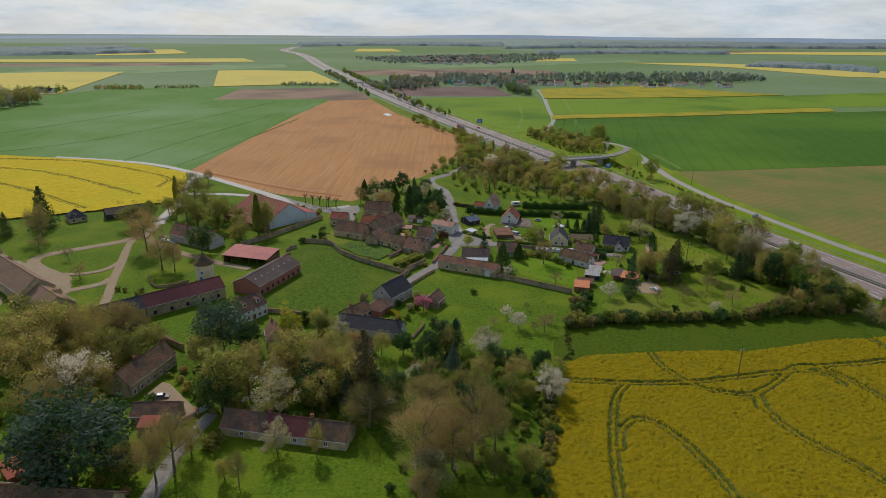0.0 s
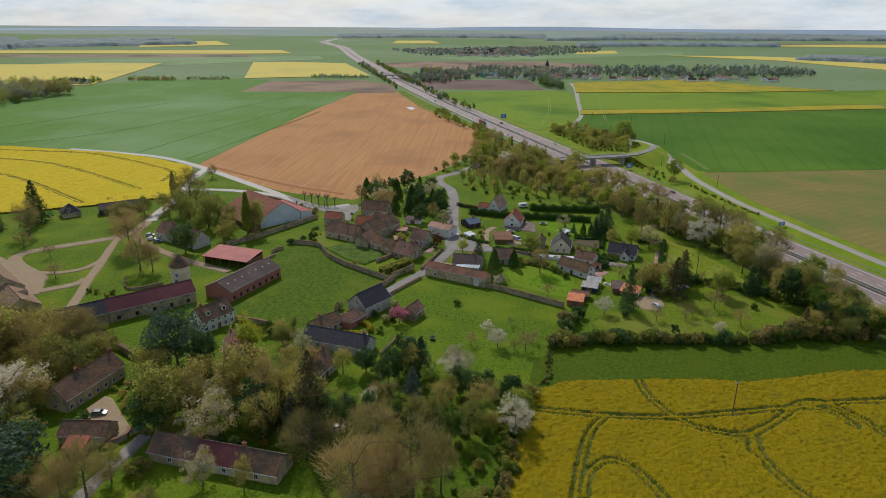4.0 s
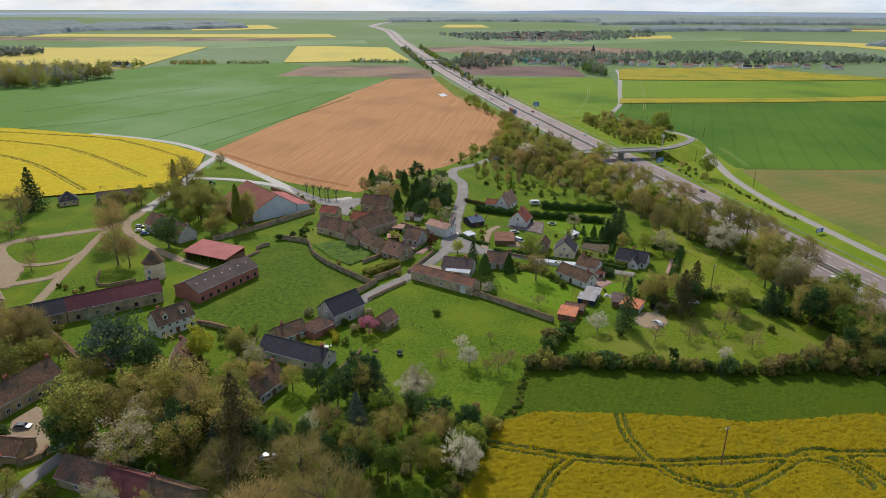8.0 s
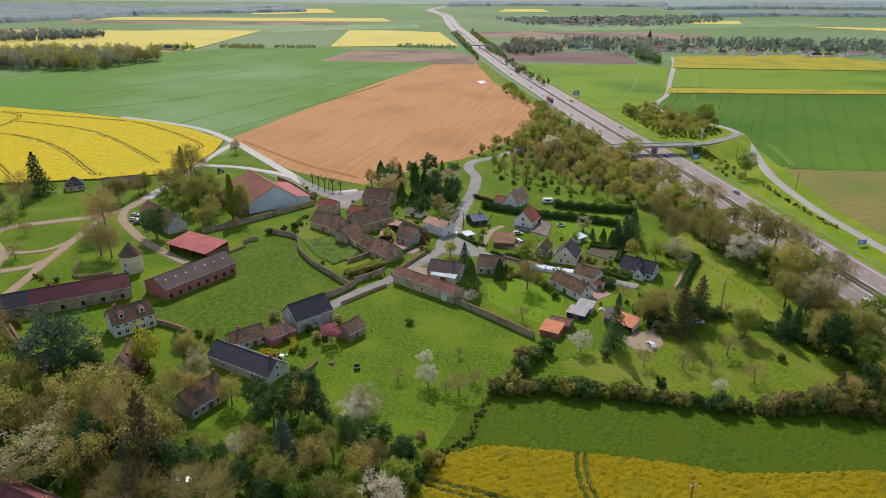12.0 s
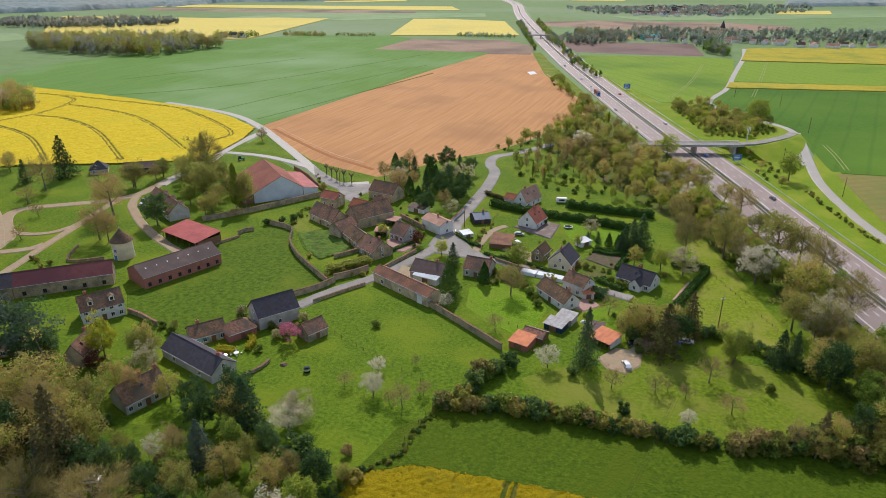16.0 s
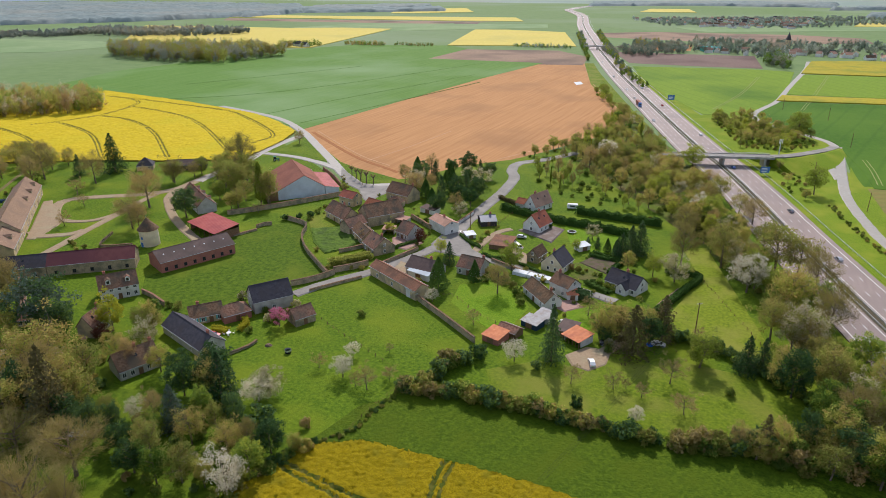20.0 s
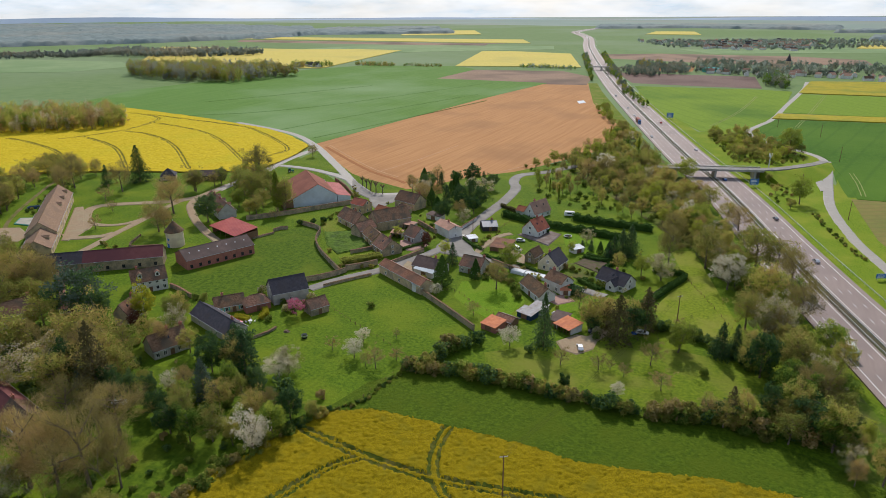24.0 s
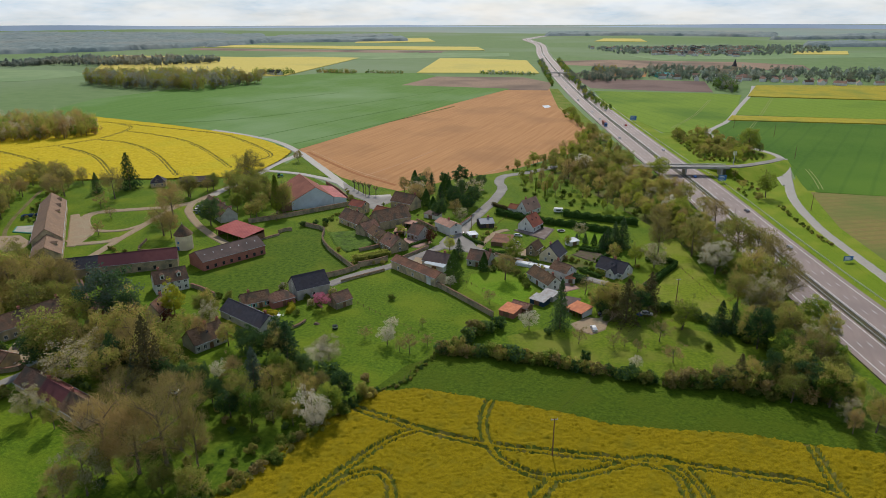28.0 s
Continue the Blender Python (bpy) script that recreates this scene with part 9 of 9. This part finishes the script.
lane("field_track", "pale wheel track in the wheat", [(183.8, 566.6), (186.1, 538.8), (187.0, 507.6)], 0.5, "track_pale", 0.34, category="track")
lane("field_track", "pale wheel track in the wheat", [(176.5, 994.6), (160.3, 842.4), (147.9, 737.7)], 0.5, "track_pale", 0.34, category="track")
lane("field_track", "pale wheel track in the wheat", [(178.7, 994.6), (162.5, 842.4), (150.1, 737.7)], 0.5, "track_pale", 0.34, category="track")
lane("field_track", "pale wheel track in the wheat", [(104.2, 947.5), (94.6, 812.7), (78.9, 710)], 0.5, "track_pale", 0.34, category="track")
lane("field_track", "pale wheel track in the wheat", [(106.4, 947.5), (96.8, 812.7), (81.1, 710)], 0.5, "track_pale", 0.34, category="track")
field("wheat_corner", "lush green wheat beside the country road", [(174.1, 600.4), (195.8, 610.8), (214.1, 559.8), (190, 507), (178, 503), (173.5, 540), (172.8, 569.6)], "wheat_lush", 0.06)
lane("wheat_track", "darker wheel track in the wheat", [(-395.5, 546.7), (-344.7, 600.2), (-302.3, 695.7), (-234.6, 945.9)], 0.55, "wheat_line", 0.33, category="track")
lane("wheat_track", "darker wheel track in the wheat", [(-259.3, 525.6), (-242.8, 629.3), (-199.7, 829.2)], 0.55, "wheat_line", 0.33, category="track")
lane("wheat_track", "darker wheel track in the wheat", [(-209.3, 507.4), (-195.1, 594.4), (-169.4, 776.4)], 0.55, "wheat_line", 0.33, category="track")
lane("wheat_track", "darker wheel track in the wheat", [(-455, 624.6), (-415.5, 718.4), (-368.7, 842.8)], 0.55, "wheat_line", 0.33, category="track")

def tufts(label, poly, n, seed, size=0.26):
    """Darker tufts of coarse grass, gathered in patches and lines."""
    rng = np.random.default_rng(seed)
    xs, ys = [p[0] for p in poly], [p[1] for p in poly]
    c = np.stack([rng.uniform(min(xs), max(xs), 60), rng.uniform(min(ys), max(ys), 60)], 1)
    an = rng.uniform(0, math.pi, 60)
    i = rng.integers(0, 60, n)
    u, w = rng.normal(size=n) * 3.4, rng.normal(size=n) * 0.8
    x, y = c[i, 0] + u * np.cos(an[i]) - w * np.sin(an[i]), c[i, 1] + u * np.sin(an[i]) + w * np.cos(an[i])
    lone = rng.random(n) < 0.45
    x, y = np.where(lone, rng.uniform(min(xs), max(xs), n), x), np.where(lone, rng.uniform(min(ys), max(ys), n), y)
    ok = inside(x, y, poly)
    x, y = x[ok].repeat(5), y[ok].repeat(5)
    p = np.stack([x + rng.normal(size=len(x)) * 0.22, y + rng.normal(size=len(x)) * 0.22, rng.uniform(0.1, 0.26, len(x))], 1)
    v, f = sprays(rng, p, size, rng.normal(size=(len(x), 3)) * [1, 1, 0.3])
    return tagged(new("grass_tufts", face_mesh("grass_tufts", v, f, ["tuft"])), label, "grass", kind="stuff")


tufts("dark tufts of coarse grass in the pasture", [(-7, 228), (2, 248), (-6, 268), (4, 280), (24, 273), (54, 255), (46, 226), (36, 205), (14, 214)], 150, 71, 0.17)
tufts("dark tufts of coarse grass in the meadow by the barns", [(-62, 240), (-62, 282), (-70, 300), (-62, 306), (-18, 276), (-22, 256), (-34, 230)], 200, 72, 0.17)
tufts("coarse grass of the park lawn", [(-160, 280), (-130, 255), (-110, 262), (-120, 300), (-150, 330), (-190, 330), (-195, 305)], 120, 75, 0.17)

# ---- fences and garden things ----
post_fence("post and wire fence across the pasture", [(-0.9, 249.1), (12.7, 242.9), (24.1, 238.7), (37.8, 232.9), (50.7, 226.4)], 1.2, 3)
post_fence("post and wire fence round the garden", [(27.1, 277.1), (34, 282.9), (49.1, 273.6), (62, 269.1)], 1.2, 3)
post_fence("post and wire fence beside the motorway", [(112.4, 337.3), (126.2, 311.3), (139, 286)], 1.2, 3)
post_fence("post and wire fence behind the meadow", [(45.1, 223.6), (43.6, 208.7), (43.6, 198.5)], 1.2, 3)
post_fence("wooden garden fence along the lane", [(70.6, 307.5), (82, 303.9), (90.6, 300.8)], 1.3, 2)
post_fence("garden fence beside the street", [(23.1, 399.7), (21, 372.6), (19.5, 340)], 1.2, 2)
trough(5.7, 226.0)
roll(-225.5, 275.8, 0.84, 17, 1.9, "tarpaulin_dark", "long dark blue tarpaulin-covered heap")
pool([(-204.8, 255.8), (-211.6, 263.1), (-202.9, 268.8), (-191, 258.6)])
trampoline(54.6, 363.9)
garden_table(-18.8, 226.6)
caravan(45.3, 396.9, 0.3)
gate(-70.7, 165.0, 0.9)
greenhouse((46.3, 310.2), (65, 308.1))
zebra(7.0, 342.3, 0.35)
heap(104.1, 279.1, 1.6, "plastic_blue", "blue tarpaulin over a heap under the trees")
heap(62.4, 268.1, 1.6, "sheet_pale", "white tarpaulin over stacked things")
heap(75.2, 281.9, 1.6, "render_white", "white garden clutter under a sheet")
heap(77.1, 280.7, 1.6, "sheet_pale", "pale sheeting on a stack of timber")
heap(-13.2, 302.5, 1.6, "sheet_pale", "heap of grey scrap beside a house")
heap(-58.2, 204.2, 1.6, "tile_pink", "stack of roof tiles")
heap(-2.6, 226.7, 1.5, "dry_brush", "heap of cut dry branches on the grass")
field("verge_east", "rough grass verge beside the country road", [(174, 545), (176.5, 505), (181, 470), (186, 425), (204, 358), (216, 320), (240, 258), (226.9, 236.8), (206.4, 286.1), (192.4, 346.7), (178.2, 387.6), (167.4, 458.2)], "verge_grass", 0.105)
field("verge_fill", "rough grass beside the motorway", [(268.8, 100.9), (226.7, 213.3), (198.7, 288.2), (177.6, 344.4), (158.1, 400.1), (137.9, 460.8), (117.6, 516.4), (98.8, 559.6), (54.3, 673), (106.8, 692.6), (151.3, 579.2), (170.1, 536), (190.4, 480.4), (210.6, 419.7), (230.1, 364), (251.1, 307.8), (279.2, 232.9), (321.2, 120.5)], "verge_grass", 0.01)
field("verge_north", "grassy bank beside the motorway", [(73, 680.2), (111, 700.9), (137.3, 644.3), (165.8, 609.1), (168, 597.5), (130, 555.5), (101.6, 560.6), (57.1, 674), (12.9, 789.9), (-39.1, 930.6), (-23.1, 936.6), (25.1, 794.5)], "verge_grass", 0.1)
grove([(32, 312.9), (35.6, 334.5), (46.5, 347), (70.1, 351.3), (98.7, 345.4), (100, 312.7), (88.6, 292.9), (77.1, 278.6), (58.8, 297.6), (42.2, 305.9)], 8.2, [("shrub", 4), ("olive_shrub", 3), ("dark_shrub", 2), ("orchard", 1)], 2.5, 6.5, 31, "garden shrubs of the hamlet")
grove([(-64.2, 334.4), (-35.7, 330.6), (-16.1, 309.3), (1.1, 317.8), (3.8, 333.8), (-7.4, 344.4), (-37.8, 377.1), (-61.8, 370.9)], 9, [("shrub", 4), ("olive_shrub", 3), ("dark_shrub", 2)], 2.5, 7, 32, "garden shrubs of the hamlet")
field("grass_triangle", "mown grass triangle between roads", [(-165.6, 427.2), (-172.1, 453.3), (-174.9, 469.9), (-130.2, 432.4), (-115, 419.1), (-128.1, 420.5), (-148.5, 423.6)], "meadow", 0.12)
field("grass_strip", "mown grass strip with pollards beside the road", [(-156.6, 460.7), (-131.4, 438.5), (-111.3, 422.3), (-95.8, 414.9), (-79.8, 410.7), (-59.6, 404.6), (-59, 395.5), (-73.1, 391.1), (-90.1, 401), (-112.4, 420.3), (-138.4, 443.7)], "meadow", 0.13)
grove([(149.1, 266), (154.7, 274.5), (165, 260.7), (163, 239.9), (154.6, 245.2), (150.1, 253.4)], 5, [("olive", 3), ("bud", 3), ("green", 3), ("deep", 1), ("thuja", 1), ("olive_shrub", 3)], 8, 12, 33, "trees along the motorway")
grove([(131.8, 235.5), (141.4, 242), (151.2, 248), (163.6, 246.4), (162.4, 233.8), (155.1, 234.1), (143.9, 235)], 4.5, [("olive", 3), ("bud", 2), ("green", 3), ("shrub", 3), ("olive_shrub", 3)], 7, 11, 34, "trees at the end of the field hedge")

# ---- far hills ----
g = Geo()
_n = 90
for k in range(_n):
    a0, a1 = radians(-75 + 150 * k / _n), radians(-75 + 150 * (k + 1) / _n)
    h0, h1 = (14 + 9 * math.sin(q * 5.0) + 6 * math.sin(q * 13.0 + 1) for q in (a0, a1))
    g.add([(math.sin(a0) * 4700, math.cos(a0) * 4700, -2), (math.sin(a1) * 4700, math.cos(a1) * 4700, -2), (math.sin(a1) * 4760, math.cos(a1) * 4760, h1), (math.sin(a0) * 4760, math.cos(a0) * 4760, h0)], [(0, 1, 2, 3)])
tagged(new("backdrop", g.mesh("backdrop", "far_hills")), "wooded hills on the horizon, blue-grey with painted haze", "hills", kind="structure")
